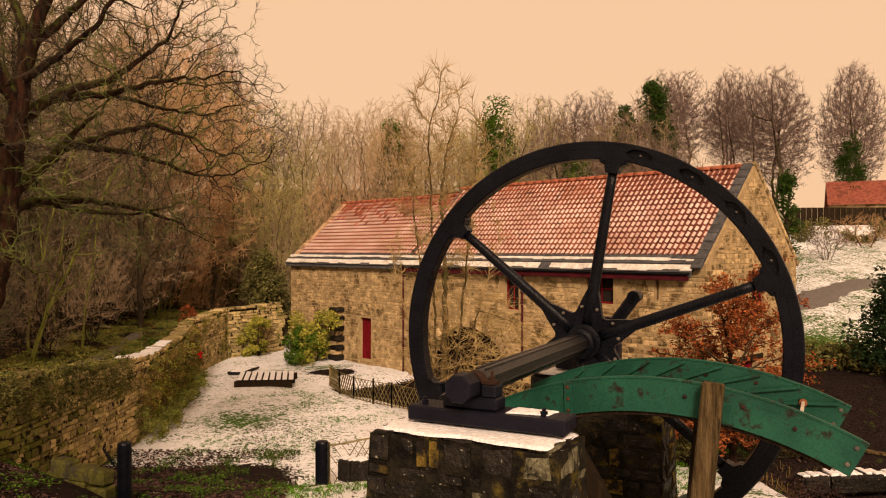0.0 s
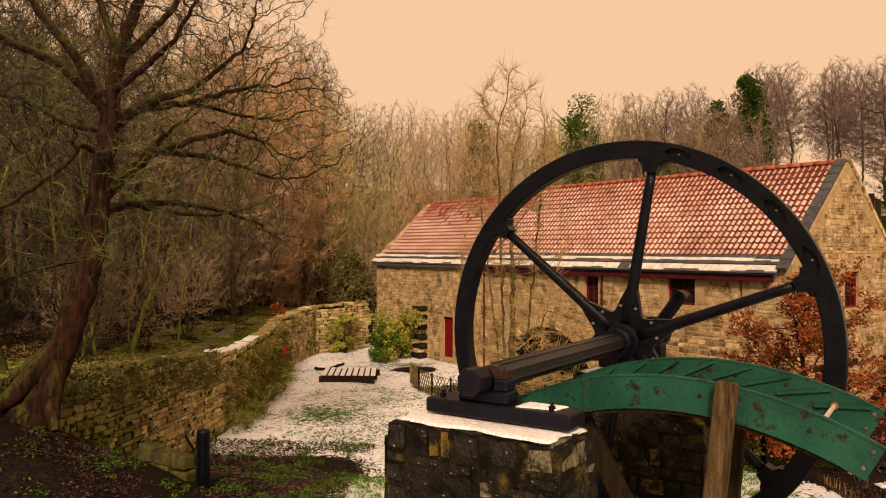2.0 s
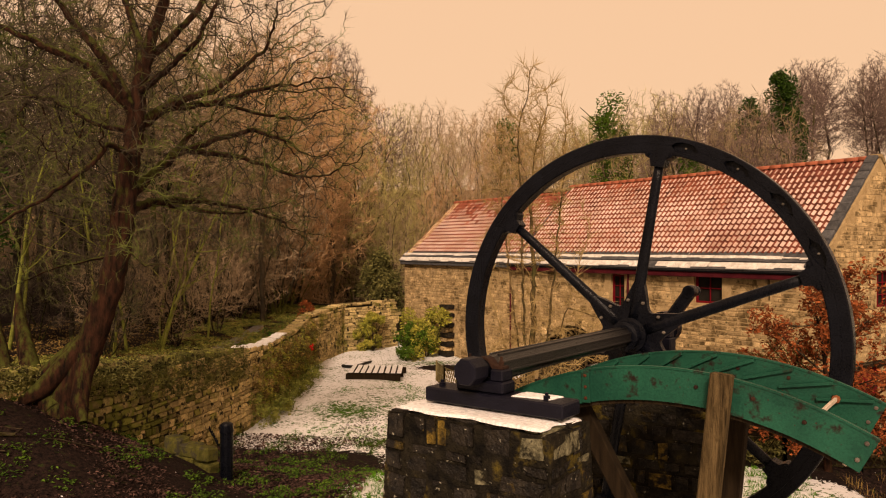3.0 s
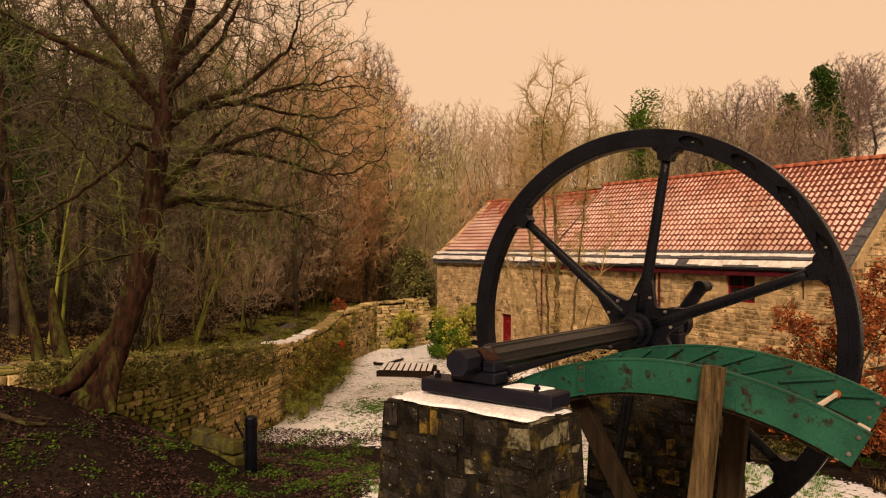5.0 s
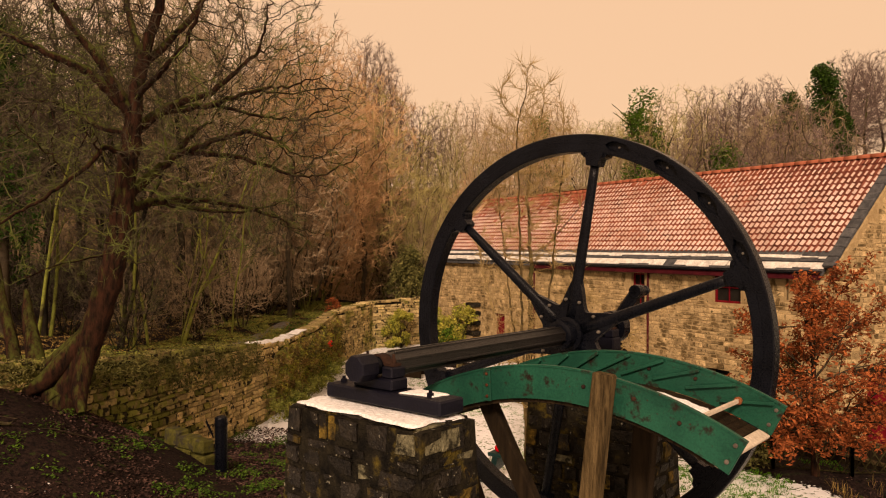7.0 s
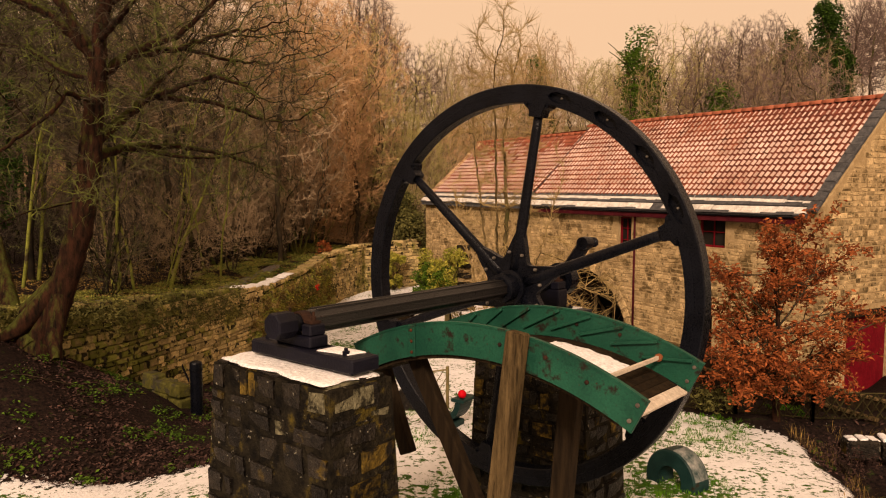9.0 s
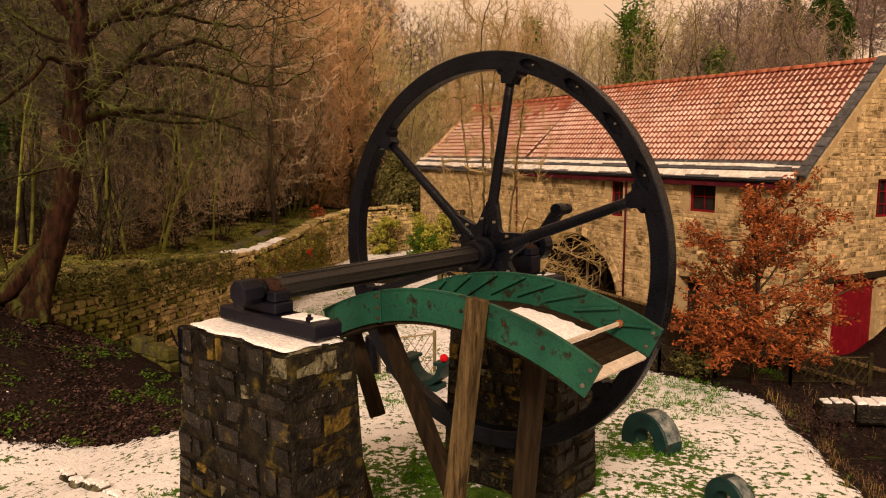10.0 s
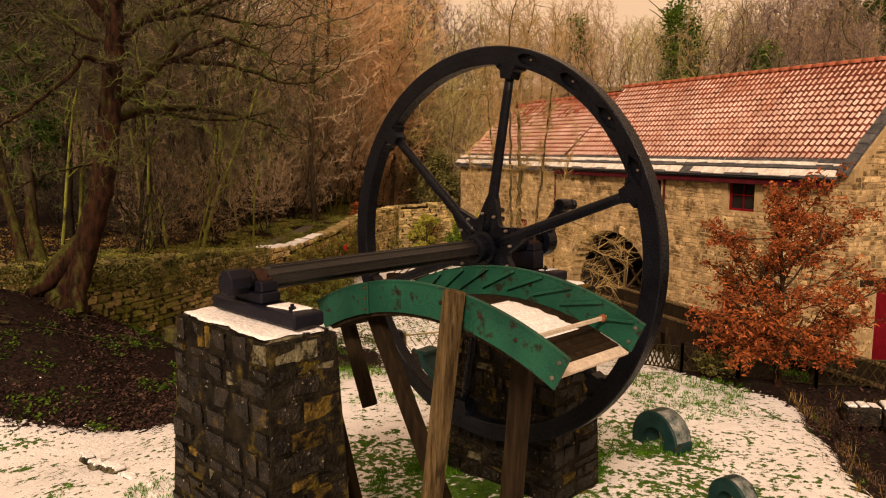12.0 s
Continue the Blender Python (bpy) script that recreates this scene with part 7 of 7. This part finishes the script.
def fallen(points, r, label, seed):
    rng = random.Random(seed)
    pts = []
    for a, b in zip(points, points[1:]):
        for k in range(5):
            x, y = a[0] + (b[0] - a[0]) * k / 5, a[1] + (b[1] - a[1]) * k / 5
            pts.append(Vector((x + rng.gauss(0, 0.03), y + rng.gauss(0, 0.03), float(land(x, y)) + r + rng.uniform(0.0, 0.08))))
    limbs = [(pts, [r * (1 - 0.6 * k / len(pts)) for k in range(len(pts))], 0)]
    for k in range(4):
        p = rng.choice(pts)
        limbs.append(([p, p + Vector((rng.gauss(0, 0.2), rng.gauss(0, 0.2), 0.12)), p + Vector((rng.gauss(0, 0.35), rng.gauss(0, 0.35), 0.1))], [r * 0.4, r * 0.3, r * 0.1], 0))
    ob = new("fallen_branch", limb_mesh("fallen_branch", limbs, BARK_WOOD, 0.004))
    tagged(ob, label, "branch", "fallen branches")


fallen([(-8.6, 10.8), (-7.4, 12.2), (-6.9, 14.4)], 0.02, "long thin fallen branch on dead leaves", 1)
fallen([(-9.2, 10.6), (-8.0, 11.2)], 0.06, "pale broken log on dead leaves", 2)
fallen([(-8.9, 10.0), (-7.9, 10.9)], 0.035, "pale fallen branch on dead leaves", 3)


def lattice(name, points, height, label, step=0.16, base=None, wood=LATTICE, rail=0.03):
    """Crossed slats between posts along a line of plan points."""
    t = thing(name, Matrix.Identity(4), label, "fence", "lattice fences")
    total = 0.0
    for a, b in zip(points, points[1:]):
        a, b = Vector(a), Vector(b)
        d = b - a
        n = max(1, round(d.length / step))
        za, zb = (float(land(*p)) if base is None else base for p in (a, b))
        for k in range(n + 1):
            for sgn in (-1, 1):
                f0, f1 = k / n, k / n + sgn * height * 0.62 / d.length
                lo, hi = 0.03, height
                if not 0 <= f1 <= 1:
                    g = max(0.0, min(1.0, f1))
                    hi = lo + (hi - lo) * abs(g - f0) / max(1e-6, abs(f1 - f0))
                    f1 = g
                if hi - lo < 0.06:
                    continue
                p, q = a + d * f0, a + d * f1
                off = 0.012 * sgn
                nrm = Vector((d.y, -d.x)).normalized() * off
                part("slat", beam((p.x + nrm.x, p.y + nrm.y, za + (zb - za) * f0 + lo), (q.x + nrm.x, q.y + nrm.y, za + (zb - za) * f1 + hi), 0.028, 0.014, 0), wood, t)
        for p, z in ((a, za), (b, zb)):
            part("post", box((p.x - 0.035, p.y - 0.035, z - 0.2), (p.x + 0.035, p.y + 0.035, z + height + 0.08), 0.008), wood, t)
        part("rail", beam((a.x, a.y, za + height), (b.x, b.y, zb + height), 0.05, rail, 0.005), wood, t)
        part("rail", beam((a.x, a.y, za + 0.05), (b.x, b.y, zb + 0.05), 0.05, rail, 0.005), wood, t)


lattice("lattice_fence", [(-4.6, 31.0), (-4.0, 29.4), (-3.3, 28.1), (-2.5, 27.3), (-1.8, 26.7), (-0.5, 25.5), (0.8, 24.1)], 0.8, "weathered brown diamond lattice fence round the mill race", 0.2, rail=0.018)
lattice("lattice_fence", [(3.0, 16.6), (3.9, 15.3), (4.9, 14.9), (6.2, 14.8), (7.6, 15.1)], 0.5, "dark olive-brown diamond lattice fence behind a copper beech", wood=LATTICE_DARK, rail=0.016)
lattice("lattice_gate", [(-2.6, 17.3), (-1.3, 17.7)], 1.1, "low rustic diamond lattice gate by the lawn", 0.2)


def duckboard():
    t = thing("duckboard", pose(-7.27, 31.4, -1.2, 0, 0, 5), "low timber footbridge with snow on its planks", "footbridge")
    for sy in (-0.95, 0.0, 0.95):
        part("bearer", box((-1.14, sy - 0.07, -0.3), (1.14, sy + 0.07, 0.03), 0.01), TIMBER_DARK, t)
    for k in range(9):
        x = -1.14 + k * 0.254
        m = Matrix(((1, -0.1, 0, 0), (0, 1, 0, 0), (0, 0, 1, 0), (0, 0, 0, 1)))
        pl = part("plank", box((x, -1.06, 0.03), (x + 0.215, 1.06, 0.075), 0.01, m=m), TIMBER_DARK, t)
        part("plank_snow", box((x + 0.012, -1.04, 0.074), (x + 0.2, 1.03, 0.1), 0.01, m=m, jitter=0.006, rng=random.Random(k)), SNOW, pl, "snow on the plank")


duckboard()


def flume():
    t = thing("timber_flume", Matrix.Identity(4), "dark timber water channel on posts before the mill", "flume")
    a, b = Vector((7.3, 14.9, 0.0)), Vector((0.5, 23.4, 0.0))
    d = (b - a).normalized()
    n = Vector((-d.y, d.x, 0)) * -1
    for off in (0.0, 1.25):
        p, q = a + n * off - d * (1.6 if off else 0), b + n * off
        part("side_board", beam(p + Vector((0, 0, -0.2)), q + Vector((0, 0, -0.2)), 0.07, 0.4, 0.01), TIMBER_DARK, t)
        # Paler timber here paints the light along the channel's top edge.
        part("top_rail", beam(p + Vector((0, 0, 0.03)), q + Vector((0, 0, 0.03)), 0.12, 0.06, 0.01), TIMBER, t, "top rail in paler timber for its lit upper edge")
    part("bottom_board", beam(a + n * 0.62 + Vector((0, 0, -0.36)), b + n * 0.62 + Vector((0, 0, -0.36)), 1.2, 0.05, 0.005), TIMBER_DARK, t)
    for k in range(6):
        for off in (0.0, 1.25):
            p = a + (b - a) * (k + 0.3) / 6 + n * off
            part("post", box((p.x - 0.07, p.y - 0.07, -2.4), (p.x + 0.07, p.y + 0.07, -0.2), 0.01), TIMBER_DARK, t)


flume()


def snow_slab(x0, y0, x1, y1, w, z, h, label, n, seed):
    rng = random.Random(seed)
    t = thing("kerb_stones", Matrix.Identity(4), label, "kerb", "stone kerbs")
    a, b = Vector((x0, y0, 0)), Vector((x1, y1, 0))
    for k in range(n):
        p, q = a.lerp(b, k / n), a.lerp(b, (k + 0.995) / n)
        wk, dz = w * rng.uniform(0.8, 1.15), rng.uniform(-0.03, 0.03)
        side = Vector((rng.uniform(-0.05, 0.05), rng.uniform(-0.05, 0.05), dz))
        p, q = p + side, q + side + Vector((0, 0, rng.uniform(-0.03, 0.03)))
        m = Matrix.Translation(p + Vector((0, 0, z))) @ pose(0, 0, 0, 0, 0, math.degrees(math.atan2(q.y - p.y, q.x - p.x)))
        run = (q - p).length
        s = part("kerb_stone", box((0, -wk / 2, -h / 2), (run, wk / 2, h / 2), 0.045, m=m, jitter=0.022, rng=rng), STONE_DARK if z < -0.1 else STONE_PALE, t)
        # the snow has slid and thawed along its edges
        for c in range(3):
            u, v = run * (c + rng.uniform(0.0, 0.2)) / 3, run * (c + rng.uniform(0.85, 1.05)) / 3
            part("stone_snow", box((u, -wk * rng.uniform(0.3, 0.46), h / 2 - 0.02), (v, wk * rng.uniform(0.25, 0.46), h / 2 + rng.uniform(0.012, 0.035)), 0.016, m=m, jitter=0.016, rng=rng), SNOW, s, "thawing snow on the stone")



snow_slab(6.5, 14.0, 9.8, 14.4, 0.42, -0.24, 0.34, "dark retaining stones with snow beside the stream", 6, 1)
snow_slab(-3.9, 8.3, -2.5, 7.75, 0.17, -0.085, 0.12, "low stone edging capped with snow", 7, 2)
snow_slab(-2.45, 7.75, -1.7, 7.0, 0.17, -0.085, 0.12, "low stone edging capped with snow", 5, 3)
snow_slab(-2.3, 17.3, -1.7, 16.9, 0.4, -0.85, 0.5, "snow-capped loose stones by a gate", 2, 4)
snow_slab(-9.2, 33.6, -8.9, 35.2, 0.8, -1.4, 0.12, "snow-covered stone step by the garden wall", 1, 5)


# ---- mill extras ----
def buttress():
    t = thing("stone_buttress", MILL @ pose(-19.0, 0, 0), "narrow stone buttress with alternating quoins", "buttress")
    rng = random.Random(6)
    z, k = -2.0, 0
    while z < 1.35:
        h = rng.uniform(0.2, 0.3)
        w = 0.3 if k % 2 else 0.42
        part("quoin", box((-w, -0.25, z), (w - 0.1, 0.24, z + h - 0.02), 0.025, jitter=0.015, rng=rng), SANDSTONE if k % 2 else STONE_DARK, t)
        z += h
        k += 1


buttress()


def waterwheel():
    t = thing("waterwheel", MILL @ pose(-10.2, 1.55, -1.7), "dark timber waterwheel inside the mill arch", "waterwheel")
    for y in (-0.5, 0.5):
        bm, n = bmesh.new(), 48
        rows = []
        for r, yy in ((1.75, y - 0.03), (2.0, y - 0.03), (2.0, y + 0.03), (1.75, y + 0.03)):
            rows.append([bm.verts.new((r * math.cos(math.tau * k / n), yy, r * math.sin(math.tau * k / n))) for k in range(n)])
        for a, b in zip(rows, rows[1:] + rows[:1]):
            for k in range(n):
                bm.faces.new((a[k], a[(k + 1) % n], b[(k + 1) % n], b[k]))
        part("rim", bm, TIMBER_DARK, t)
        for k in range(8):
            a = math.tau * k / 8
            part("spoke", beam((0.1 * math.cos(a), y, 0.1 * math.sin(a)), (1.8 * math.cos(a), y, 1.8 * math.sin(a)), 0.08, 0.1, 0.01, up=(0, 1, 0)), TIMBER, t)
    for k in range(28):
        a = math.tau * k / 28
        part("paddle", beam((1.72 * math.cos(a), -0.48, 1.72 * math.sin(a)), (1.72 * math.cos(a), 0.48, 1.72 * math.sin(a)), 0.04, 0.3, 0.006, up=(math.cos(a), 0, math.sin(a))), TIMBER_DARK, t)
    part("axle", lathe([(0.14, -0.9), (0.14, 0.9)], 12, m=pose(0, 0, 0, -90)), TIMBER_DARK, t)


waterwheel()


# ---- lawn, lane and house beyond the gable ----
def far_house():
    t = thing("house", pose(36.2, 71, 0, 0, 0, -24), "distant low house with a red tiled roof", "house")
    g = 4.0
    part("wall", box((0, 0, g - 1), (14, 6, 8.3)), SANDSTONE, t)
    bm = bmesh.new()
    rows = [[bm.verts.new((x, y, z)) for y, z in ((-0.3, 8.2), (3, 10.6), (6.3, 8.2), (3, 10.3))] for x in (-0.3, 14.3)]
    for i in range(4):
        bm.faces.new((rows[0][i], rows[0][(i + 1) % 4], rows[1][(i + 1) % 4], rows[1][i]))
    for r in rows:
        bm.faces.new(r)
    part("roof", bm, TILE, t, "red tiled roof")
    for k in range(3):
        x = 2 + 4.2 * k
        w = part("window", box((x, -0.04, 6.4), (x + 1.4, 0.02, 7.7), 0.01), DARK, t)
        part("frame", box((x - 0.08, -0.07, 6.3), (x + 1.48, -0.045, 6.4), 0), SNOW, w)


far_house()


def board_fence():
    t = thing("board_fence", pose(24.5, 62, 0, 0, 0, -4), "long weathered board fence behind a lawn", "fence")
    for k in range(42):
        x = k * 0.45
        z = float(land(24.5 + x, 62))
        part("board", box((x, 0, z - 0.2), (x + 0.42, 0.04, z + 1.5), 0), TIMBER_DARK, t)


board_fence()


def hedge(x0, y0, x1, y1, h, label, seed):
    rng = random.Random(seed)
    cl = []
    for _ in range(60):
        f = rng.random()
        x, y = x0 + (x1 - x0) * f, y0 + (y1 - y0) * f
        cl.append(((x, y, float(land(x, y)) + rng.uniform(0, h)), rng.uniform(0.4, 0.7)))
    ob = leaf_cloud("hedge", cl, 0.12, 5000, IVY, None, seed)
    tagged(ob, label, "hedge", "dark hedges")


hedge(22.0, 56.5, 42, 56.0, 1.6, "dark clipped hedge along the top of a lawn", 1)
hedge(12.5, 28.2, 19.5, 26.5, 0.6, "dark hedge bank below a snowy lawn", 2)


def strip(name, line, width, lift, material, label, n=40):
    """A made path laid over the ground along plan points."""
    vs, fs = [], []
    for k in range(n + 1):
        u = k / n * (len(line) - 1)
        i = min(int(u), len(line) - 2)
        a, b = Vector(line[i]), Vector(line[i + 1])
        p, d = a.lerp(b, u - i), (b - a).normalized()
        for j in range(5):
            q = p + Vector((-d.y, d.x)) * (j / 4 - 0.5) * width * (1 + 0.12 * math.sin(1.7 * k + j // 4 * 2))
            vs.append((q.x, q.y, float(land(q.x, q.y)) + lift + (0 if 0 < j < 4 else -0.08)))
    for k in range(n):
        for j in range(4):
            i = 5 * k + j
            fs.append((i, i + 5, i + 6, i + 1))
    tagged(mesh_object(name, vs, fs, material), label, "path", kind="structure")


strip("path", [(15.0, 36.0), (17.5, 37.5), (20.5, 40.5), (24.0, 43.0), (34.0, 44.0)], 2.0, 0.06, TARMAC, "grey tarmac path across a snowy lawn")
strip("path", [(-12.6, 13.0), (-11.5, 17.0), (-11.2, 21.0), (-11.2, 24.0), (-11.9, 28.0), (-12.8, 32.0)], 0.6, 0.07, TARMAC, "dark wet footpath through the wood behind the garden wall")
